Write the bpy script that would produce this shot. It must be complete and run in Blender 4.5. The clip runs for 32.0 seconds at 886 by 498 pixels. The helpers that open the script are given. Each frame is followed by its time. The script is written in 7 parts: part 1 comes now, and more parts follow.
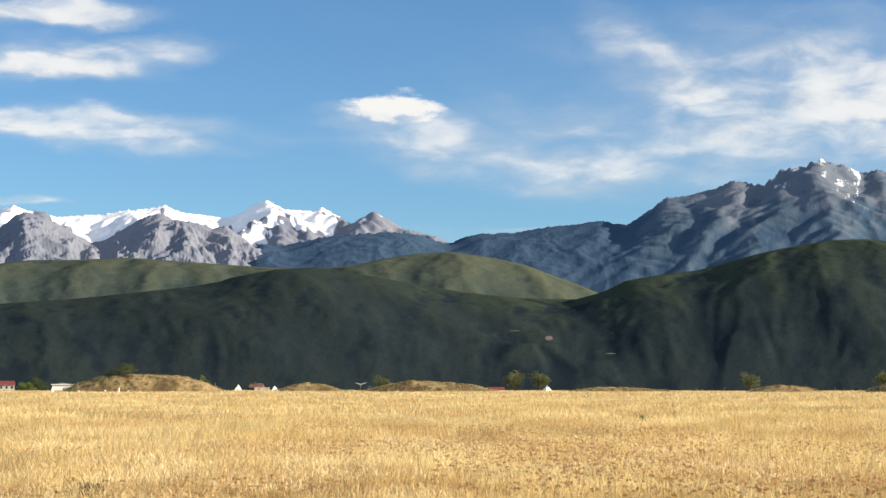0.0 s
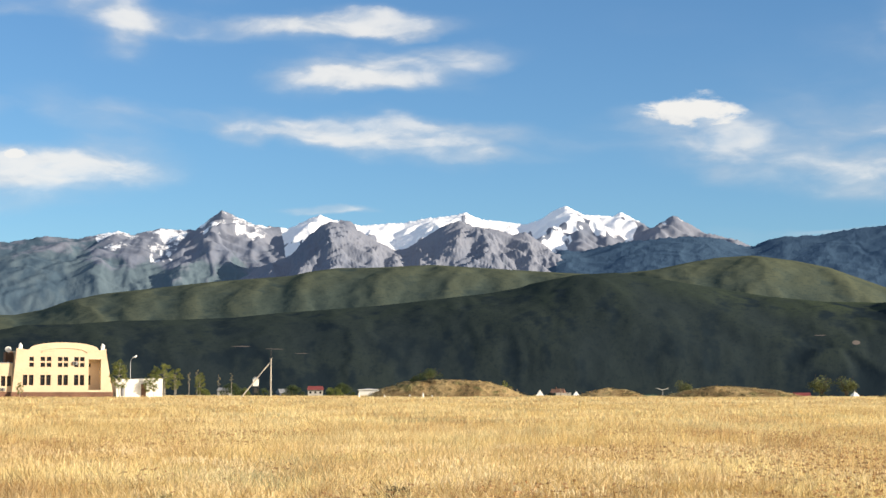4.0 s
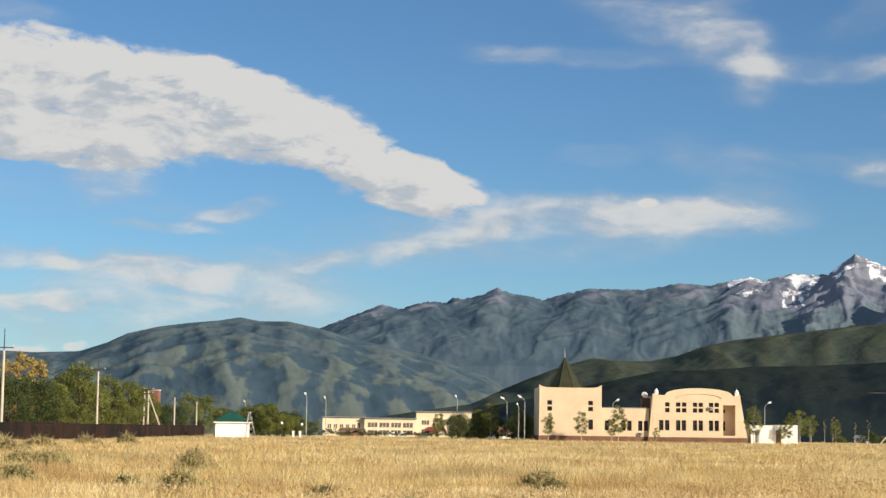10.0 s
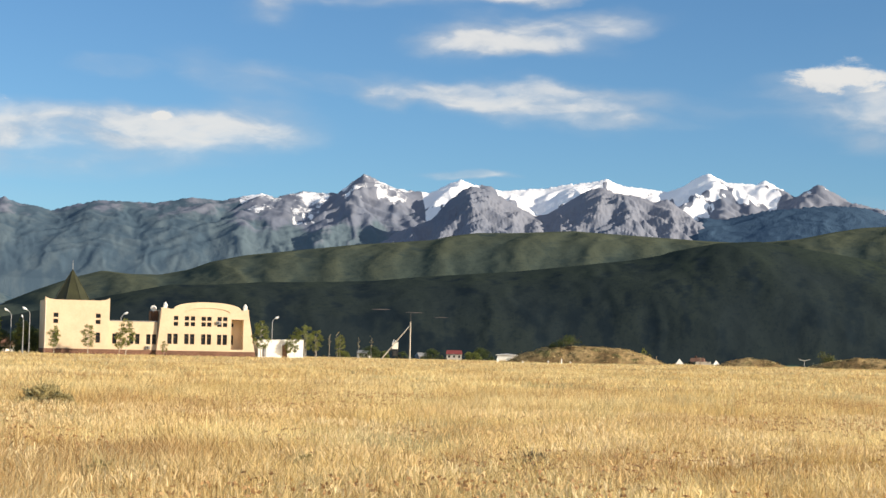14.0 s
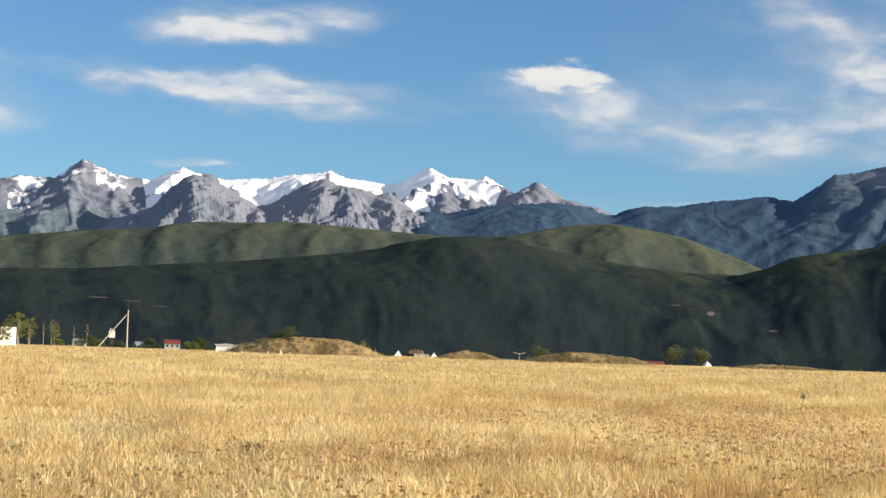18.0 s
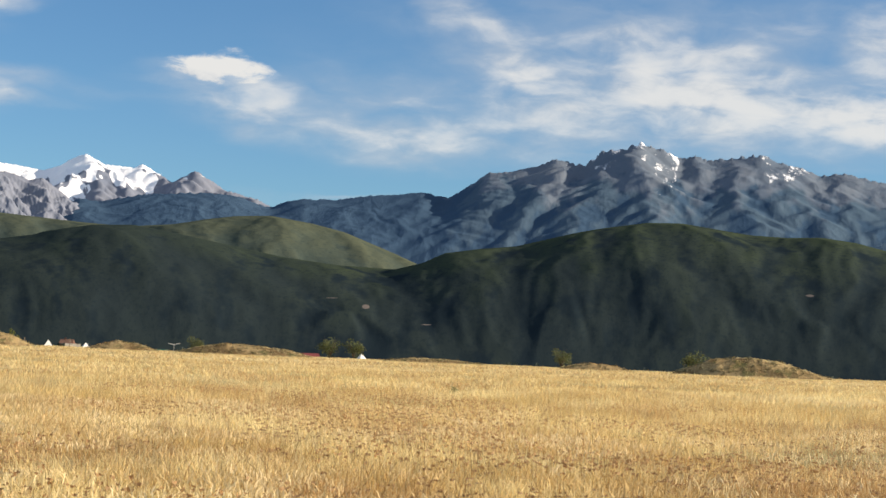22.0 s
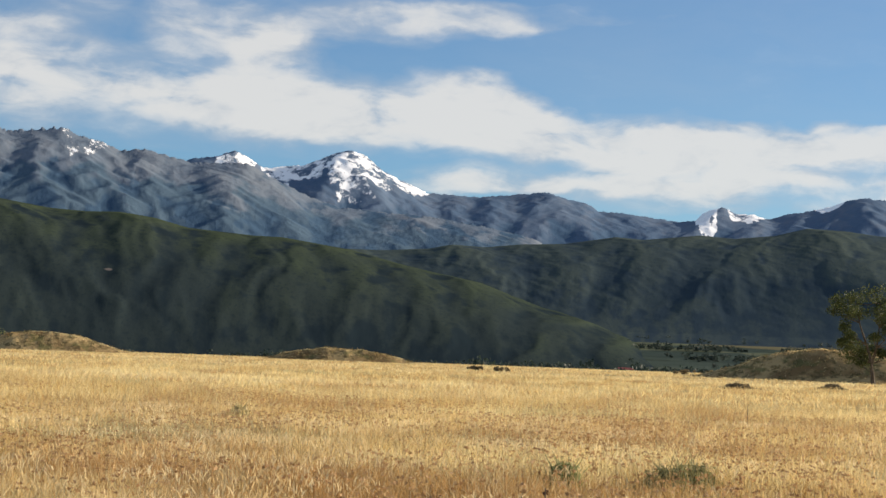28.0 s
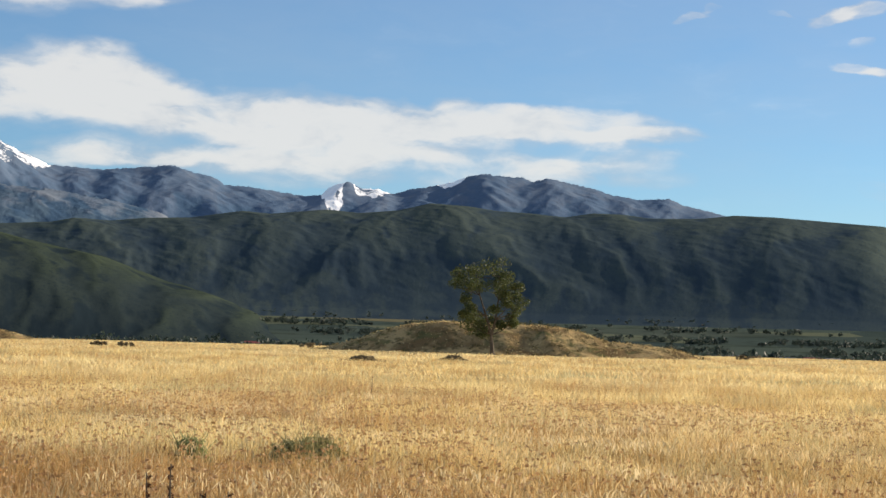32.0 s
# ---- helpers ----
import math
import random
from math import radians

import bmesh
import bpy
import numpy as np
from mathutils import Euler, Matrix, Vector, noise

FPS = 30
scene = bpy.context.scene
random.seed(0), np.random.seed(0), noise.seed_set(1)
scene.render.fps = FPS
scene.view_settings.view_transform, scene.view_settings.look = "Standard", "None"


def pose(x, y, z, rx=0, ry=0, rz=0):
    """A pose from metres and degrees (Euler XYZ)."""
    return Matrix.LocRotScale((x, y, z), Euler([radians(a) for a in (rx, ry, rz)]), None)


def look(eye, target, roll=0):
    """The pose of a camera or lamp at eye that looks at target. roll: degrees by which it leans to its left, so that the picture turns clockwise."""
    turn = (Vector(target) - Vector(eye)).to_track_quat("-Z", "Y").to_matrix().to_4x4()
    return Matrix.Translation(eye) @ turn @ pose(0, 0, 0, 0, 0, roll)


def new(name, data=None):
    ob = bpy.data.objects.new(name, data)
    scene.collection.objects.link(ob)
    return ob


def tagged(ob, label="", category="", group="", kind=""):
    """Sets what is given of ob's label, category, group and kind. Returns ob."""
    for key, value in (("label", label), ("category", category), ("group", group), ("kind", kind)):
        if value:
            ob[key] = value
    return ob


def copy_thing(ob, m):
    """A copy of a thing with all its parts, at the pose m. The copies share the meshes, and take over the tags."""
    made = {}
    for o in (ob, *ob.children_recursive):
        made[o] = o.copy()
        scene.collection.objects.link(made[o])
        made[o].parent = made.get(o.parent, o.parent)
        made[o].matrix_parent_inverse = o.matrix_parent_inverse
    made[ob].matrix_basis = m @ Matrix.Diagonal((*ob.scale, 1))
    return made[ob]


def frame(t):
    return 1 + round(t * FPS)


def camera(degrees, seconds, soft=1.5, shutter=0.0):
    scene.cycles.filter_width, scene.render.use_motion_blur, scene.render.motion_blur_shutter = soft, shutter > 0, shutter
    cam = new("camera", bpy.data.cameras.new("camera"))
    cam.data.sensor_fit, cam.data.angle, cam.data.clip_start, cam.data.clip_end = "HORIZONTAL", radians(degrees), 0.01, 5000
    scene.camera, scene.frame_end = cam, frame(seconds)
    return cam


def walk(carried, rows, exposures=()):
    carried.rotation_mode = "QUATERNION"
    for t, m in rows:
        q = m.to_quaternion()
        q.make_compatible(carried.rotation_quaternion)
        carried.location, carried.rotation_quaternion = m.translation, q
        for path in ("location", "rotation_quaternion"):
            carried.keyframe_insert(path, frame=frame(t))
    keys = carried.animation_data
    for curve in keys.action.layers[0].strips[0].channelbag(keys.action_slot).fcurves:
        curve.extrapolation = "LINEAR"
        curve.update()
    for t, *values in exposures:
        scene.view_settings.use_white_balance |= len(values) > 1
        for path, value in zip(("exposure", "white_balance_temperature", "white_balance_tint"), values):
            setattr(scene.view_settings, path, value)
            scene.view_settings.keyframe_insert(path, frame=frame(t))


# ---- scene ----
EYE = (0.0, 0.0, 1.6)


def bearing(az, r, z=0.0):
    """A place by its bearing in degrees to the left of +y, and its distance."""
    a = radians(az)
    return Vector((-math.sin(a) * r, math.cos(a) * r, z))


# turns of the camera on its spot: seconds, yaw, pitch, roll in degrees
PATH = [
    (0, -2.391, 4.326, 0.019), (0.5, -1.372, 4.297, -0.065), (1, -0.177, 4.232, -0.129),
    (1.5, 1.511, 4.207, -0.244), (2, 3.264, 4.271, -0.278), (2.5, 4.565, 4.358, -0.176),
    (4.5, 8.305, 4.486, 0.034), (5, 9.748, 4.374, -0.146), (5.5, 12.446, 4.282, -0.564),
    (6, 15.796, 4.219, -0.696), (6.5, 18.199, 4.424, -0.426), (7, 20.104, 4.808, -0.119),
    (7.5, 22.210, 5.179, 0.073), (8, 24.411, 5.636, 0.271), (8.5, 26.438, 6.059, 0.475),
    (9, 27.615, 6.224, 0.583), (9.5, 27.932, 6.123, 0.695), (10, 27.632, 5.825, 0.794),
    (10.5, 26.833, 5.484, 0.980), (11, 24.859, 4.740, 1.039), (11.5, 20.930, 3.299, 0.933),
    (12, 17.754, 2.972, 0.492), (12.5, 15.905, 3.289, 0.723), (13, 14.318, 3.275, 1.101),
    (13.5, 12.860, 3.229, 1.227), (15.5, 9.169, 3.561, 1.124), (16, 7.508, 3.391, 1.368),
    (16.5, 5.877, 3.237, 1.599), (17, 4.887, 3.290, 1.882), (17.5, 4.079, 3.339, 1.954),
    (18, 2.840, 3.270, 1.849), (18.5, 1.397, 3.216, 2.109), (19, 0.000, 3.165, 2.181),
    (19.5, -1.473, 3.175, 2.158), (20, -2.875, 3.188, 2.204), (20.5, -4.135, 3.199, 2.204),
    (21, -5.408, 3.233, 2.150), (21.5, -6.819, 3.319, 2.222), (22, -8.230, 3.416, 2.442),
    (22.5, -10.092, 3.401, 2.546), (23, -13.103, 3.342, 2.653), (23.5, -16.086, 3.306, 2.638),
    (24, -18.381, 3.412, 2.359), (24.5, -20.506, 3.498, 2.169), (25, -22.227, 3.432, 2.175),
    (25.5, -23.529, 3.385, 2.129), (27.5, -29.265, 3.501, 1.968), (28, -30.680, 3.457, 2.126),
    (28.5, -32.369, 3.352, 2.214), (29, -34.048, 3.400, 2.169), (29.5, -35.523, 3.448, 2.086),
    (30, -36.991, 3.467, 2.106), (30.5, -38.463, 3.355, 2.088), (31, -39.995, 3.232, 2.000),
    (31.5, -41.461, 3.119, 1.898), (32, -42.765, 2.991, 1.531),
]


def aimed(yaw, pitch, roll):
    y, p = radians(yaw), radians(pitch)
    way = Vector((-math.sin(y) * math.cos(p), math.cos(y) * math.cos(p), math.sin(p)))
    return look(EYE, Vector(EYE) + way * 10, roll)


cam = camera(28.1, 32.0, soft=1.5)
walk(cam, [(t, aimed(y, p, r)) for t, y, p, r in PATH],
     exposures=[(0, 1.15), (5, 1.0), (9, 0.67), (11, 0.7), (13, 0.87), (19, 0.98), (22, 0.93), (24, 0.72), (28, 0.84), (32, 0.92)])

# ---- light ----
SUN_AZ, SUN_EL = -103.0, 18.0
sun_data = bpy.data.lights.new("sun", "SUN")
sun_data.energy, sun_data.angle, sun_data.color = 4.2, radians(0.53), (1.0, 0.85, 0.66)
sun = new("sun", sun_data)
sun_way = bearing(SUN_AZ, math.cos(radians(SUN_EL)), math.sin(radians(SUN_EL)))
sun.matrix_world = look(sun_way * 100, (0, 0, 0))


class Tree:
    """A small helper to wire nodes."""

    def __init__(self, nt):
        self.nt = nt

    def node(self, kind, operation="", data_type="", blend_type="", interpolation_type="", attribute_name="", use_clamp=False):
        n = self.nt.nodes.new(kind)
        if operation:
            n.operation = operation
        if data_type:
            n.data_type = data_type
        if blend_type:
            n.blend_type = blend_type
        if interpolation_type:
            n.interpolation_type = interpolation_type
        if attribute_name:
            n.attribute_name = attribute_name
        if use_clamp:
            n.use_clamp = True
        return n

    def link(self, a, b):
        self.nt.links.new(a, b)

    def feed(self, socket, v):
        if isinstance(v, (int, float, tuple)):
            socket.default_value = v
        else:
            self.link(v, socket)

    def math(self, op, a, b=0.0, c=0.0, clamp=False):
        n = self.node("ShaderNodeMath", operation=op, use_clamp=clamp)
        for s, v in zip(n.inputs, (a, b, c)):
            self.feed(s, v)
        return n.outputs[0]

    def noise(self, vector, scale, detail=4.0, rough=0.55, distortion=0.0):
        n = self.node("ShaderNodeTexNoise")
        if vector is not None:
            self.link(vector, n.inputs["Vector"])
        n.inputs["Scale"].default_value, n.inputs["Detail"].default_value = scale, detail
        n.inputs["Roughness"].default_value, n.inputs["Distortion"].default_value = rough, distortion
        return n.outputs[0]

    def step(self, v, lo, hi):
        n = self.node("ShaderNodeMapRange", interpolation_type="SMOOTHSTEP")
        self.feed(n.inputs[0], v)
        self.feed(n.inputs[1], lo)
        self.feed(n.inputs[2], hi)
        return n.outputs[0]

    def mix(self, f, a, b):
        n = self.node("ShaderNodeMix", data_type="RGBA")
        self.feed(n.inputs[0], f)
        for s, v in zip((n.inputs[6], n.inputs[7]), (a, b)):
            self.feed(s, (*v, 1.0) if isinstance(v, tuple) and len(v) == 3 else v)
        return n.outputs[2]

    def bump(self, height, strength, distance):
        n = self.node("ShaderNodeBump")
        n.inputs["Strength"].default_value, n.inputs["Distance"].default_value = strength, distance
        self.link(height, n.inputs["Height"])
        return n.outputs[0]


world = bpy.data.worlds.new("evening_sky")
scene.world = world
world.use_nodes = True
world.node_tree.nodes.clear()
W = Tree(world.node_tree)
sky = W.node("ShaderNodeTexSky")
sky.sky_type, sky.sun_disc = "NISHITA", False
sky.sun_elevation, sky.sun_rotation = radians(SUN_EL), radians(-SUN_AZ)
sky.altitude, sky.air_density, sky.dust_density, sky.ozone_density = 1000, 1.0, 0.3, 2.5
coord = W.node("ShaderNodeTexCoord")
split = W.node("ShaderNodeSeparateXYZ")
W.link(coord.outputs["Generated"], split.inputs[0])
sx, sy, sz = split.outputs
AZ = W.math("MULTIPLY", W.math("ARCTAN2", W.math("MULTIPLY", sx, -1.0), sy), 57.29578)
EL = W.math("MULTIPLY", W.math("ARCSINE", sz), 57.29578)
flat = W.node("ShaderNodeCombineXYZ")
W.link(AZ, flat.inputs[0])
W.link(W.math("MULTIPLY", EL, 2.2), flat.inputs[1])
w1 = W.math("SUBTRACT", W.noise(flat.outputs[0], 0.22, 6.0, 0.52), 0.5)
shift = W.node("ShaderNodeVectorMath", operation="ADD")
W.link(flat.outputs[0], shift.inputs[0])
shift.inputs[1].default_value = (37.0, 11.0, 0.0)
w2 = W.math("SUBTRACT", W.noise(shift.outputs[0], 0.30, 6.0, 0.52), 0.5)
AZW = W.math("ADD", AZ, W.math("MULTIPLY", w1, 2.6))
ELW = W.math("ADD", EL, W.math("MULTIPLY", w2, 1.3))

# clouds: bearing, height, half length, half height, lean, density
FIRM_CLOUDS = [(39.3, 10.15, 4.75, 1.48, 7, 1.2), (34.8, 10.2, 4.02, 1.08, 13, 1.2), (31.8, 9.35, 2.93, 0.64, 20, 1.1), (29.2, 8.15, 2.38, 0.60, 22, 1.1),
    (27.3, 7.82, 1.46, 0.42, 11, 1), (36.1, 11.2, 2.74, 0.38, 4, 0.9), (40.3, 9.0, 2.19, 0.48, 2, 0.9), (38.3, 8.72, 1.46, 0.56, -1, 0.7),
    (42.0, 11.1, 2.19, 1.0, -1, 0.9), (30.3, 8.0, 2.19, 0.45, 21, 0.8), (21.1, 7.43, 0.37, 0.09, -1, 1), (40.9, 2.30, 0.64, 0.15, -1, 1),
    (39.4, 2.45, 0.37, 0.18, -1, 1.2), (-0.8, 8.87, 1.37, 0.37, 2, 1.2)]
WEST_CLOUDS = [(41.5, 12.83, 1.46, 0.40, 4, 0.5), (39.9, 7.94, 3.29, 1.10, -1, 0.45), (38.6, 7.81, 1.10, 0.55, -1, 0.6), (34.3, 6.95, 1.37, 0.22, -9, 0.9),
    (36.8, 6.36, 1.83, 0.16, 1, 0.8), (35.6, 6.74, 2.19, 0.37, -1, 0.35), (24.0, 6.45, 6.03, 0.88, -4, 0.9), (22.7, 7.00, 4.75, 0.55, -1, 0.5),
    (20.0, 6.90, 2.74, 0.51, 2, 0.55), (29.2, 5.86, 2.93, 0.33, -11, 0.6), (41.0, 5.26, 1.28, 0.29, 2, 1), (37.1, 4.98, 2.74, 0.40, 3, 0.85),
    (35.2, 4.66, 3.29, 0.82, -1, 0.5), (33.2, 5.34, 1.83, 0.33, -1, 0.4), (40.6, 3.90, 1.65, 0.22, -1, 0.7), (36.4, 3.91, 5.48, 0.91, -1, 0.3)]
HIGH_CLOUDS = [(40.3, 3.11, 2.74, 0.73, -1, 0.35), (20.3, 13.13, 2.74, 0.73, 14, 0.75), (18.3, 12.19, 1.65, 1.10, 49, 0.75), (23.5, 12.09, 3.11, 0.33, 2, 0.7),
    (25.5, 12.12, 1.10, 0.26, -1, 0.6), (15.1, 11.57, 2.74, 0.37, 1, 0.8), (20.0, 13.83, 2.74, 0.46, -1, 0.4), (14.0, 13.11, 1.46, 0.55, -21, 0.5),
    (17.8, 11.29, 0.73, 0.55, 59, 0.5), (22.6, 8.87, 1.19, 0.29, -1, 0.55), (18.7, 8.52, 1.83, 0.64, 19, 0.65), (15.7, 8.46, 2.01, 0.29, 14, 0.5),
    (13.8, 8.07, 0.91, 0.37, -1, 0.6)]
SNOW_CLOUDS = [(9.0, 10.28, 3.29, 0.55, -7, 0.8), (10.1, 11.68, 2.56, 0.29, -1, 0.8), (9.0, 8.19, 4.75, 0.51, 4, 0.9), (11.2, 5.77, 1.28, 0.16, -2, 0.6),
    (9.6, 11.81, 2.93, 0.33, 0, 0.7), (9.2, 10.41, 3.11, 0.55, -3, 0.65), (9.7, 9.86, 2.93, 0.29, 1, 0.8), (10.8, 11.32, 2.19, 0.46, 0, 0.35),
    (9.9, 8.26, 3.29, 0.40, 3, 0.7), (8.6, 7.67, 2.93, 0.40, 6, 0.6), (5.6, 7.41, 2.01, 0.16, 2, 0.4), (11.0, 5.79, 1.10, 0.18, 0, 0.7)]
MIDDLE_CLOUDS = [(-1.2, 8.27, 2.01, 0.64, 10, 0.9), (-1.6, 7.54, 1.10, 0.82, 40, 0.75), (1.0, 8.71, 1.46, 0.26, -4, 0.5), (1.5, 8.07, 1.65, 0.33, 0, 0.5),
    (-3.8, 7.63, 3.66, 1.01, 5, 0.55), (-7.3, 7.61, 4.75, 1.10, 0, 0.42), (-4.2, 6.72, 4.39, 0.55, 8, 0.42), (-8.7, 6.86, 3.66, 0.64, 0, 0.35),
    (-8.0, 11.57, 1.65, 0.73, 35, 0.65), (-9.1, 10.29, 2.01, 0.82, 40, 0.75), (-6.4, 11.23, 1.65, 0.73, 0, 0.3), (-10.6, 9.36, 1.10, 0.26, 10, 0.5),
    (-13.3, 10.53, 3.11, 1.46, 5, 0.5), (-14.0, 9.44, 4.02, 1.10, 0, 0.38), (-12.8, 11.62, 3.66, 0.55, 0, 0.35), (-14.0, 8.20, 3.66, 0.73, 0, 0.3)]
SOUTH_CLOUDS = [(-8.2, 8.50, 2.19, 0.37, 0, 0.3), (-3.6, 4.89, 2.19, 0.16, 0, 0.6), (0.1, 11.79, 2.19, 0.46, 0, 0.25), (-12.9, 9.55, 4.57, 1.10, -2, 0.42),
    (-14.8, 8.56, 4.57, 1.10, -2, 0.35), (-19.0, 8.57, 4.57, 0.91, 2, 0.4), (-22.1, 10.84, 4.57, 0.73, 6, 0.7), (-24.8, 9.92, 1.46, 0.55, -2, 0.6),
    (-18.0, 10.07, 0.55, 0.16, -2, 0.5), (-23.1, 7.80, 6.40, 0.64, 4, 0.6), (-26.7, 7.71, 4.57, 0.64, 4, 0.65), (-29.4, 7.40, 3.66, 0.64, 4, 0.75),
    (-31.9, 8.15, 1.83, 0.82, -2, 0.9), (-30.2, 10.96, 3.66, 0.55, 8, 0.65), (-27.5, 11.48, 4.57, 0.46, -2, 0.6), (-16.6, 8.10, 8.23, 1.46, 0, 0.3)]
EAST_CLOUDS = [(-10.3, 6.87, 5.48, 0.91, -2, 0.25), (-31.2, 5.47, 2.38, 0.26, -2, 0.7), (-5.2, 4.98, 1.10, 0.11, -2, 0.6), (-31.6, 8.18, 2.19, 0.82, 6, 1),
    (-27.1, 7.93, 5.12, 0.91, 1, 0.7), (-33.8, 7.20, 2.74, 0.73, 10, 0.9), (-38.1, 7.18, 4.02, 0.73, 0, 0.9), (-42.6, 7.22, 4.20, 0.51, 0, 0.9),
    (-47.2, 7.13, 3.29, 0.40, 0, 1), (-49.5, 6.71, 2.19, 0.26, 0, 0.9), (-39.0, 6.48, 5.48, 0.64, 0, 0.7), (-43.6, 6.25, 5.48, 0.55, 0, 0.8),
    (-32.8, 5.69, 3.66, 0.33, 1, 0.8), (-37.2, 5.32, 4.57, 0.46, 1, 0.8), (-42.7, 5.50, 5.48, 0.46, 0, 0.7), (-49.0, 5.55, 3.66, 0.55, -2, 0.7)]
LAST_CLOUDS = [(-19.9, 7.33, 5.48, 1.10, 4, 0.36), (-28.1, 7.21, 4.57, 0.91, 6, 0.38), (-34.5, 6.80, 4.57, 0.73, 4, 0.36), (-18.9, 10.29, 5.48, 0.73, 2, 0.16),
    (38.0, 3.2, 8.0, 1.7, 0, 0.4), (29.0, 3.8, 7.0, 1.1, -3, 0.22), (-11.0, 8.6, 8.5, 2.4, 3, 0.3), (-24.0, 9.2, 8.0, 2.2, 5, 0.3), (-23.6, 9.65, 2.19, 1.10, 18, 0.6), (-24.7, 9.20, 1.10, 0.73, -2, 0.5), (-33.3, 10.97, 5.48, 0.40, -2, 0.6), (-28.8, 10.54, 4.57, 0.55, -2, 0.4),
    (-43.1, 8.05, 0.55, 0.46, 48, 0.5), (-46.1, 11.67, 4.57, 0.18, -2, 0.5)]
SMALL_CLOUDS = [(-50.6, 10.5, 0.62, 0.13, -6, 1.1), (-51.4, 10.8, 0.40, 0.13, -2, 0.9), (-53.6, 10.7, 0.48, 0.11, -2, 0.8), (-55.0, 10.6, 0.77, 0.22, -10, 1.2),
    (-56.3, 10.7, 0.73, 0.29, -6, 1.1), (-55.8, 9.8, 0.59, 0.16, -2, 1), (-55.4, 9.0, 0.73, 0.20, 8, 1), (-56.5, 8.8, 0.62, 0.22, -2, 1),
    (-53.6, 7.7, 0.92, 0.11, 4, 0.7), (-56.3, 5.1, 0.62, 0.22, 8, 0.6)]
REST_CLOUDS = [(70.0, 14.0, 20.0, 4.0, 0, 0.7), (-85.0, 12.0, 20.0, 3.0, 0, 0.7), (150.0, 20.0, 30.0, 6.0, 0, 0.7), (-140.0, 25.0, 30.0, 6.0, 0, 0.7)]
SOFT_CLOUDS = WEST_CLOUDS + [(*c[:5], c[5] * 0.82) for c in HIGH_CLOUDS + SNOW_CLOUDS] + [(*c[:5], c[5] * 0.53) for c in MIDDLE_CLOUDS + SOUTH_CLOUDS] + EAST_CLOUDS + LAST_CLOUDS + SMALL_CLOUDS + REST_CLOUDS

bent_sky = W.node("ShaderNodeCombineXYZ")
W.link(AZW, bent_sky.inputs[0])
W.link(ELW, bent_sky.inputs[1])


def gathered(clouds, place):
    """How much cloud lies in each direction."""
    total = 0.0
    for a, e, long, high, lean, density in clouds:
        lay = W.node("ShaderNodeMapping")
        lay.vector_type = "TEXTURE"
        W.link(place, lay.inputs[0])
        lay.inputs[1].default_value = (a, e, 0)
        lay.inputs[2].default_value = (0, 0, radians(lean))
        lay.inputs[3].default_value = (long * 1.6, high * 1.6, 1)
        ball = W.node("ShaderNodeTexGradient")
        ball.gradient_type = "SPHERICAL"
        W.link(lay.outputs[0], ball.inputs[0])
        core = W.math("MINIMUM", W.math("MULTIPLY", ball.outputs["Fac"], 1.5), 0.75)
        total = W.math("MULTIPLY_ADD", core, density * 1.5, total)
    return total


# streaked and billowing texture inside the clouds
streak = W.node("ShaderNodeCombineXYZ")
W.link(AZW, streak.inputs[0])
W.link(W.math("MULTIPLY", ELW, 3.0), streak.inputs[1])
fine = W.math("SUBTRACT", W.noise(streak.outputs[0], 0.36, 6.0, 0.52, 0.3), 0.5)
puff = W.math("SUBTRACT", W.noise(flat.outputs[0], 0.55, 6.0, 0.52, 0.5), 0.5)
amount = W.math("MULTIPLY", gathered(SOFT_CLOUDS, bent_sky.outputs[0]), W.math("ADD", W.math("MULTIPLY_ADD", fine, 1.5, 0.9), W.math("MULTIPLY", puff, 0.9)))
cover = W.math("MULTIPLY", W.step(amount, 0.0, 2.2), 0.86)


def moved(place, way):
    n = W.node("ShaderNodeVectorMath", operation="ADD")
    W.link(place, n.inputs[0])
    n.inputs[1].default_value = way
    return n.outputs[0]


def firm_at(az, el):
    """Density of the thicker clouds, looked at a little to the side."""
    swell = W.math("SUBTRACT", W.noise(moved(flat.outputs[0], (az, el * 2.2, 0)), 0.62, 8.0, 0.6, 0.7), 0.5)
    thread = W.math("SUBTRACT", W.noise(moved(streak.outputs[0], (az, el * 3.0, 0)), 0.42, 9.0, 0.66, 0.3), 0.5)
    return W.math("MULTIPLY", gathered(FIRM_CLOUDS, moved(bent_sky.outputs[0], (az, el, 0))), W.math("ADD", W.math("MULTIPLY_ADD", swell, 2.6, 0.9), W.math("MULTIPLY", thread, 1.6)))


firm = firm_at(0.0, 0.0)
sunny = W.math("SUBTRACT", firm, firm_at(-0.55, 0.45))
cover = W.math("MAXIMUM", cover, W.math("MULTIPLY", W.step(firm, 0.25, 1.15), 0.95))
# unseen cloud layer overhead, added to brighten the fill in shadows
fill_veil = W.math("MULTIPLY", W.step(EL, 17.0, 40.0), W.math("ADD", 0.35, W.math("MULTIPLY", W.noise(coord.outputs["Generated"], 2.5, 5.0, 0.6), 0.6)))
cover = W.math("MAXIMUM", cover, fill_veil)
# a thin high veil that thickens towards the sun's side
thin = W.math("MULTIPLY", W.math("MULTIPLY", W.step(AZ, -5.0, -55.0), W.step(EL, -2.0, 9.0)), W.math("MULTIPLY", W.noise(streak.outputs[0], 0.12, 5.0, 0.6), 0.42))
cover = W.math("MAXIMUM", cover, thin)
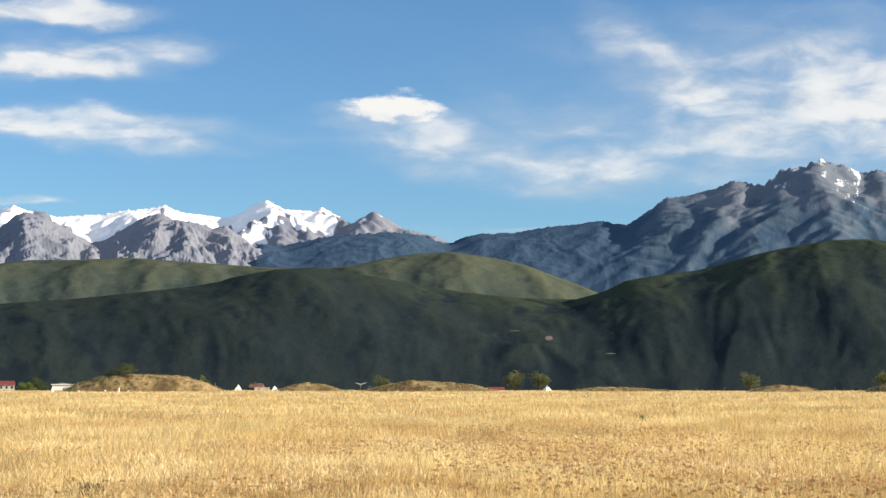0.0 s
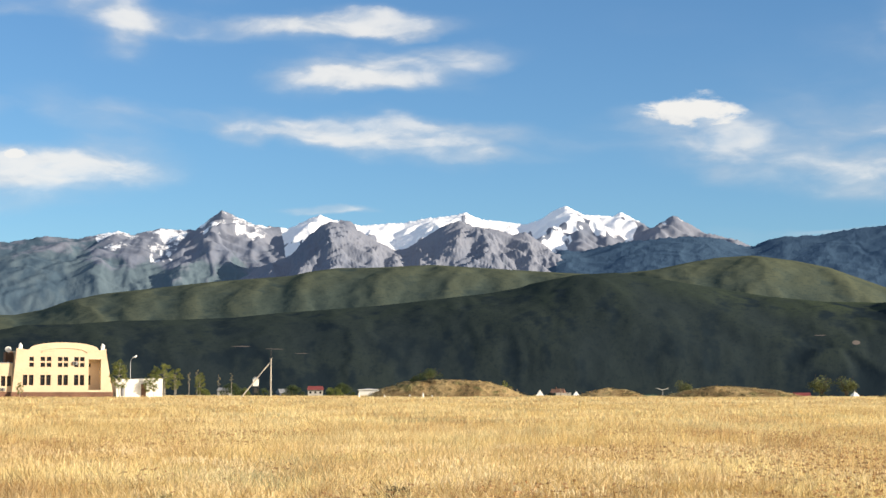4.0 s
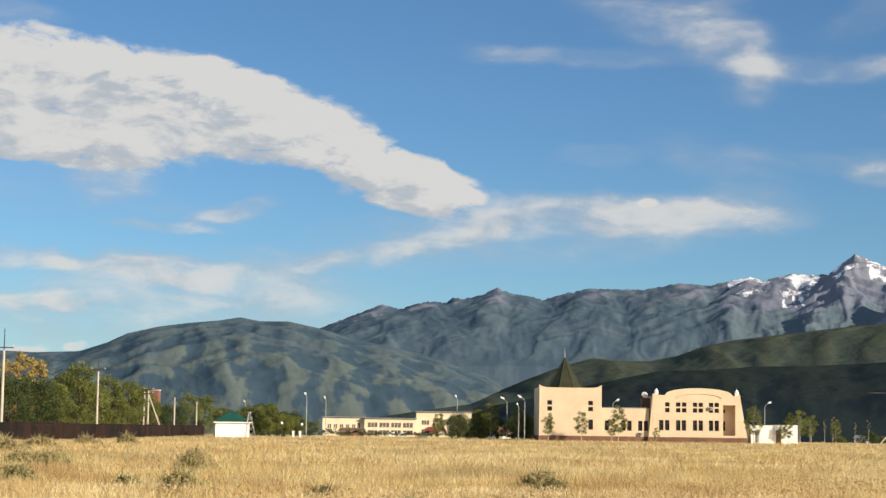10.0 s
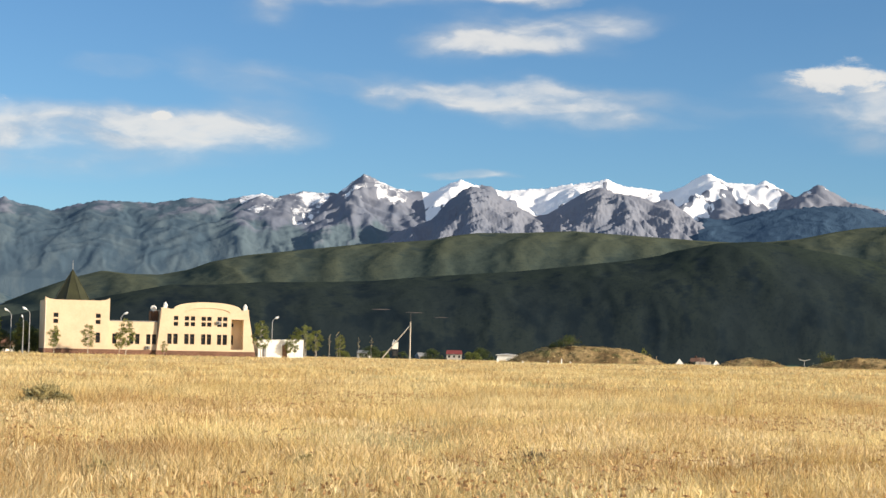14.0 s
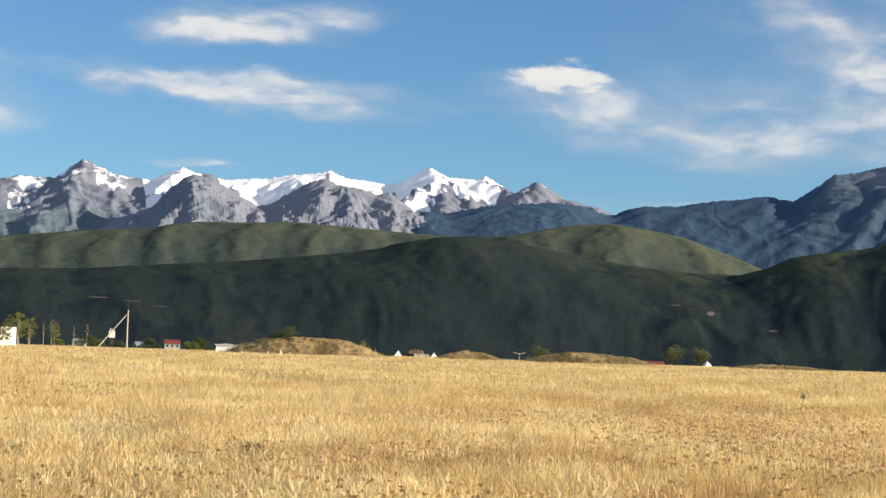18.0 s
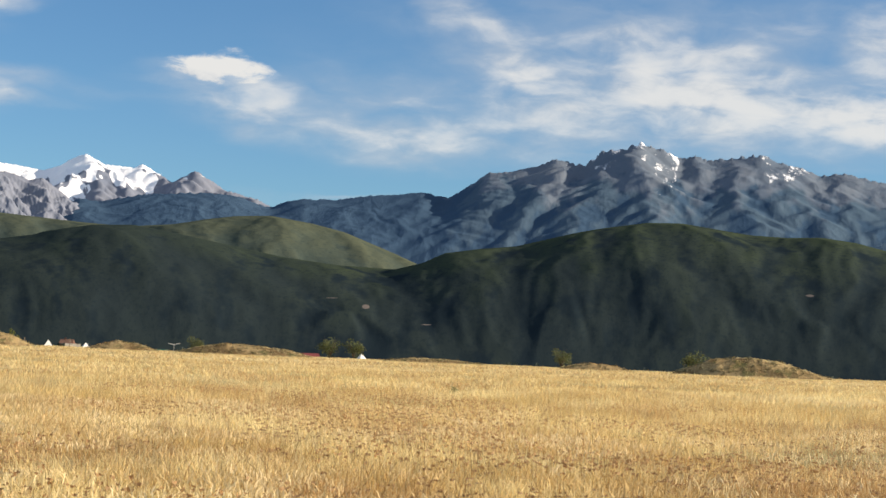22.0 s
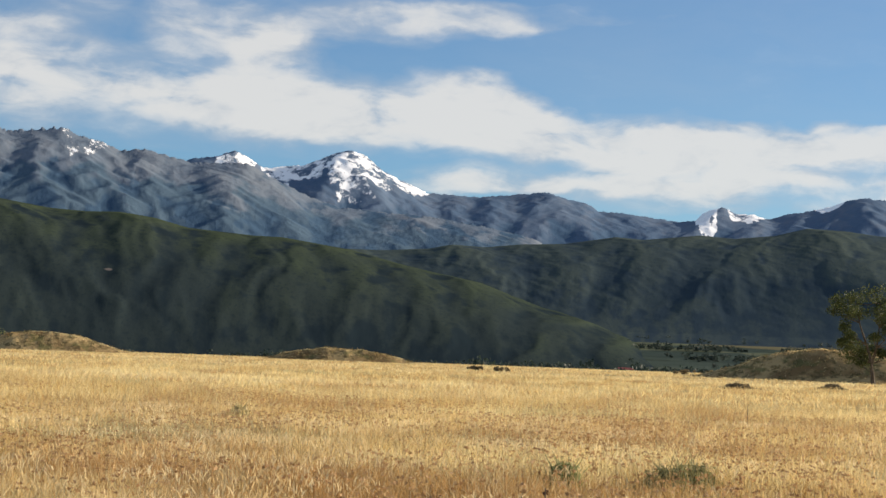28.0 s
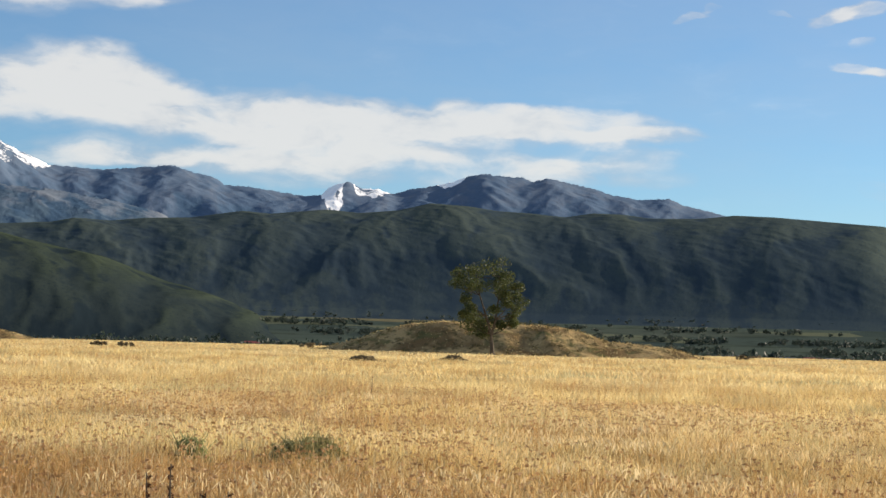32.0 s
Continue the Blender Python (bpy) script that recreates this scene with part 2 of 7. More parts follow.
# deeper parts of a cloud turn greyer
billow = W.math("ADD", W.noise(streak.outputs[0], 0.28, 7.0, 0.62), W.math("MULTIPLY_ADD", W.step(amount, 0.3, 2.2), 0.42, -0.12))
billow = W.math("ADD", billow, W.math("MULTIPLY", puff, 0.45))
billow = W.mix(W.step(firm, 0.2, 0.6), billow, W.math("MULTIPLY_ADD", W.step(sunny, -1.8, 1.2), 0.36, 0.47))
tone = W.mix(W.step(billow, 0.40, 0.82), (4.7, 5.1, 5.6), (7.35, 7.2, 6.9))
blue = W.node("ShaderNodeMix", data_type="RGBA", blend_type="MULTIPLY")
blue.inputs[0].default_value = 1.0
W.link(sky.outputs[0], blue.inputs[6])
blue.inputs[7].default_value = (0.68, 0.92, 1.10, 1)
mixed = W.mix(cover, blue.outputs[2], tone)
back = W.node("ShaderNodeBackground")
back.inputs[1].default_value = 0.06
W.link(mixed, back.inputs[0])
W.link(back.outputs[0], W.node("ShaderNodeOutputWorld").inputs[0])


# ---- materials ----
def material(name, build, rough=0.9, translucent=0.0):
    """build(tree, place) gives colour, and bump normal or None."""
    m = bpy.data.materials.new(name)
    m.use_nodes = True
    m.node_tree.nodes.clear()
    t = Tree(m.node_tree)
    place = t.node("ShaderNodeNewGeometry").outputs["Position"]
    colour, normal = build(t, place)
    b = t.node("ShaderNodeBsdfPrincipled")
    b.inputs["Roughness"].default_value = rough
    b.inputs["Specular IOR Level"].default_value = 0.0 if rough >= 0.9 else 0.25
    t.feed(b.inputs["Base Color"], (*colour, 1.0) if isinstance(colour, tuple) else colour)
    if normal is not None:
        t.link(normal, b.inputs["Normal"])
    out, end = b.outputs[0], t.node("ShaderNodeOutputMaterial")
    if translucent:
        tr, mx = t.node("ShaderNodeBsdfTranslucent"), t.node("ShaderNodeMixShader")
        t.feed(tr.inputs[0], (*colour, 1.0) if isinstance(colour, tuple) else colour)
        mx.inputs[0].default_value = translucent
        t.link(out, mx.inputs[1])
        t.link(tr.outputs[0], mx.inputs[2])
        out = mx.outputs[0]
    t.link(out, end.inputs[0])
    return m


def mottled(name, dark, light, coarse, fine, bump=0.0, depth=0.02, rough=0.85, translucent=0.0, vary=0.0):
    """Two colours mixed at two scales, with a little relief."""
    def build(t, p):
        a, b = t.noise(p, coarse, 3), t.noise(p, fine, 4, 0.6)
        f = t.step(t.math("ADD", t.math("MULTIPLY", a, 0.6), t.math("MULTIPLY", b, 0.4)), 0.32, 0.68)
        if vary:
            r = t.node("ShaderNodeObjectInfo").outputs["Random"]
            f = t.math("ADD", f, t.math("MULTIPLY", t.math("SUBTRACT", r, 0.5), vary), clamp=True)
        return t.mix(f, dark, light), t.bump(b, bump, depth) if bump else None
    return material(name, build, rough, translucent)


def attribute(t, name):
    return t.node("ShaderNodeAttribute", attribute_name=name).outputs["Fac"]


def leafy(name, dark, light):
    def build(t, p):
        r = t.node("ShaderNodeNewGeometry").outputs["Random Per Island"]
        f = t.math("ADD", t.math("MULTIPLY", r, 0.3), t.math("MULTIPLY", t.noise(p, 0.5, 3), 0.85))
        return t.mix(t.step(f, 0.32, 0.82), dark, light), None
    return material(name, build, 0.6, 0.35)


def dry_grass(name, blades, spread=1.0):
    """Straw with patches of brown seed heads, grey-green wormwood and pale feather grass."""
    def build(t, p):
        flatten = t.node("ShaderNodeVectorMath", operation="MULTIPLY")
        t.link(p, flatten.inputs[0])
        flatten.inputs[1].default_value = (1, 1, 0)
        q = flatten.outputs[0]
        big, mid = t.noise(q, 0.035, 4, 0.6, 0.6), t.noise(q, 0.22, 4, 0.6, 0.4)
        grey, brown = t.noise(q, 0.11, 5, 0.65, 0.8), t.noise(q, 0.16, 4, 0.6)
        c = t.mix(t.step(mid, 0.42, 0.58), (0.66, 0.49, 0.21), (0.90, 0.76, 0.40))
        c = t.mix(t.math("MULTIPLY", t.step(brown, 0.46, 0.60), 0.8), c, (0.45, 0.265, 0.115))
        # a browner stretch close by on one side, a paler one on the other
        c2, out = t.node("ShaderNodeSeparateXYZ"), t.node("ShaderNodeVectorMath", operation="LENGTH")
        t.link(q, c2.inputs[0])
        t.link(q, out.inputs[0])
        wavy = t.math("MULTIPLY_ADD", mid, 14.0, out.outputs["Value"])
        by = t.math("SUBTRACT", 1.0, t.step(wavy, 19.0, 34.0))
        c = t.mix(t.math("MULTIPLY", t.math("MULTIPLY", by, t.step(c2.outputs[0], -1.0, 8.0)), 0.8), c, (0.37, 0.21, 0.088))
        c = t.mix(t.math("MULTIPLY", t.math("MULTIPLY", by, t.step(c2.outputs[0], 0.0, -6.0)), 0.6), c, (0.92, 0.78, 0.42))
        c = t.mix(t.math("MULTIPLY", t.step(grey, 0.53, 0.66), 0.75), c, (0.36, 0.35, 0.21))
        c = t.mix(t.math("MULTIPLY", t.step(big, 0.52, 0.64), 0.6), c, (0.92, 0.79, 0.45))
        # small tufts of sage and of rust
        c = t.mix(t.math("MULTIPLY", t.step(t.noise(q, 0.9, 3, 0.6, 0.4), 0.54, 0.66), 0.55), c, (0.47, 0.44, 0.27))
        c = t.mix(t.math("MULTIPLY", t.step(t.noise(q, 1.7, 3, 0.6), 0.57, 0.68), 0.55), c, (0.40, 0.25, 0.11))
        if blades:
            r = t.node("ShaderNodeNewGeometry").outputs["Random Per Island"]
            c = t.mix(t.math("MULTIPLY", t.math("SUBTRACT", 1.0, t.step(r, 0.0, 0.3)), spread), c, (0.30, 0.18, 0.07))
            c = t.mix(t.math("MULTIPLY", t.step(r, 0.75, 1.0), 0.5 * spread), c, (0.90, 0.79, 0.52))
            return c, None
        return c, t.bump(t.noise(p, 3.0, 6, 0.7), 0.8, 0.25)
    return material(name, build, 0.9, 0.45 if blades else 0.0)


def sweep(t, p, along, up):
    """Coordinates round the plain: across, outwards and up, scaled so that textures look even from the camera."""
    c = t.node("ShaderNodeSeparateXYZ")
    t.link(p, c.inputs[0])
    out = t.math("SQRT", t.math("ADD", t.math("MULTIPLY", c.outputs[0], c.outputs[0]), t.math("MULTIPLY", c.outputs[1], c.outputs[1])))
    j = t.node("ShaderNodeCombineXYZ")
    t.link(t.math("MULTIPLY", t.math("ARCTAN2", c.outputs[0], c.outputs[1]), 2200.0), j.inputs[0])
    t.link(t.math("MULTIPLY", out, along), j.inputs[1])
    t.link(t.math("MULTIPLY", c.outputs[2], up), j.inputs[2])
    return j.outputs[0]


def hillside(name, green, pale, scrub, grass, scale, bump):
    """Grassy slopes with scrub whose dark tone paints shade into the gullies, given by the mesh."""
    def build(t, p):
        p = sweep(t, p, 0.3, 1.5)
        n1, n2, n3 = t.noise(p, scale, 6, 0.62), t.noise(p, scale * 6, 6, 0.7), t.noise(p, scale * 2.2, 5, 0.6)
        # paler spurs and darker hollows put the relief's light and shade into the colour
        high = t.math("ADD", t.math("MULTIPLY", attribute(t, "spur"), 0.9), t.math("MULTIPLY", t.math("SUBTRACT", n1, 0.5), 1.8))
        c = t.mix(t.step(high, 0.05, 0.75), green, pale)
        # lighter grass colour on the heights paints them as sunlit
        c = t.mix(attribute(t, "top"), c, grass)
        w = t.math("ADD", attribute(t, "wood"), t.math("MULTIPLY", t.math("SUBTRACT", n3, 0.5), 1.3))
        w = t.math("ADD", w, t.math("MULTIPLY", t.math("SUBTRACT", n2, 0.5), 1.1))
        w = t.step(w, 0.32, 0.70)
        c = t.mix(w, c, scrub)
        bushes = t.step(t.noise(p, scale * 36, 3, 0.6), 0.53, 0.66)
        c = t.mix(t.math("MULTIPLY", bushes, 0.55), c, scrub)
        bare = t.step(t.math("ADD", attribute(t, "bare"), t.math("MULTIPLY", n2, 0.5)), 0.95, 1.1)
        c = t.mix(bare, c, (0.15, 0.128, 0.115))
        return c, t.bump(t.math("ADD", n2, t.math("MULTIPLY", n1, 2.0)), bump, 9.0)
    return material(name, build, 0.95)


def rockface(name, rock_a, rock_b, meadow, scrub, scale, bump, upward=0.4):
    """Bare rock above, meadows and forest below, snow where the mesh gives it."""
    def build(t, p):
        q = sweep(t, p, 0.1, upward)
        n1, n2 = t.noise(q, scale, 6, 0.62, 0.5), t.noise(q, scale * 7, 7, 0.72)
        c = t.mix(t.step(n1, 0.38, 0.64), rock_a, rock_b)
        c = t.mix(t.math("MULTIPLY", t.step(n2, 0.45, 0.65), 0.25), c, (0.19, 0.195, 0.215))
        low = t.math("ADD", attribute(t, "meadow"), t.math("MULTIPLY", t.math("SUBTRACT", n2, 0.5), 1.0))
        c = t.mix(t.step(low, 0.30, 0.85), c, meadow)
        wood = t.math("ADD", attribute(t, "wood"), t.math("MULTIPLY", t.math("SUBTRACT", n2, 0.5), 0.8))
        c = t.mix(t.step(wood, 0.36, 0.66), c, scrub)
        snow = t.math("ADD", attribute(t, "snow"), t.math("MULTIPLY", t.math("SUBTRACT", n2, 0.5), 1.7))
        c = t.mix(t.step(snow, 0.42, 0.58), c, (0.86, 0.87, 0.90))
        return c, t.bump(t.math("ADD", n2, n1), bump, 14.0)
    return material(name, build, 0.9)


BLADES = dry_grass("straw_blades", True, 1.0)
MID_BLADES = dry_grass("middle_straw_blades", True, 0.6)
FAR_BLADES = dry_grass("distant_straw_blades", True, 0.3)
# front slopes toned dark and bluish to stand in for a cloud's shadow
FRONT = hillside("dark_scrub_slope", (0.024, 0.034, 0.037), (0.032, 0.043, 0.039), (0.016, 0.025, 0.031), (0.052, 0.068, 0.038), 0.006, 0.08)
# valley slopes carry a blue tint in place of haze
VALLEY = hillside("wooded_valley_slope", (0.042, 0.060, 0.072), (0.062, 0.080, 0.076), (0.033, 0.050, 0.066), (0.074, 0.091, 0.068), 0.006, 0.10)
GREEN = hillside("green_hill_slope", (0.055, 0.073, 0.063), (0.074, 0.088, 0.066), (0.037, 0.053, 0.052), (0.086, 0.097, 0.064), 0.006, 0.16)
# the blue in these rock and forest colours stands in for distant haze
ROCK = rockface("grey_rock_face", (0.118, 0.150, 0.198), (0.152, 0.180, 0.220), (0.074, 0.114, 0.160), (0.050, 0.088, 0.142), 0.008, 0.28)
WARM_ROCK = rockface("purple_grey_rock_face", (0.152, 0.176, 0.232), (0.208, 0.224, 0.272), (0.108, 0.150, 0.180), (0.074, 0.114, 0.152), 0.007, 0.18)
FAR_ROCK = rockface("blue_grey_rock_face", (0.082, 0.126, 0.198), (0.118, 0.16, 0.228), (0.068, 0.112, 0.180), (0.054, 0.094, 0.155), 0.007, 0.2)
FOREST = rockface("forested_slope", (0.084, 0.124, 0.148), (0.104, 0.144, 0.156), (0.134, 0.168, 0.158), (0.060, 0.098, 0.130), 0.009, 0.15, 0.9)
PALE_PLASTER = mottled("pale_yellow_plaster", (0.72, 0.59, 0.40), (0.82, 0.69, 0.48), 0.4, 3.0, 0.15, 0.01)
PLASTER = mottled("cream_plaster", (0.58, 0.45, 0.31), (0.66, 0.53, 0.37), 0.4, 3.0, 0.15, 0.01)
WHITE = mottled("white_plaster", (0.74, 0.72, 0.66), (0.84, 0.82, 0.76), 0.5, 4.0, 0.15, 0.01)
PLINTH = mottled("brown_stone_plinth", (0.12, 0.065, 0.045), (0.20, 0.11, 0.075), 0.8, 5.0, 0.4, 0.02)
BROWN_GLASS = mottled("curtained_window_glass", (0.10, 0.075, 0.055), (0.20, 0.155, 0.115), 0.6, 3.0, rough=0.2)
GLASS = mottled("dark_window_glass", (0.010, 0.012, 0.014), (0.02, 0.022, 0.025), 0.6, 3.0, rough=0.15)
FRAME = mottled("brown_window_frame", (0.10, 0.055, 0.035), (0.14, 0.08, 0.05), 1.0, 8.0)
ROOF_GREEN = mottled("olive_roof_sheet", (0.026, 0.028, 0.013), (0.042, 0.044, 0.020), 0.6, 4.0, 0.2, 0.02, 0.5)
CONCRETE = mottled("pale_concrete", (0.42, 0.38, 0.32), (0.58, 0.53, 0.45), 0.8, 6.0, 0.3, 0.01)
STEEL = mottled("galvanised_steel", (0.32, 0.33, 0.34), (0.48, 0.49, 0.50), 1.0, 9.0, rough=0.45)
DARK_METAL = mottled("dark_metal", (0.03, 0.03, 0.03), (0.06, 0.055, 0.05), 1.0, 9.0, rough=0.5)
LAMP_GLASS = mottled("milky_lamp_glass", (0.75, 0.78, 0.8), (0.85, 0.87, 0.88), 1.0, 9.0, rough=0.3)
BARK = mottled("grey_brown_bark", (0.06, 0.045, 0.03), (0.14, 0.11, 0.08), 2.0, 12.0, 0.5, 0.02)
PALE_BARK = mottled("pale_bark", (0.34, 0.31, 0.26), (0.52, 0.48, 0.40), 2.0, 12.0, 0.4, 0.02)
RED_ROOF = mottled("red_roof_sheet", (0.16, 0.035, 0.032), (0.24, 0.055, 0.05), 0.6, 4.0, rough=0.6)
TEAL_ROOF = mottled("green_roof_sheet", (0.008, 0.055, 0.042), (0.014, 0.085, 0.062), 0.6, 4.0, rough=0.55)
SLATE = mottled("grey_slate_roof", (0.16, 0.165, 0.17), (0.28, 0.285, 0.29), 0.6, 4.0)
FENCE_BROWN = mottled("rusty_brown_sheet", (0.008, 0.006, 0.006), (0.026, 0.013, 0.010), 0.5, 4.0, vary=0.9)
WOOD = mottled("weathered_wood", (0.16, 0.12, 0.08), (0.30, 0.24, 0.17), 1.2, 8.0)
LEAF = leafy("green_leaves", (0.082, 0.104, 0.023), (0.235, 0.255, 0.072))
LEAF_BUSH = leafy("olive_green_leaves", (0.062, 0.078, 0.028), (0.150, 0.165, 0.065))
LEAF_DARK = leafy("dark_green_leaves", (0.032, 0.052, 0.018), (0.100, 0.126, 0.042))
LEAF_GOLD = leafy("yellowing_leaves", (0.28, 0.22, 0.07), (0.50, 0.38, 0.13))
LEAF_GREY = leafy("grey_green_leaves", (0.32, 0.275, 0.130), (0.54, 0.455, 0.225))
BRUSH = leafy("dry_brown_brush", (0.10, 0.078, 0.044), (0.21, 0.165, 0.095))


# ---- building helpers ----
def mesh_object(name, verts, faces, mats, smooth=False):
    me = bpy.data.meshes.new(name)
    me.from_pydata([tuple(v) for v in verts], [], faces)
    for m in mats if isinstance(mats, (list, tuple)) else [mats]:
        me.materials.append(m)
    if smooth:
        me.polygons.foreach_set("use_smooth", [True] * len(me.polygons))
    me.update()
    return new(name, me)


def big_mesh(name, co, quads, tris, mat, smooth=True):
    """A large mesh out of numpy arrays: quads and triangles by index."""
    me = bpy.data.meshes.new(name)
    me.vertices.add(len(co))
    me.vertices.foreach_set("co", np.ascontiguousarray(co, dtype=np.float32).ravel())
    loops = np.concatenate([np.asarray(quads, np.int32).ravel(), np.asarray(tris, np.int32).ravel()])
    nq, nt = len(quads), len(tris)
    me.loops.add(len(loops))
    me.loops.foreach_set("vertex_index", loops)
    me.polygons.add(nq + nt)
    me.polygons.foreach_set("loop_start", np.concatenate([np.arange(nq) * 4, nq * 4 + np.arange(nt) * 3]).astype(np.int32))
    me.polygons.foreach_set("use_smooth", np.full(nq + nt, smooth))
    me.update(calc_edges=True)
    me.materials.append(mat)
    return new(name, me)


def point_values(ob, **values):
    for key, v in values.items():
        ob.data.attributes.new(key, "FLOAT", "POINT").data.foreach_set("value", np.ascontiguousarray(v, dtype=np.float32).ravel())


def part(name, bm, mat, parent, label=""):
    me = bpy.data.meshes.new(name)
    bm.to_mesh(me)
    bm.free()
    me.materials.append(mat)
    ob = new(name, me)
    ob.parent = parent
    if label:
        ob["label"] = label
    return ob


def empty(name, m, label, category, group=""):
    ob = new(name)
    ob.matrix_basis = m
    return tagged(ob, label, category, group)


def box(bm, x0, x1, y0, y1, z0, z1, bevel=0.0):
    v = [bm.verts.new((x, y, z)) for z in (z0, z1) for y in (y0, y1) for x in (x0, x1)]
    fs = [bm.faces.new([v[i] for i in f]) for f in ((0, 2, 3, 1), (4, 5, 7, 6), (0, 1, 5, 4), (1, 3, 7, 5), (3, 2, 6, 7), (2, 0, 4, 6))]
    if bevel:
        bmesh.ops.bevel(bm, geom=list({e for f in fs for e in f.edges}), offset=bevel, segments=1, affect="EDGES")
    return bm


def boxes(*rows, bevel=0.0):
    bm = bmesh.new()
    for r in rows:
        box(bm, *r, bevel=bevel)
    return bm


def tube(bm, points, radii, sides=6):
    """A tapered tube along the points."""
    rings = []
    pts = [Vector(p) for p in points]
    for i, (p, r) in enumerate(zip(pts, radii)):
        way = (pts[min(i + 1, len(pts) - 1)] - pts[max(i - 1, 0)]).normalized()
        a = way.orthogonal().normalized()
        b = way.cross(a)
        rings.append([bm.verts.new(p + (a * math.cos(k * math.tau / sides) + b * math.sin(k * math.tau / sides)) * r) for k in range(sides)])
    for lo, hi in zip(rings, rings[1:]):
        # keep the rings from twisting
        k0 = min(range(sides), key=lambda k: (hi[k].co - lo[0].co - (hi[0].co - lo[0].co).project(Vector((0, 0, 1))) * 0).length)
        hi[:] = hi[k0:] + hi[:k0]
        for k in range(sides):
            bm.faces.new((lo[k], lo[(k + 1) % sides], hi[(k + 1) % sides], hi[k]))
    bm.faces.new(list(reversed(rings[0])))
    bm.faces.new(rings[-1])
    return bm


def tubed(points, radii, sides=6):
    return tube(bmesh.new(), points, radii, sides)


# ---- noise over arrays ----
def lattice_noise(x, y, seed=0):
    """Gradient noise, about 0 to 1."""
    xi, yi = np.floor(x).astype(np.int64), np.floor(y).astype(np.int64)
    fx, fy = x - xi, y - yi

    def corner_value(i, j):
        h = ((xi + i) * 374761393 + (yi + j) * 668265263 + seed * 974711) & 0xFFFFFFFF
        h = ((h ^ (h >> 13)) * 1274126177) & 0xFFFFFFFF
        a = ((h ^ (h >> 16)) & 0xFFFF) * (math.tau / 65536.0)
        return np.cos(a) * (fx - i) + np.sin(a) * (fy - j)
    u, v = fx * fx * fx * (fx * (fx * 6 - 15) + 10), fy * fy * fy * (fy * (fy * 6 - 15) + 10)
    a, b, c, d = corner_value(0, 0), corner_value(1, 0), corner_value(0, 1), corner_value(1, 1)
    return 0.5 + 0.72 * ((a + (b - a) * u) * (1 - v) + (c + (d - c) * u) * v)


def fbm(x, y, octaves=4, seed=0, gain=0.5):
    s, amp, norm = 0.0, 1.0, 0.0
    for k in range(octaves):
        s = s + amp * lattice_noise(x + 17.3 * k, y - 9.1 * k, seed + k)
        norm, amp = norm + amp, amp * gain
        x, y = 1.6 * x + 1.2 * y, 1.6 * y - 1.2 * x
    return s / norm


def ridged(x, y, octaves=4, seed=0, gain=0.5):
    """Sharp crests at 1 with hollows between them."""
    s, amp, norm = 0.0, 1.0, 0.0
    for k in range(octaves):
        s = s + amp * (1 - np.sqrt((2.6 * lattice_noise(x + 31.7 * k, y + 5.3 * k, seed + k) - 1.3) ** 2 + 0.004))
        norm, amp = norm + amp, amp * gain
        x, y = 1.9 * x + 0.5 * y, 1.9 * y - 0.5 * x
    return s / norm


def smooth_step(v, lo, hi):
    t = np.clip((v - lo) / (hi - lo), 0, 1)
    return t * t * (3 - 2 * t)


# ---- the ground ----
def ground_height(x, y):
    """A flat field that dips gently past its far edge."""
    r, az = np.hypot(x, y), np.degrees(np.arctan2(-x, y))
    dip = -7.0 * smooth_step(r, 380, 760)
    rise = 50.0 * smooth_step(r, 900, 2400) * smooth_step(-az, 22, 34)
    lumps = (fbm(x * 0.02, y * 0.02, 3, 5) - 0.5) * (0.5 * smooth_step(r, 12, 60) - 0.3 * smooth_step(r, 150, 280))
    return dip + rise + lumps - 0.05


ring = np.concatenate([np.linspace(0.5, 60, 40), np.geomspace(62, 4980, 150)])
turn = np.concatenate([np.linspace(-65, 50, 460), np.linspace(51, 294, 90)])
ra, aa = np.meshgrid(ring, np.radians(turn), indexing="ij")
gx, gy = -np.sin(aa) * ra, np.cos(aa) * ra
gz = ground_height(gx, gy)
n_r, n_a = ra.shape
idx = np.arange(n_r * n_a).reshape(n_r, n_a)
nxt = np.roll(idx, -1, axis=1)
quads = np.stack([idx[:-1], idx[1:], nxt[1:], nxt[:-1]], -1).reshape(-1, 4)
hub = n_r * n_a
co = np.concatenate([np.stack([gx, gy, gz], -1).reshape(-1, 3), [[0, 0, -0.05]]])
tris = np.stack([np.full(n_a, hub), idx[0], nxt[0]], -1)


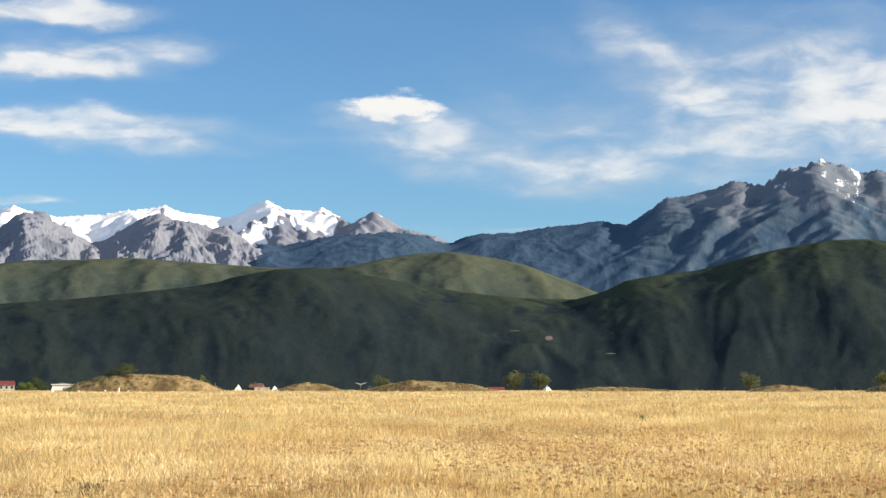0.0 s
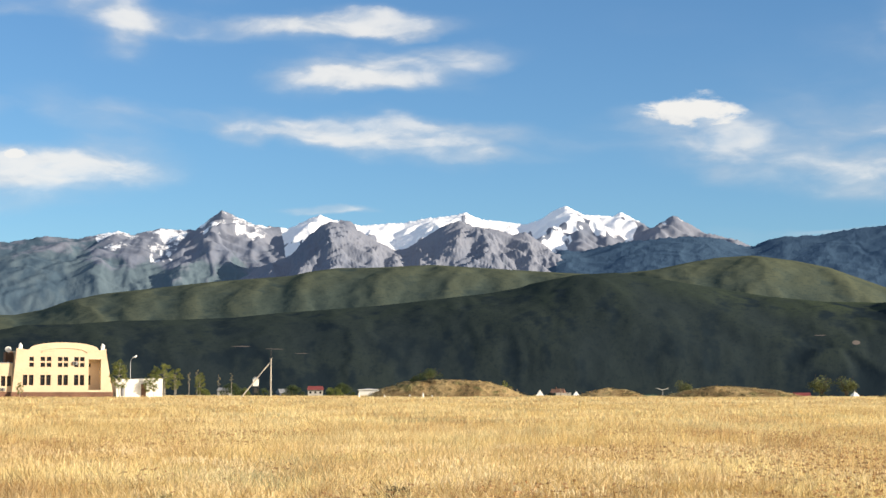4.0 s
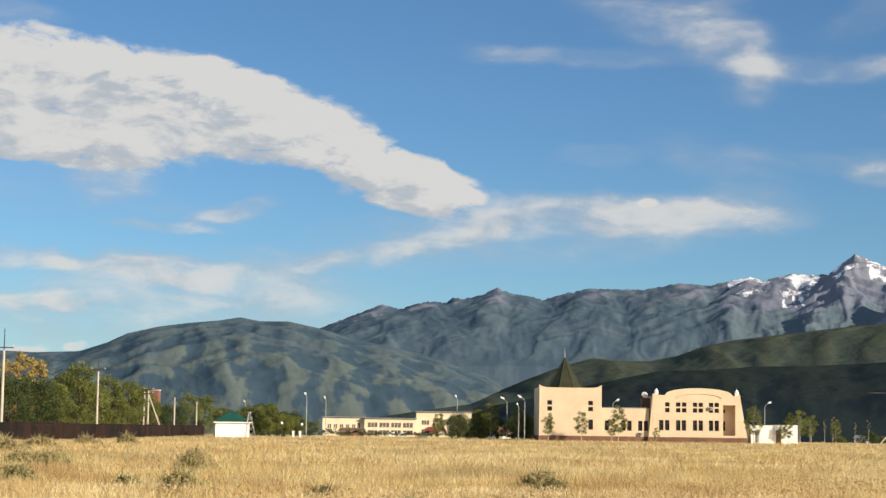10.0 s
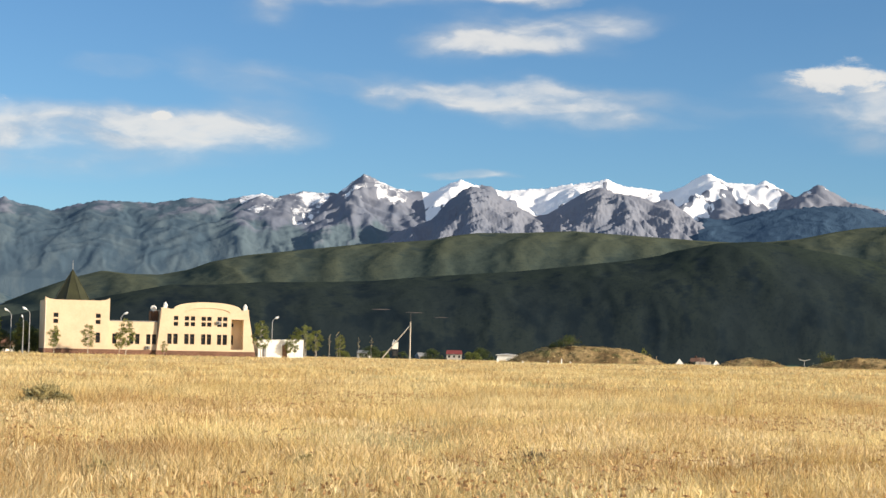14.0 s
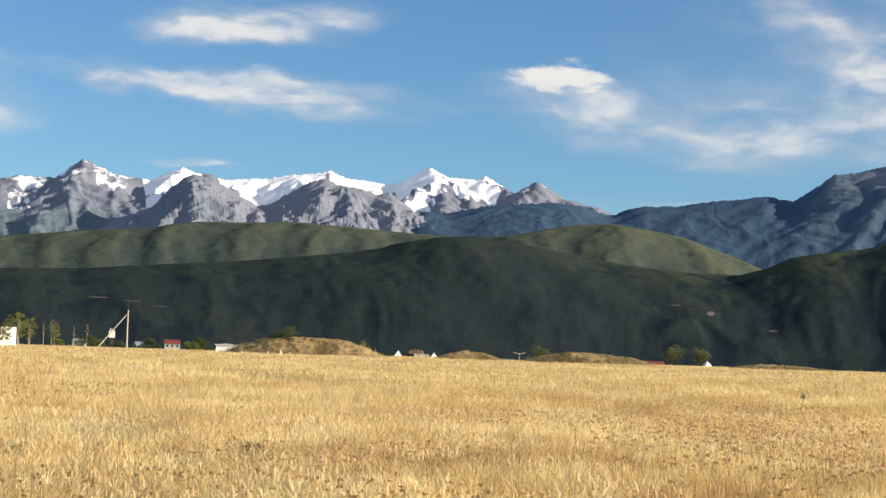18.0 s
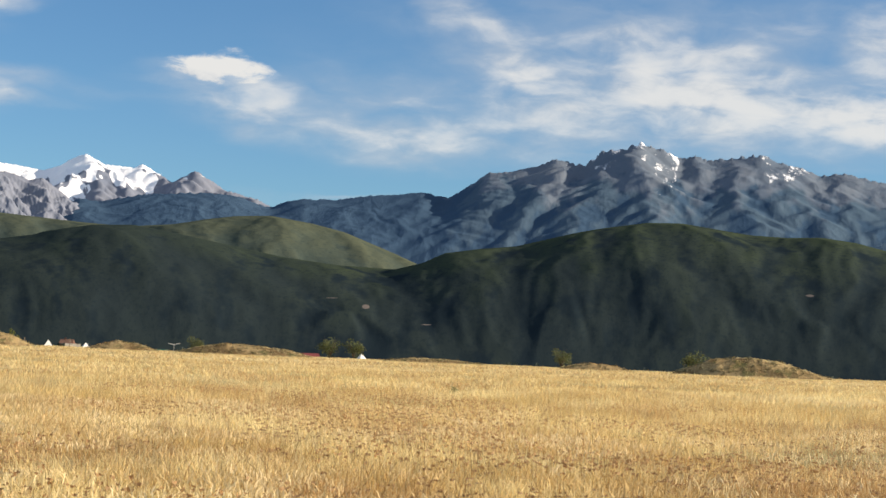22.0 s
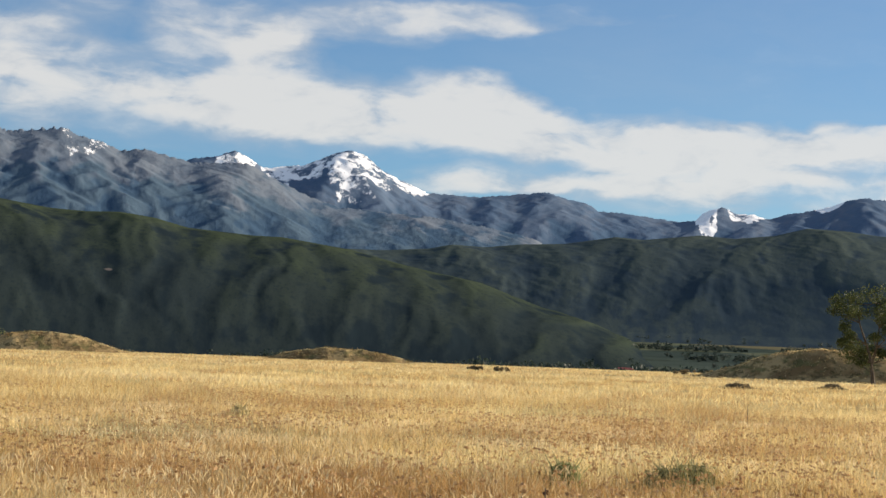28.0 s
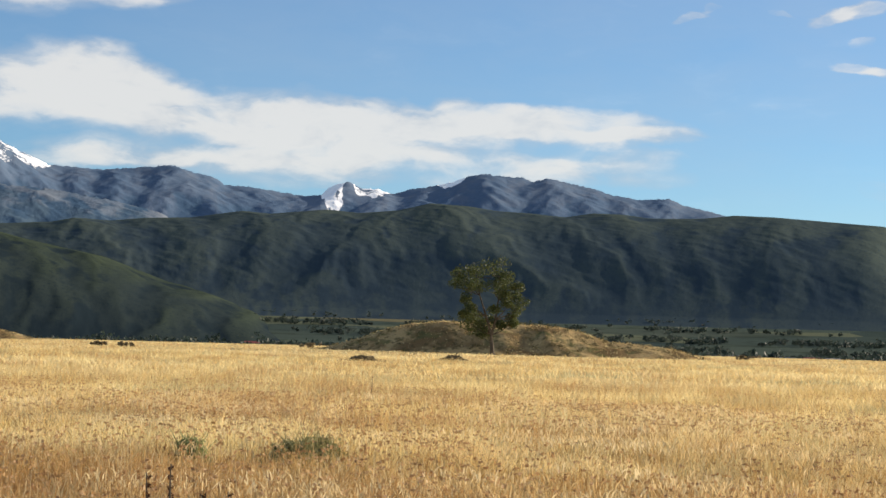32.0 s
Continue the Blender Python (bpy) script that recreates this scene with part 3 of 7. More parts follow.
def plain(t, p):
    straw = dry_colour(t, p)
    far = t.node("ShaderNodeVectorMath", operation="LENGTH")
    t.link(p, far.inputs[0])
    plots = t.node("ShaderNodeTexVoronoi")
    stretch = t.node("ShaderNodeVectorMath", operation="MULTIPLY")
    t.link(p, stretch.inputs[0])
    stretch.inputs[1].default_value = (1, 1, 0)
    t.link(stretch.outputs[0], plots.inputs["Vector"])
    plots.inputs["Scale"].default_value = 0.007
    kind = t.node("ShaderNodeSeparateColor")
    t.link(plots.outputs["Color"], kind.inputs[0])
    n = t.noise(p, 0.02, 5, 0.6, 0.5)
    fields = t.mix(kind.outputs[0], (0.040, 0.056, 0.052), (0.066, 0.084, 0.068))
    fields = t.mix(t.math("MULTIPLY", t.step(kind.outputs[1], 0.70, 0.78), 0.8), fields, (0.115, 0.125, 0.08))
    fields = t.mix(t.math("MULTIPLY", t.step(kind.outputs[2], 0.86, 0.90), 0.8), fields, (0.16, 0.14, 0.08))
    fields = t.mix(t.math("MULTIPLY", t.step(n, 0.5, 0.68), 0.5), fields, (0.022, 0.030, 0.020))
    return t.mix(t.step(far.outputs["Value"], 400, 520), straw, fields), t.bump(t.noise(p, 2.5, 6, 0.7), 0.7, 0.25)


def dry_colour(t, p):
    big, mid = t.noise(p, 0.035, 4, 0.6, 0.6), t.noise(p, 0.22, 4, 0.6, 0.4)
    grey, brown = t.noise(p, 0.11, 5, 0.65, 0.8), t.noise(p, 0.16, 4, 0.6)
    c = t.mix(t.step(mid, 0.35, 0.65), (0.58, 0.41, 0.18), (0.72, 0.55, 0.27))
    c = t.mix(t.math("MULTIPLY", t.step(brown, 0.52, 0.68), 0.6), c, (0.32, 0.18, 0.065))
    c = t.mix(t.math("MULTIPLY", t.step(grey, 0.55, 0.70), 0.6), c, (0.29, 0.25, 0.13))
    return t.mix(t.math("MULTIPLY", t.step(big, 0.52, 0.66), 0.5), c, (0.78, 0.63, 0.34))


GROUND = material("dry_grass_plain", plain, 0.95)
ground = big_mesh("ground", co, quads, tris, GROUND)
tagged(ground, "flat dry grassland with straw coloured turf", "ground", kind="structure")


# ---- the ranges ----
WEST_MOUNTAIN = [(41.61, 133.2), (40.57, 131.3), (39.18, 134.9), (38.31, 152.4), (37.7, 169.6), (36.73, 183.1), (35.75, 191.5), (34.85, 196.6), (34.13, 203.6),
    (33.49, 196.9), (32.59, 197.7), (31.68, 186.9), (30.03, 161.9), (28.2, 140), (26.37, 104.3), (25.45, 83.9)]
SNOW_RANGE = [(31.67, 258.3), (29.59, 325.9), (29.04, 314.6), (28.22, 334.7), (27.48, 333.8), (27.3, 345.9), (26.75, 346.3), (26.3, 357.1), (25.84, 375.3),
    (25.38, 357.7), (24.92, 354.9), (24.37, 343.3), (23.64, 361.5), (22.91, 373.6), (21.1, 372.5), (19.92, 390.3), (19.11, 382.8), (17.77, 406),
    (17.33, 397), (16.44, 414.2), (15.73, 410.9), (15.29, 413.5), (14.46, 465.3), (13.51, 430.1), (12.32, 418.3), (11.35, 455.4), (10.86, 441),
    (10.4, 441.5), (10.03, 426.9), (8.58, 435.7), (7.85, 448.2), (7.13, 453.1), (6.59, 462.3), (6.05, 444.7), (4.61, 430.5), (4.17, 442.4),
    (3.81, 463.1), (3.34, 480.7), (2.74, 455.8), (1.82, 451.5), (1.55, 461.4), (0.89, 433.6), (0.61, 418.1), (-0.15, 453.3), (-1.14, 405.5),
    (-2.16, 386), (-2.63, 367.9), (-3.55, 345.2)]
ROCK_RANGE = [(5.58, 250.3), (3.42, 305.4), (2.87, 300.8), (1.6, 320.6), (0.14, 330.8), (-0.78, 333.2), (-1.52, 328.7), (-2.17, 314), (-2.63, 308.9),
    (-3.17, 323.9), (-3.62, 329.9), (-4.81, 332.5), (-5.71, 344.4), (-6.62, 348.6), (-7.52, 357.8), (-8.33, 346.8), (-8.77, 364.9), (-9.6, 406.8),
    (-10.33, 410.7), (-11.15, 424.8), (-11.78, 442), (-12.25, 434.8), (-12.71, 432.5), (-13.24, 459.4), (-13.6, 468.1), (-13.97, 469.2), (-14.33, 481.6),
    (-14.57, 484.8), (-14.98, 472.2), (-15.35, 465.7), (-15.82, 449.4), (-16.27, 458.2), (-16.65, 449.2), (-17.28, 453.4), (-18.34, 466.1), (-18.93, 447.5),
    (-19.66, 436.7), (-20.22, 421.7), (-20.94, 427.1), (-22.48, 403.9), (-24.29, 407.7), (-25.03, 378.9), (-26.34, 339.2), (-27.26, 319.4), (-30.2, 306.1),
    (-31.86, 291.4), (-33.71, 264.5)]
FAR_RANGE = [(-21.77, 470.4), (-22.48, 502.2), (-23.19, 509.9), (-23.82, 529.3), (-24.28, 511.4), (-24.75, 485.9), (-26.11, 498.8), (-27.19, 538), (-27.55, 543.9),
    (-28.02, 533.3), (-28.68, 489.7), (-30.08, 437.7), (-31.83, 430.8), (-33.98, 450.6), (-34.58, 435.4), (-35.31, 422), (-35.68, 403.1), (-36.41, 400.4),
    (-38.23, 380.3), (-38.77, 384.5), (-39.03, 406.2), (-39.3, 415.8), (-39.65, 422.6), (-40.07, 404.9), (-40.62, 406.2), (-41.09, 392.1), (-41.54, 405.4),
    (-42.64, 421.7), (-43.09, 431.9), (-43.55, 446.6), (-44.09, 455.3), (-44.65, 448.8), (-45.29, 447), (-45.57, 436.8), (-46.11, 445.5), (-47.58, 420.5),
    (-48.13, 406.2), (-49.04, 392.4), (-50.03, 396.9), (-50.49, 379.3), (-53.89, 316)]
GREEN_HILLS = [(26.54, 42.8), (25.82, 60.2), (24.73, 82.1), (23.64, 101.3), (22.73, 112.8), (21.82, 108.8), (20.92, 109), (20.02, 117.7), (19.3, 130.7),
    (18.23, 141.8), (14.71, 162), (12.2, 171.8), (11.65, 178.2), (10.74, 184.1), (9.47, 185), (7.65, 189.5), (3.36, 176.8), (1.93, 174.2),
    (0.46, 181.2), (-0.63, 191.9), (-1.54, 198.6), (-2.64, 201.3), (-3.92, 193), (-5.02, 181.8), (-6.68, 152.4), (-9.4, 98.4)]
FRONT_HILLS = [(27.63, 17.2), (26.72, 25.7), (25.45, 32.5), (22.53, 56.2), (20.56, 70.5), (19.11, 71.6), (17.66, 75.9), (15.83, 77.3), (14.01, 80.4),
    (12.54, 85.8), (9.45, 94), (5.84, 108.4), (4.77, 115.2), (4.47, 119.3), (3.02, 129.2), (1.74, 131.6), (0.45, 125.1), (-3.05, 103.9),
    (-4.88, 97.2), (-6.69, 95.5), (-7.59, 104.2), (-8.29, 116.3), (-9.36, 122.5), (-10.6, 127.5), (-12.53, 145.5), (-13.35, 151.5), (-14.81, 159.6),
    (-15.91, 160), (-18.11, 149.1), (-19.21, 147.4), (-20.29, 148.8), (-21.38, 143.9), (-22.46, 134.5), (-24.6, 128.9), (-25.48, 128.6), (-27.68, 117.7),
    (-29.16, 105), (-30.64, 94.2), (-31.93, 86.2), (-32.85, 74.6), (-35.61, 44.9), (-36.72, 29.8), (-37.44, 21.8)]
VALLEY_HILLS = [(-26.6, 129.1), (-27.31, 141.9), (-28.78, 142), (-30.24, 146.7), (-30.97, 153.2), (-32.07, 151), (-33.16, 156.5), (-34.62, 159.3), (-36.25, 170.7),
    (-37.16, 168), (-38.96, 176.2), (-40.04, 172.8), (-41.28, 177.9), (-42.33, 188.8), (-43.56, 186.1), (-44.49, 180.4), (-45.59, 178.4), (-46.69, 174.1),
    (-47.6, 180.3), (-48.51, 179.5), (-49.42, 174.9), (-50.32, 174.8), (-51.22, 176.2), (-52.11, 180.6), (-53.35, 179), (-56.82, 168)]

# spurs that run down from a crest: bearing and height angle along each
FRONT_SPURS = [
    [(7.42, 2.47), (5.26, 2.11), (3.44, 1.21), (2.71, 0.21)],
    [(2.73, 3.58), (1.26, 2.85), (0.17, 1.76), (-0.20, 0.30)],
    [(0.53, 3.58), (-0.93, 2.85), (-2.58, 1.94), (-3.67, 1.39), (-5.31, 1.20), (-6.39, 0.65), (-7.29, 0.15)],
    [(-1.30, 3.40), (-3.13, 3.21), (-4.58, 2.11), (-5.31, 1.38)],
    [(-8.59, 3.37), (-8.94, 2.46), (-9.47, 1.73), (-9.55, 1.28), (-10.08, 0.64), (-10.43, 0.14)],
    [(-13.51, 4.31), (-12.64, 3.54), (-12.14, 2.61), (-11.47, 1.31), (-11.17, 0.20)],
    [(-14.29, 3.25), (-15.79, 2.22), (-16.94, 1.17), (-16.25, 0.05)],
    [(-15.69, 4.49), (-17.01, 3.74), (-17.96, 3.05), (-18.72, 2.20), (-19.85, 1.57), (-20.95, 1.34), (-22.07, 0.84), (-23.37, 0.07)],
]
FRONT_SPURS_EAST = [
    [(-20.48, 4.21), (-21.42, 3.55), (-21.63, 2.83), (-20.57, 1.87)],
    [(-23.60, 3.72), (-23.08, 3.06), (-22.38, 2.31), (-21.67, 1.73)],
    [(-25.06, 3.59), (-25.44, 2.79), (-24.57, 2.03), (-24.05, 1.28), (-23.52, 0.71), (-23.37, -0.02)],
    [(-25.96, 3.44), (-25.54, 2.61), (-25.30, 1.69), (-25.86, 0.99), (-26.79, 0.12)],
    [(-26.87, 3.29), (-27.96, 2.69), (-28.33, 1.98), (-27.31, 0.68)],
    [(-29.01, 3.09), (-29.91, 2.40), (-30.29, 1.52), (-31.01, 0.65)],
    [(-30.96, 2.61), (-32.02, 1.76), (-32.52, 1.06)],
]
ROCK_SPURS = [
    [(-5.33, 4.94), (-6.24, 4.29), (-7.15, 4.10), (-8.05, 3.37)],
    [(-7.34, 5.23), (-7.69, 4.46), (-8.59, 3.55)],
    [(-9.88, 5.98), (-9.69, 5.17), (-8.24, 4.64), (-7.69, 4.10)],
    [(-9.99, 5.91), (-10.20, 5.23), (-9.33, 4.64), (-8.99, 4.26)],
    [(-11.96, 6.38), (-12.71, 5.73), (-11.83, 5.14), (-10.60, 4.44), (-9.73, 3.85)],
    [(-13.98, 5.98), (-13.92, 5.24), (-13.51, 4.22)],
    [(-16.52, 6.61), (-16.73, 6.10), (-15.66, 5.33), (-14.78, 4.37)],
    [(-18.36, 6.68), (-17.83, 5.97), (-18.60, 5.27), (-19.73, 4.40)],
    [(-21.04, 6.18), (-20.80, 5.35), (-20.47, 4.34)],
    [(-22.23, 6.14), (-21.71, 5.39), (-21.57, 4.29)],
    [(-23.15, 6.07), (-23.36, 5.44), (-24.11, 4.56)],
    [(-24.25, 6.02), (-25.90, 5.34), (-27.54, 4.75)],
]
VALLEY_SPURS = [
    [(-31.07, 3.52), (-31.81, 3.28), (-32.38, 2.58), (-32.97, 1.50)],
    [(-33.98, 3.64), (-34.73, 3.22), (-34.60, 1.93)],
    [(-36.35, 3.97), (-37.09, 3.67), (-37.49, 2.95), (-36.25, 1.63)],
    [(-42.37, 4.43), (-40.22, 3.42), (-38.43, 2.07), (-37.20, 0.75)],
    [(-42.74, 4.41), (-43.12, 3.69), (-44.59, 2.83), (-47.30, 1.65)],
    [(-46.17, 4.23), (-47.25, 3.62), (-48.15, 2.93), (-49.06, 1.88)],
    [(-47.94, 4.27), (-48.85, 3.31), (-49.92, 2.08)],
    [(-49.87, 4.37), (-50.93, 3.71), (-51.31, 2.12)],
]
FRONT_PEAKS = [(14.31, 212), (13.36, 253), (12.25, 280), (11.71, 321), (11.19, 348), (10.92, 354), (10.37, 345), (9.91, 329), (9.36, 309), (8.89, 292), (8.44, 298), (7.73, 328), (7.20, 349), (6.74, 356), (6.28, 344), (5.54, 337), (5.08, 326), (4.62, 331), (4.15, 310), (3.68, 287), (2.75, 265)]


def carve(height, dx, dr, passes, start, seed):
    """Rain runs down row by row and cuts branching valleys until they balance a steady uplift."""
    rows, cols = height.shape
    g = np.random.default_rng(seed)
    z = 0.02 * height / height.max() + g.random((rows, cols)) * 0.002
    z[0] = 0
    reach = int(np.clip(round(1.3 * dr / dx), 1, 6))
    columns = np.arange(cols)
    lift = np.repeat(height[-1:], rows, 0) / height.max() / rows
    for _ in range(passes):
        best, recv = np.full((rows - 1, cols), -1e9), np.zeros((rows - 1, cols), int)
        for s in range(-reach, reach + 1):
            to = np.clip(columns + s, 0, cols - 1)
            fall = (z[1:] - z[:-1][:, to]) / math.hypot(dr, s * dx)
            better = fall > best
            best = np.where(better, fall, best)
            recv = np.where(better, to[None, :], recv)
        water = np.ones((rows, cols))
        for i in range(rows - 1, 0, -1):
            water[i - 1] += np.bincount(recv[i - 1], weights=water[i], minlength=cols)
        pull = 2.0 * np.sqrt(np.maximum(water, start) / start)
        z[1:] += lift[1:]
        for i in range(1, rows):
            low = z[i - 1][recv[i - 1]]
            z[i] = np.where(z[i] > low, (z[i] + pull[i] * low) / (1 + pull[i]), z[i])
        z[:, 1:-1] = 0.9 * z[:, 1:-1] + 0.05 * (z[:, :-2] + z[:, 2:])
    return z


def blurred(v, n):
    n = max(1, int(n))
    k = np.cumsum(np.pad(v, ((0, 0), (n + 1, n)), mode="edge"), axis=1)
    return (k[:, 2 * n + 1:] - k[:, :-2 * n - 1]) / (2 * n + 1)


def spur_relief(A, U, R, Z, spurs, every, steep, sharp, seed):
    """Ridges along the given spurs, and along others drawn at random, with valleys between them."""
    g = np.random.default_rng(seed + 900)
    a, u = A[0], U[:, 0]
    angle = np.maximum.accumulate(blurred(np.degrees(np.arctan2(Z - 1.6, R)), 12), axis=0)
    lines = []
    for spur in spurs:
        at = [(float(np.interp(e, angle[:, np.argmin(np.abs(a - b))], u)), b) for b, e in spur]
        at.sort()
        lines.append(np.interp(u, [p for p, _ in at], [b for _, b in at]))
    taken = [line.mean() for line in lines]
    b = a[0] - 1.0
    while b < a[-1] + 1.0:
        if all(abs(b - k) > every * 0.8 for k in taken):
            lean = g.normal() * every * 0.9
            bow = g.normal() * every * 0.2
            lines.append(b + lean * (0.5 - u) + bow * np.sin(u * math.pi))
        b += every * g.uniform(0.6, 1.4)
    bend = A + (fbm(A * 0.9, U * 4.0, 3, seed + 901) - 0.5) * 1.6 * min(1.0, every / 2)
    to_left, to_right = np.full(A.shape, 1e9), np.full(A.shape, 1e9)
    for line in lines:
        d = np.radians(line[:, None] - bend) * R
        to_left = np.where(d >= 0, np.minimum(to_left, d), to_left)
        to_right = np.where(d < 0, np.minimum(to_right, -d), to_right)
    gap = np.minimum(to_left + to_right, 2.2 * np.radians(every) * R)
    near = np.minimum(np.minimum(to_left, to_right) / np.maximum(gap * 0.5, 1.0), 1.0)
    if isinstance(steep, list):
        at_, level = zip(*sorted(steep))
        steep = np.interp(A, at_, level)
    form = np.cos(math.pi * near) * (1 - sharp) + (1 - 2 * near ** 0.85) * sharp
    relief = form * steep * gap * 0.25
    # side spurs run off both flanks of each ridge
    off = np.minimum(to_left, to_right)
    beat = 4.0 * U + 1.2 * off / np.maximum(gap * 0.5, 1.0) + (fbm(A * 0.8, U * 3.0, 3, seed + 902) - 0.5) * 3.0 + np.where(to_left < to_right, 0.0, 0.37)
    relief = relief + np.cos(math.tau * beat) * 4 * near * (1 - near) * steep * np.minimum(gap, 160.0) * (0.03 + 0.13 * sharp)
    for _ in range(3):
        relief[1:-1] = (relief[:-2] + 2 * relief[1:-1] + relief[2:]) / 4
        relief[:, 1:-1] = (relief[:, :-2] + 2 * relief[:, 1:-1] + relief[:, 2:]) / 4
    return relief


def mountain_range(name, crest, r_foot, r_crest, z_foot, mat, label, cols=900, rows=150, start=30, soft=0, rough=4.0, jag=0.0, seed=1, ends=3.0,
                   snow=(), meadow=(), forest=(), wood=(0.0, 0.0), bare=(), apron=260.0, passes=45, depth=0.5, crown=0.5,
                   spurs=(), every=2.0, steep=0.35, sharp=0.0, grassy=()):
    """A range with valleys cut by water below a given crest.
    crest: the skyline fitted to the camera's view, as bearing and height. start: the area from which a stream begins.
    soft: how rounded it is.
    crown: 0 even slopes, 1 rounded ones.
    snow: fields as bearing, half width, depth below the crest, strength. spurs: ridges that run down, with more of them
    every so many degrees; steep: the slope of their sides; sharp: 0 rounded, 1 edged. grassy: lighter grass painting
    sunlit heights, by bearing."""
    az = np.array([a for a, _ in crest])[::-1]
    top = np.array([h for _, h in crest])[::-1]
    az = np.concatenate([[az[0] - ends], az, [az[-1] + ends]])
    top = np.concatenate([[z_foot + 1.0], top, [z_foot + 1.0]])
    a = np.linspace(az[0], az[-1], cols)
    per_degree = cols / (az[-1] - az[0])
    h = blurred(np.interp(a, az, top)[None, :], per_degree * 0.04)[0]
    if isinstance(jag, list):
        at_, level = zip(*sorted(jag))
        jag = np.interp(a, at_, level)
    teeth = (ridged(a * 3.1, a * 0, 5, seed + 40, 0.62) - 0.62) * jag
    gentle = blurred(h[None, :], per_degree * 1.5)[0]
    u = np.linspace(0, 1, rows)
    A, U = np.meshgrid(a, u)
    R = r_foot + (r_crest - r_foot) * U
    X = np.radians(A) * R
    rise = np.maximum(h - z_foot, 1.0)
    cut = carve(np.repeat(np.maximum(gentle - z_foot, 5.0)[None, :], rows, 0) * np.maximum(U, 0.02), np.radians(1 / per_degree) * (r_foot + r_crest) / 2, (r_crest - r_foot) / rows, passes, start, seed)
    for _ in range(soft):
        cut[:, 1:-1] = (cut[:, :-2] + 2 * cut[:, 1:-1] + cut[:, 2:]) / 4
        cut[1:-1] = (cut[:-2] + 2 * cut[1:-1] + cut[2:]) / 4
    # the crest's own shape fades into broader forms further down
    last = np.maximum(cut[-3:].mean(0), 1e-6)
    Z = cut * np.maximum(gentle - z_foot, 1.0) / blurred(last[None, :], per_degree * 1.5)[0]
    if isinstance(depth, list):
        at_, level = zip(*sorted(depth))
        depth = np.interp(A, at_, level)
        rough = rough * np.clip(depth / max(level), 0.3, 1) ** 1.5
    fine_relief = (Z - blurred(Z, per_degree * 1.6)) * depth * smooth_step(U, 0.0, 0.35) * (1 - smooth_step(U, 0.86, 1.0))
    steps = ((1.0, 0.0), (0.985, 0.05), (0.93, 0.16), (0.82, 0.4), (0.62, 0.9), (0.35, 1.8), (0.0, 3.5))
    H = np.zeros_like(U)
    for (hi_, w_hi), (lo_, w_lo) in zip(steps, steps[1:]):
        a_hi, a_lo = [blurred(h[None, :], per_degree * w)[0] if w else h for w in (w_hi, w_lo)]
        f = (hi_ - U) / (hi_ - lo_)
        H = np.where((f >= 0) & (f <= 1), a_hi * (1 - f) + a_lo * f, H)
    form = crown * (1 - (1 - U) ** 2) + (1 - crown) * U
    Z = z_foot + (H - z_foot) * form * (0.75 + 0.25 * smooth_step(U, 0.0, 0.3)) + fine_relief
    folds = spur_relief(A, U, R, Z, spurs, every, steep, sharp, seed)
    Z = Z + folds * smooth_step(U, 0.0, 0.18) * (1 - smooth_step(U, 0.78, 1.0))
    Z = Z + np.clip((1 - U) * 12, 0, 1) * np.clip(U * 5, 0, 1) * rough * (ridged(X / 30, R / 60, 5, seed + 3, 0.6) - 0.6)
    rel = np.clip((Z - blurred(Z, per_degree * 0.9)) / (0.06 * np.maximum(gentle - z_foot, 10.0)), -0.35, 0.65)
    # nothing on the slope stands above it as seen from the plain
    limit = 1.6 + (h - 1.6) * (R / r_crest) * (0.96 + 0.04 * U)
    Z = np.minimum(Z, limit) + teeth * smooth_step(U, 0.965, 1.0)
    h = h + teeth
    Z[-1] = h
    back = np.array([0.05, 0.25])
    R = np.concatenate([np.full((1, cols), r_foot - apron), R, np.broadcast_to(r_crest * (1 + back * 0.15)[:, None], (2, cols))])
    Z = np.concatenate([np.full((1, cols), min(-12.0, z_foot - 10.0) if apron > 200 else z_foot - 18.0), Z, z_foot + (h - z_foot) * (1 - back * 1.6)[:, None]])
    A3 = np.concatenate([A[:1], A, A[:2]])
    U3 = np.concatenate([U[:1], U, np.ones((2, cols))])
    rel = np.concatenate([rel[:1], rel, rel[-2:]])
    rows += 3
    A2 = np.radians(A3)
    co = np.stack([-np.sin(A2) * R, np.cos(A2) * R, Z], -1).reshape(-1, 3)
    i = np.arange(rows * cols).reshape(rows, cols)
    quads = np.stack([i[:-1, :-1], i[1:, :-1], i[1:, 1:], i[:-1, 1:]], -1).reshape(-1, 4)
    ob = big_mesh(name, co, quads, np.zeros((0, 3), int), mat)
    below = np.maximum(0, (h - 1.6) * np.minimum(R / r_crest, 1) - (Z - 1.6))
    snow_v = np.zeros_like(A3)
    chute = fbm(A3 * 2.4 + below * 0.010, below * 0.02, 4, seed + 50, 0.55)
    for b, half, deep, strength in snow:
        near = np.clip(1.3 * (1 - (np.abs(A3 - b) / half) ** 2), 0, 1)
        reach = deep * near * (0.35 + 1.3 * chute) - deep * 0.8 * np.clip(rel + 0.05, 0, 0.7)
        snow_v = np.maximum(snow_v, strength * smooth_step(reach - below, -0.12 * deep, 0.25 * deep))
    # scrub and forest darken the hollows, painting shade into the gullies
    lo, hi = wood
    wood_shade = np.clip(0.55 - rel * 1.2 + (fbm(A3 * 1.3, U3 * 6, 4, seed + 60) - 0.5) * 1.8, 0, 1) * (lo + (hi - lo) * (1 - U3))
    if forest:
        at_, level = zip(*sorted(forest))
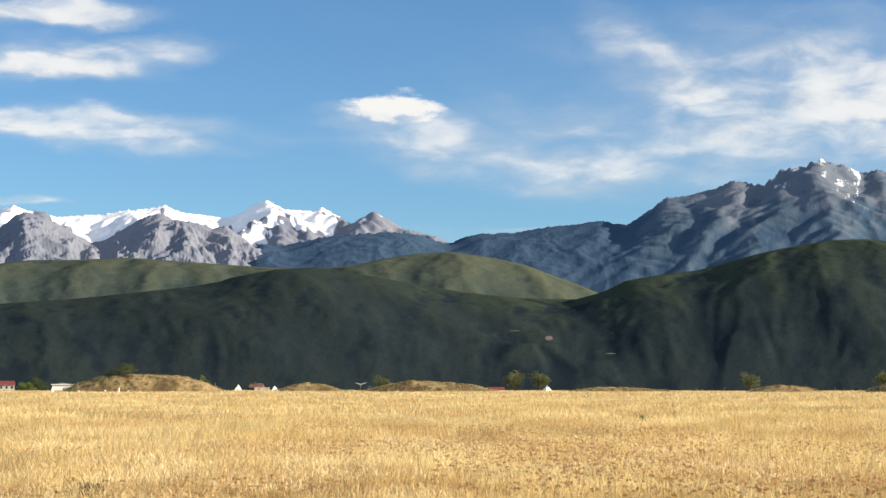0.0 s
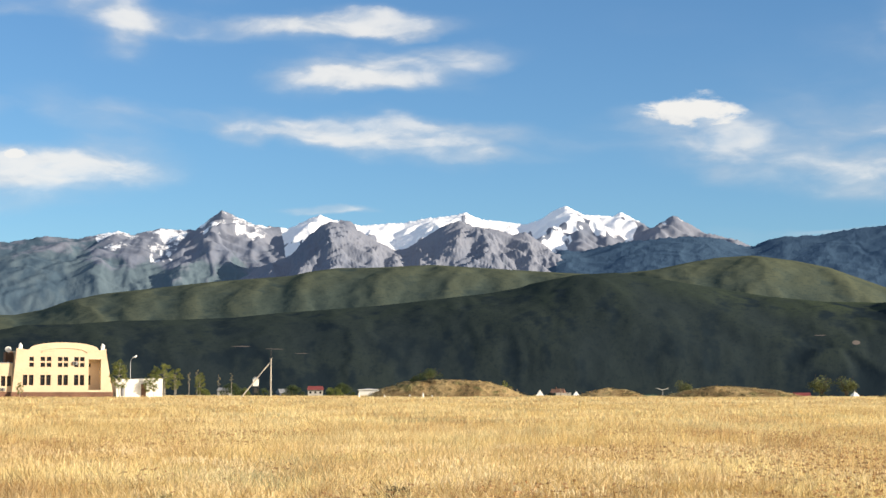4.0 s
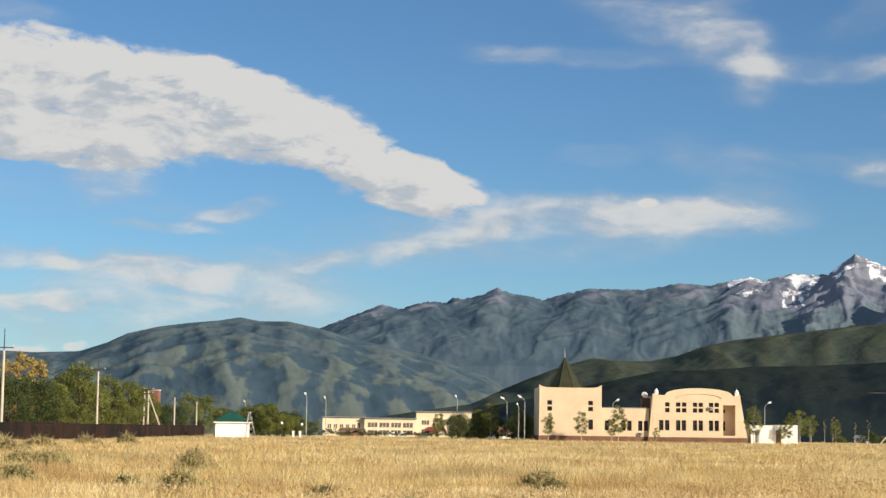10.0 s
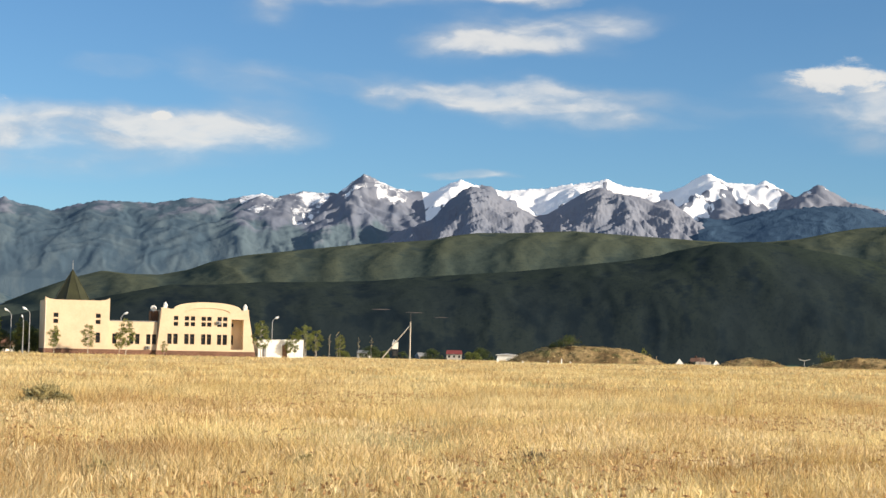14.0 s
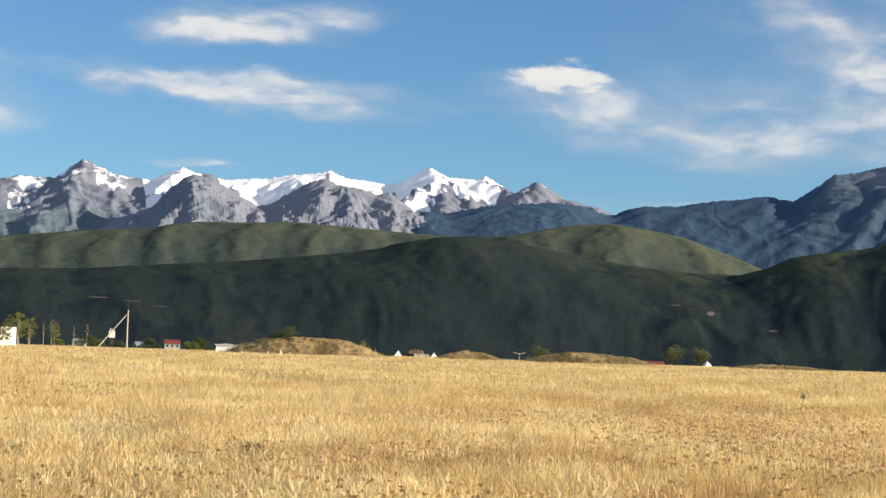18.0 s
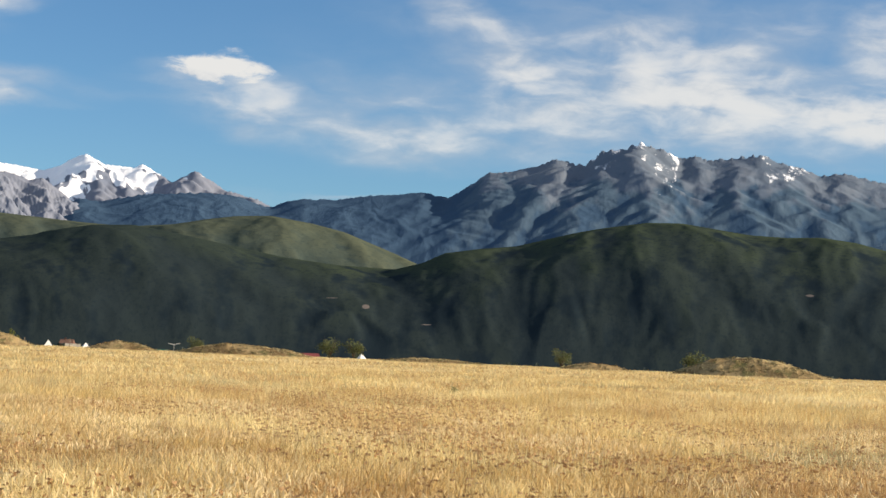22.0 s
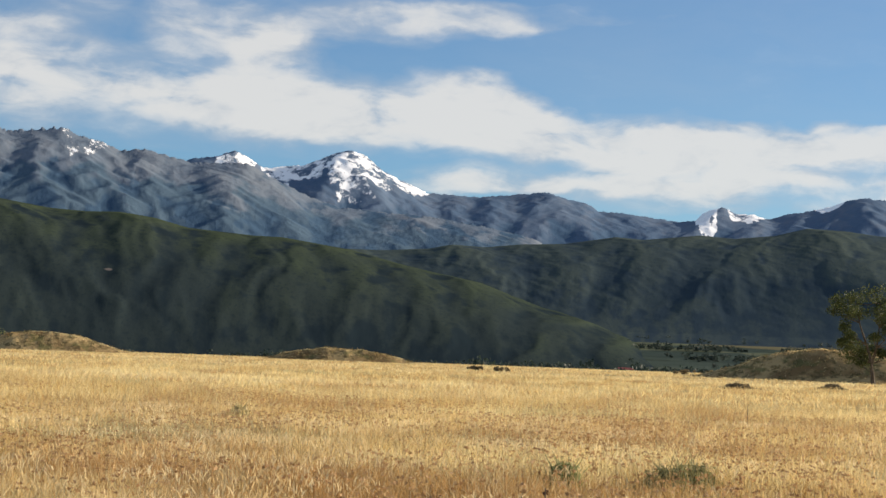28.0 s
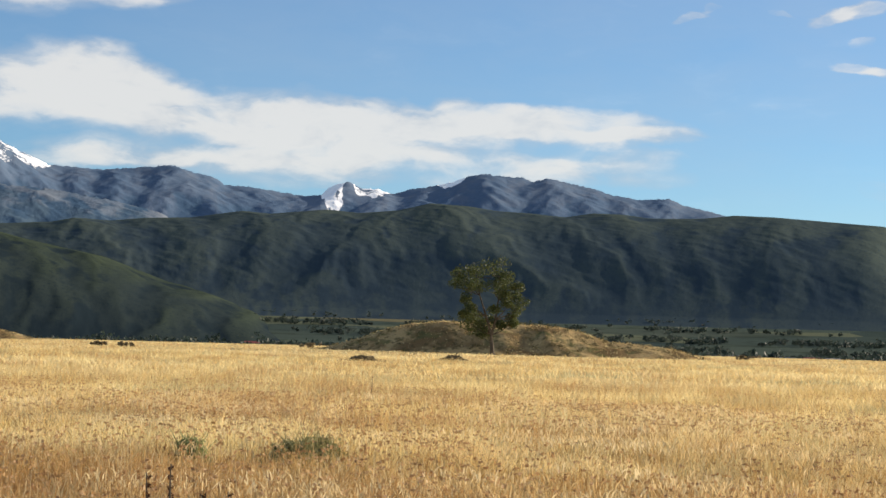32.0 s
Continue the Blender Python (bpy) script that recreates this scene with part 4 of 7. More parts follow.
        wood_shade = np.maximum(wood_shade, np.clip(np.interp(A3, at_, level) + (fbm(A3 * 1.5, U3 * 5, 4, seed + 61) - 0.5) * 1.0 - rel * 0.4, 0, 1))
    mead = np.zeros_like(A3)
    if meadow:
        at_, level = zip(*sorted(meadow))
        mead = smooth_step(np.interp(A3, at_, level) - U3 + (fbm(A3 * 0.8, U3 * 3, 4, seed + 70) - 0.5) * 0.9 - rel * 0.25, -0.2, 0.25)
    bare_v = np.zeros_like(A3)
    height_angle = np.degrees(np.arctan2(Z - 1.6, R))
    for b, at_e, wide, high in bare:
        bare_v = np.maximum(bare_v, np.clip(1.25 - np.hypot((A3 - b) / wide, (height_angle - at_e) / high), 0, 1))
    lit_tops = np.zeros_like(A3)
    if grassy:
        at_, level = zip(*sorted(grassy))
        lit_tops = np.clip(np.interp(A3, at_, level) * smooth_step(U3 + (fbm(A3 * 0.9, U3 * 4, 3, seed + 80) - 0.5) * 0.7 + rel * 0.5, 0.2, 0.95), 0, 1)
    point_values(ob, top=lit_tops, snow=snow_v, wood=wood_shade, meadow=mead, bare=bare_v, spur=np.clip(rel + 0.35, 0, 1))
    return tagged(ob, label, "mountain range", kind="structure")


mountain_range("mountain_west", WEST_MOUNTAIN, 1700, 3300, -8, FOREST, "forested mountain slope tinted blue for haze, with pale meadows",
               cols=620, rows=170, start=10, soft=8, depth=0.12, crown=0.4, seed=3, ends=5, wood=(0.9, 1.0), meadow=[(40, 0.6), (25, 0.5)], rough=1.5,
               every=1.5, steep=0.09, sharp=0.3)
mountain_range("mountain_snow", SNOW_RANGE, 3300, 4650, 120, WARM_ROCK, "purple grey rocky range tinted blue for haze, with white snowfields",
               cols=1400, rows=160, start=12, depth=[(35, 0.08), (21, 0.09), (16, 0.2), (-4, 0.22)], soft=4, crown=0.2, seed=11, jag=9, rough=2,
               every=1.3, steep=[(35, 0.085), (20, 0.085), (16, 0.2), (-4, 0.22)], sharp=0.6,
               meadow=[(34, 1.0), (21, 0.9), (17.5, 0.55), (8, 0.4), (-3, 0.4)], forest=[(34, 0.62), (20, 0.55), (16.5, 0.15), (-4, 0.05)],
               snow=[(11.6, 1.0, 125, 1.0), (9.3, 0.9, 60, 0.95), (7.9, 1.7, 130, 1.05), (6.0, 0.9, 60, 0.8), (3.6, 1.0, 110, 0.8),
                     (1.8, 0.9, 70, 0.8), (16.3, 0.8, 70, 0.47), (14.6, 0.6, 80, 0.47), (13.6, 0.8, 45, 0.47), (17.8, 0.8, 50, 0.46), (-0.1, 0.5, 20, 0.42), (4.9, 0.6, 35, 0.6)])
mountain_range("mountain_peaks", FRONT_PEAKS, 3150, 3750, 130, WARM_ROCK, "bare purple grey peaks tinted blue for haze before the snowfields",
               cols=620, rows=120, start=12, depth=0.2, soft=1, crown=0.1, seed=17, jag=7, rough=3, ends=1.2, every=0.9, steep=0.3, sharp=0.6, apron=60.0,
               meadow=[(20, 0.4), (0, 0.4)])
mountain_range("mountain_rock", ROCK_RANGE, 2850, 3900, 100, ROCK, "jagged grey rock range tinted blue for haze, with forested lower slopes",
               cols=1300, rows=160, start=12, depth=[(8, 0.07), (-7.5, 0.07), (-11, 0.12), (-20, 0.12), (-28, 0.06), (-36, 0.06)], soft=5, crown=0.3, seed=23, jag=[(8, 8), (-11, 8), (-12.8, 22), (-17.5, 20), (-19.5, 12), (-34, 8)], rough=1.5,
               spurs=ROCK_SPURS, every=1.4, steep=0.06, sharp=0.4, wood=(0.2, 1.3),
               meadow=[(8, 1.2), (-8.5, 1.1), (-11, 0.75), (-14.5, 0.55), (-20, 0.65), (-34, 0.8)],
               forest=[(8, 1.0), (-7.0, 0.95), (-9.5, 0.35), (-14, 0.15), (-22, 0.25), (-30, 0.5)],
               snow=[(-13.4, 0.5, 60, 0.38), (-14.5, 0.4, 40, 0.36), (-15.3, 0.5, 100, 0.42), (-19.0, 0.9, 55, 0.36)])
mountain_range("mountain_far", FAR_RANGE, 3850, 4750, 210, FAR_ROCK, "far range tinted blue grey for haze, with a white snow dome",
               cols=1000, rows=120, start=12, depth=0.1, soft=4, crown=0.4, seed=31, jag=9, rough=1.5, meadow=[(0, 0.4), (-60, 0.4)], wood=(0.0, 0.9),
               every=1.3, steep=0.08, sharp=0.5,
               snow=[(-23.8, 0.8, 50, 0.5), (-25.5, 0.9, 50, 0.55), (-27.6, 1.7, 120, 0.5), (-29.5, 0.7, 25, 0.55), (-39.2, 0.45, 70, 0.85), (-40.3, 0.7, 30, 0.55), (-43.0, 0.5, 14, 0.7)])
mountain_range("hills_green", GREEN_HILLS, 1700, 2700, 20, GREEN, "rolling green grassy hills with gullies toned dark for shade",
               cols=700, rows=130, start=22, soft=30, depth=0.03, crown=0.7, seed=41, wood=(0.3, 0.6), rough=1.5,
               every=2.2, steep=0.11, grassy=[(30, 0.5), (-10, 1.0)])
mountain_range("hills_valley", VALLEY_HILLS, 1800, 2400, 32, VALLEY, "wooded hills above the valley floor, tinted dark blue for haze",
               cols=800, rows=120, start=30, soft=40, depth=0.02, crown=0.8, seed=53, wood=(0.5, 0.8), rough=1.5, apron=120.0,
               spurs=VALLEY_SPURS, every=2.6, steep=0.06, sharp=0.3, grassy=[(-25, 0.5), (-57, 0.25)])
mountain_range("hills_front", FRONT_HILLS, 1000, 2000, -9, FRONT, "scrub covered foothills toned dark for cloud shadow, with long spurs",
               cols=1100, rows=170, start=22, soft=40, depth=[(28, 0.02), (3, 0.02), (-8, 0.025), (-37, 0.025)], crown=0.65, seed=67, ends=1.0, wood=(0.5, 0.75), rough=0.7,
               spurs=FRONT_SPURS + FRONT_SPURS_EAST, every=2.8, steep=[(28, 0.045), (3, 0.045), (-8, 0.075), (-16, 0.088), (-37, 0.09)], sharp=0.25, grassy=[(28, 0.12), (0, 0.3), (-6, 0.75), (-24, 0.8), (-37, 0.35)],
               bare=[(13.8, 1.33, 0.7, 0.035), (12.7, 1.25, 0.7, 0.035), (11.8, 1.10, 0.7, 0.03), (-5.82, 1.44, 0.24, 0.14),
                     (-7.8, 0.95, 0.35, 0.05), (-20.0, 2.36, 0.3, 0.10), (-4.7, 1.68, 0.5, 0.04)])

# ---- plants ----
def leaf_cloud(name, centres, spreads, per, size, mat, parent, seed, flatten=0.75):
    """Many small leaf cards in clumps."""
    g = np.random.default_rng(seed)
    c, sp = np.asarray(centres, float), np.asarray(spreads, float)
    n = len(c) * per
    d = g.normal(size=(n, 3))
    d /= np.linalg.norm(d, axis=1)[:, None]
    d *= (g.random(n) ** 0.45)[:, None]
    d[:, 2] *= flatten
    at = np.repeat(c, per, axis=0) + d * np.repeat(sp, per)[:, None]
    u, v = g.normal(size=(n, 3)), g.normal(size=(n, 3))
    u /= np.linalg.norm(u, axis=1)[:, None]
    v -= (v * u).sum(1)[:, None] * u
    v /= np.linalg.norm(v, axis=1)[:, None]
    s = size * (0.6 + 0.8 * g.random(n))[:, None]
    u, v = u * s * 0.5, v * s * 0.32
    co = np.stack([at - u, at - v, at + u, at + v], 1).reshape(-1, 3)
    ob = big_mesh(name, co, np.arange(n * 4).reshape(n, 4), np.zeros((0, 3), int), mat, False)
    ob.parent = parent
    return ob


def make_tree(name, height, spread, bole, leaf, bark, label, seed, clumps=26, per=70, leaf_size=0.3, group="", lean=0.0, gaps=0.0, thick=0.026):
    """A trunk with limbs, and a crown of leaf clumps at their ends."""
    g = random.Random(seed)
    root = empty(name, pose(0, 0, 0), label, "tree", group)
    bm = bmesh.new()
    top = Vector((lean * height, 0, height * 0.86))
    bend = Vector((g.uniform(-0.04, 0.04), g.uniform(-0.04, 0.04), 0)) * height
    stem = [Vector((0, 0, -0.2)), Vector((lean * height * 0.2, 0, height * bole * 0.6)) + bend * 0.5, Vector((lean * height * 0.5, 0, height * 0.5)) + bend, top]
    r0 = height * thick
    tube(bm, stem, [r0, r0 * 0.75, r0 * 0.45, r0 * 0.1], 8)
    ends, sizes = [], []
    for k in range(clumps):
        f = bole + (0.97 - bole) * ((k + 0.5) / clumps) ** 0.85
        at = stem[1].lerp(stem[3], max(0, (f - bole * 0.6) / (0.95 - bole * 0.6)) * 0.9)
        turn_ = k * 2.4 + g.uniform(-0.5, 0.5)
        full = math.sin(math.pi * min(0.97, max(0.06, (f - bole * 0.75) / (1.04 - bole * 0.75)))) ** 0.6
        reach = spread * 0.5 * full * g.uniform(0.45, 1.0)
        tip = Vector((at.x + math.cos(turn_) * reach, at.y + math.sin(turn_) * reach, height * f + g.uniform(-0.03, 0.04) * height))
        if g.random() < gaps:
            continue
        mid = at.lerp(tip, 0.5) + Vector((0, 0, -0.02 * height))
        low = Vector((at.x, at.y, max(height * bole * 0.6, tip.z - reach * 0.7)))
        tube(bm, [low, mid, tip], [r0 * 0.28, r0 * 0.18, r0 * 0.05], 5)
        ends.append(tuple(tip))
        sizes.append(spread * g.uniform(0.13, 0.22))
    part("trunk", bm, bark, root)
    leaf_cloud("crown", ends, sizes, per, leaf_size, leaf, root, seed)
    return root


def make_bush(name, wide, high, leaf, label, seed, clumps=16, per=90, size=0.05, twigs=14, group="", bark=None):
    g = random.Random(seed)
    root = empty(name, pose(0, 0, 0), label, "bush", group)
    bm = bmesh.new()
    for _ in range(twigs):
        a, r = g.uniform(0, math.tau), g.uniform(0.2, 0.5) * wide
        tip = Vector((math.cos(a) * r, math.sin(a) * r, high * g.uniform(0.6, 1.05)))
        tube(bm, [(0, 0, -0.05), tuple(tip * 0.5 + Vector((0, 0, high * 0.1))), tuple(tip)], [0.02 * high + 0.004, 0.012 * high + 0.003, 0.003], 4)
    part("twigs", bm, bark or BARK, root)
    ends = [(math.cos(a) * r, math.sin(a) * r, z) for a, r, z in
            ((g.uniform(0, math.tau), wide * 0.42 * g.random() ** 0.6, high * g.uniform(0.25, 0.85)) for _ in range(clumps))]
    leaf_cloud("foliage", ends, [min(wide, high * 1.4) * g.uniform(0.2, 0.32) for _ in ends], per, size, leaf, root, seed)
    return root


def set_down(ob, az, r, z=None, turn=0.0, scale=1.0):
    p = bearing(az, r)
    h = float(ground_height(np.array(p.x), np.array(p.y))) if z is None else z
    ob.matrix_basis = pose(p.x, p.y, h, 0, 0, turn) @ Matrix.Scale(scale, 4)
    return ob


def copy_down(ob, az, r, z=None, turn=0.0, scale=1.0):
    return set_down(copy_thing(ob, Matrix.Identity(4)), az, r, z, turn, scale)


# ---- the cream building ----
def panel(bm, x0, x1, z0, z1, y, thick, holes):
    """A wall facing -y with openings that go through it."""
    xs = sorted({x0, x1, *(v for h in holes for v in h[:2])})
    zs = sorted({z0, z1, *(v for h in holes for v in h[2:])})
    inside = lambda x, z: any(h[0] < x < h[1] and h[2] < z < h[3] for h in holes)
    for xa, xb in zip(xs, xs[1:]):
        for za, zb in zip(zs, zs[1:]):
            if not inside((xa + xb) / 2, (za + zb) / 2):
                for yy, flip in ((y, 1), (y + thick, -1)):
                    v = [bm.verts.new(c) for c in ((xa, yy, za), (xb, yy, za), (xb, yy, zb), (xa, yy, zb))]
                    bm.faces.new(v[::flip])
    for a, b, c, d in [(x0, x1, z0, z1), *[h[:4] for h in holes]]:
        for p, q in (((a, c), (b, c)), ((b, c), (b, d)), ((b, d), (a, d)), ((a, d), (a, c))):
            bm.faces.new([bm.verts.new(k) for k in ((p[0], y, p[1]), (q[0], y, q[1]), (q[0], y + thick, q[1]), (p[0], y + thick, p[1]))])
    return bm


def prism(bm, outline, y0, y1):
    """An outline in x and z, drawn out from y0 to y1."""
    f = [bm.verts.new((x, y0, z)) for x, z in outline]
    b = [bm.verts.new((x, y1, z)) for x, z in outline]
    bm.faces.new(f)
    bm.faces.new(b[::-1])
    n = len(f)
    for k in range(n):
        bm.faces.new((f[(k + 1) % n], f[k], b[k], b[(k + 1) % n]))
    return bm


def window_in(parent, x0, x1, z0, z1, y, sill=False, bar=False, glass=None):
    """A framed window with its pane, set back in the wall."""
    t = 0.06
    rows = [(x0, x0 + t, y, y + 0.06, z0, z1), (x1 - t, x1, y, y + 0.06, z0, z1), (x0 + t, x1 - t, y, y + 0.06, z0, z0 + t), (x0 + t, x1 - t, y, y + 0.06, z1 - t, z1)]
    if bar:
        rows.append((x0 + t, x1 - t, y, y + 0.06, (z0 + z1) / 2 + 0.3, (z0 + z1) / 2 + 0.36))
    w = part("window", boxes(*rows), FRAME, parent)
    part("pane", boxes((x0 + t, x1 - t, y + 0.02, y + 0.04, z0 + t, z1 - t)), glass or GLASS, w)
    if sill:
        part("sill", boxes((x0 - 0.06, x1 + 0.06, y - 0.28, y, z0 - 0.06, z0 - 0.005)), PLASTER, w)
    return w


corner = bearing(24.47, 310)
museum = empty("museum_building", pose(corner.x, corner.y, 0, 0, 0, 29), "cream plastered two-storey building with an olive pyramid roof and arched parapet", "building")
tall = [(1.45, 2.25, 1.95, 3.7), (8.65, 9.45, 1.95, 3.7)]
small = [(x, x + 0.84, z, z + 0.74) for x in (1.45, 8.6) for z in (5.15, 6.2)]
tower = panel(bmesh.new(), 0, 10.95, 0.85, 9.05, 0, 0.35, tall + small)
box(tower, 0, 0.35, 0.351, 11, 0.85, 9.05)
box(tower, 10.6, 10.95, 0.351, 11, 0.85, 9.05)
box(tower, 0.351, 10.599, 10.65, 11, 0.85, 9.05)
part("tower_wall", tower, PLASTER, museum)
crown_line = [(0, 9.054), (10.95, 9.054), (10.95, 9.68), (10.55, 9.45), (10.0, 9.28), (9.2, 9.2), (1.75, 9.2), (0.95, 9.28), (0.4, 9.45), (0, 9.68)]
part("parapet", prism(bmesh.new(), crown_line, 0.002, 0.35), PLASTER, museum)
side = bmesh.new()
box(side, 0.002, 0.35, 0.354, 10.9, 9.054, 9.2)
box(side, 10.6, 10.948, 0.354, 10.9, 9.054, 9.2)
part("side_parapet", side, PLASTER, museum)
part("flat_roof", boxes((0.36, 10.59, 0.36, 10.64, 8.6, 8.75)), SLATE, museum)
for x0, x1, z0, z1 in tall + small:
    window_in(museum, x0, x1, z0, z1, 0.2, bar=z1 < 4)
# pyramid over the tower: eight ribbed facets
bm = bmesh.new()
apex = bm.verts.new((4.95, 5.4, 14.7))
base = [bm.verts.new((4.95 + 3.5 * math.cos(math.tau * (k + 0.5) / 8), 5.4 + 3.5 * math.sin(math.tau * (k + 0.5) / 8), 8.76)) for k in range(8)]
for k in range(8):
    bm.faces.new((base[k], base[(k + 1) % 8], apex))
bm.faces.new(base[::-1])
pyramid = part("pyramid_roof", bm, ROOF_GREEN, museum, "olive green sheet metal pyramid")
for k in range(8):
    a = math.tau * (k + 0.5) / 8
    part("rib", tubed([(4.95 + 3.53 * math.cos(a), 5.4 + 3.53 * math.sin(a), 8.77), (4.95, 5.4, 14.72)], [0.06, 0.03], 5), ROOF_GREEN, pyramid)
part("spire", tubed([(4.95, 5.4, 14.3), (4.95, 5.4, 15.2), (4.95, 5.4, 16.3)], [0.09, 0.05, 0.02], 6), STEEL, museum, "thin pale metal spire")
# low link
link_holes = [(x, x + 0.76, 1.85, 3.6) for x in (11.55, 14.45, 15.5, 17.4, 18.4)]
link = panel(bmesh.new(), 10.952, 19.3, 0.85, 5.75, 0.5, 0.35, link_holes)
box(link, 10.952, 19.3, 0.851, 9.5, 5.3, 5.45)
part("link_wall", link, PLASTER, museum)
part("coping", boxes((10.952, 19.3, 0.44, 0.92, 5.754, 5.9)), SLATE, museum)
for x0, x1, z0, z1 in link_holes:
    window_in(museum, x0, x1, z0, z1, 0.7, bar=True)
# hall with its arched front
hall_low = [(x, x + 0.78, 2.0, 3.8) for x in (20.95, 21.98, 23.9, 24.9, 26.85, 27.85, 29.65, 30.65)]
hall_up = [(x, x + 0.78, z, z + 0.74) for x in (22.0, 23.9, 24.95, 26.85, 27.85, 29.65, 30.65) for z in (5.15, 6.15)]
recess = (32.15, 34.3, 1.2, 6.5)
hall = panel(bmesh.new(), 19.8, 35.2, 0.85, 7.9, -0.3, 0.35, hall_low + hall_up + [recess])
box(hall, 19.8, 20.15, 0.051, 13, 0.85, 7.9)
box(hall, 34.85, 35.2, 0.051, 13, 0.85, 7.9)
box(hall, 20.15, 34.85, 12.6, 13, 0.85, 7.9)
part("hall_wall", hall, PLASTER, museum)
back_holes = [(32.3, 32.85, 2.05, 3.75), (32.3, 32.85, 5.2, 5.85)]
niche = panel(bmesh.new(), 32.0, 34.6, 1.0, 6.9, 1.5, 0.2, back_holes)
box(niche, 34.42, 34.7, 0.052, 1.5, 1.0, 6.9)
box(niche, 31.9, 32.14, 0.052, 1.5, 1.0, 6.9)
box(niche, 32.14, 34.42, 0.052, 1.499, 6.51, 6.7)
part("recess_wall", niche, PLASTER, museum)
for x0, x1, z0, z1 in hall_low + hall_up:
    window_in(museum, x0, x1, z0, z1, -0.1, bar=z1 < 4)
for x0, x1, z0, z1 in back_holes:
    window_in(museum, x0, x1, z0, z1, 1.55)
arch = [(19.8, 7.904), (35.2, 7.904), (35.2, 8.3), (34.0, 8.1)]
arch += [(27.9 + 5.9 * math.cos(a), 8.12 + 1.28 * math.sin(a) ** 0.9) for a in np.linspace(0.02, math.pi - 0.02, 24)]
arch += [(21.6, 8.1), (19.8, 8.35)]
part("arched_parapet", prism(bmesh.new(), arch, -0.302, 0.05), PLASTER, museum)
brow = bmesh.new()
curve = [(28.0 + 3.9 * math.cos(a), 7.55 + 0.85 * math.sin(a)) for a in np.linspace(0.08, math.pi - 0.08, 16)]
for (xa, za), (xb, zb) in zip(curve, curve[1:]):
    prism(brow, [(xb, zb), (xa, za), (xa, za + 0.14), (xb, zb + 0.14)], -0.46, -0.303)
part("eyebrow_moulding", brow, PLASTER, museum)
part("hall_roof", boxes((20.16, 34.84, 0.052, 12.58, 7.5, 7.65)), SLATE, museum)
for sgn, xt, xb in ((-1, 19.798, 19.15), (1, 35.202, 36.4)):
    part("battered_buttress", prism(bmesh.new(), [(xt, 0.86), (xb, 0.86), (xt, 7.6)][::-sgn], -0.28, 3.0), PLASTER, museum)
for x in (20.5, 34.6):
    bm = boxes((x - 0.32, x + 0.32, -0.25, 0.3, 8.12, 8.6))
    tube(bm, [(x, 0.02, 8.55), (x, 0.02, 8.9), (x, 0.02, 9.3)], [0.42, 0.34, 0.04], 8)
    part("finial", bm, WHITE, museum, "white pointed corner cap")
head = part("roof_hatch", boxes((18.3, 19.6, 2.0, 4.5, 5.9, 7.7)), FRAME, museum, "dark brown roof hatch")
bm = bmesh.new()
bmesh.ops.create_cone(bm, cap_ends=True, segments=14, radius1=0.55, radius2=0.2, depth=0.22, matrix=pose(18.7, 1.6, 8.2, 70, 0, 0))
part("dish", bm, WHITE, head, "white satellite dish")
part("dish_mast", tubed([(18.8, 2.1, 7.6), (18.7, 1.7, 8.2)], [0.05, 0.04], 5), STEEL, head)
plinth = boxes((-0.06, 11.0, -0.08, 11.0, -0.4, 0.846), (11.002, 19.0, 0.42, 9.4, -0.4, 0.846), (19.002, 36.5, -0.4, 13.0, -0.4, 0.846))
part("plinth", plinth, PLINTH, museum, "brown stone clad plinth")
for k in range(11):
    x = 20.2 + k * 1.45
    part("plinth_slab", boxes((x, x + 1.36, -0.44, -0.402, 0.05, 0.80), bevel=0.015), PLINTH, museum)
for k in range(8):
    x = 0.1 + k * 1.36
    part("plinth_slab", boxes((x, x + 1.28, -0.12, -0.082, 0.05, 0.80), bevel=0.015), PLINTH, museum)
for x, z in ((17.3, 1.0), (29.4, 5.55)):
    y = 0.18 if x < 19 else -0.62
    ac = part("air_conditioner", boxes((x, x + 0.85, y, y + 0.3, z, z + 0.55), bevel=0.03), SLATE, museum, "grey wall air conditioner")
    part("fan_grille", tubed([(x + 0.32, y - 0.02, z + 0.28), (x + 0.32, y + 0.01, z + 0.28)], [0.2, 0.2], 14), DARK_METAL, ac)
part("downpipe", tubed([(0.12, -0.06, 0.0), (0.12, -0.06, 9.0)], [0.05, 0.05], 6), WHITE, museum)

# low white outbuildings beside it
shed_at = museum.matrix_basis @ pose(37.0, -0.5, 0)
shed = empty("outbuilding", shed_at, "low white plastered outbuilding with an arched niche", "building")
bm = bmesh.new()
panel(bm, 0, 4.1, -0.2, 3.0, 0, 0.25, [(0.75, 1.45, 0.15, 1.6)])
box(bm, 0, 0.25, 0.252, 4, -0.2, 3.0)
box(bm, 3.85, 4.1, 0.252, 4, -0.2, 3.0)
part("wall", bm, WHITE, shed)
# solid grey plug; its tone stands in for the shade inside the niche
part("niche", tubed([(1.1, 0.1, 0.15), (1.1, 0.1, 1.6), (1.1, 0.1, 2.0)], [0.34, 0.33, 0.1], 10), SLATE, shed, "solid grey plug painting the shade of an arched niche")
part("roof", boxes((-0.05, 4.15, -0.06, 4.05, 3.004, 3.1)), WHITE, shed)
shed2 = empty("outbuilding", museum.matrix_basis @ pose(41.3, 0.2, 0), "low white plastered outbuilding with a dark doorway", "building")
bm = bmesh.new()
panel(bm, 0, 4.0, -0.2, 3.1, 0, 0.25, [(0.15, 1.1, -0.1, 2.3)])
box(bm, 0, 0.12, 0.252, 4, -0.2, 3.1)
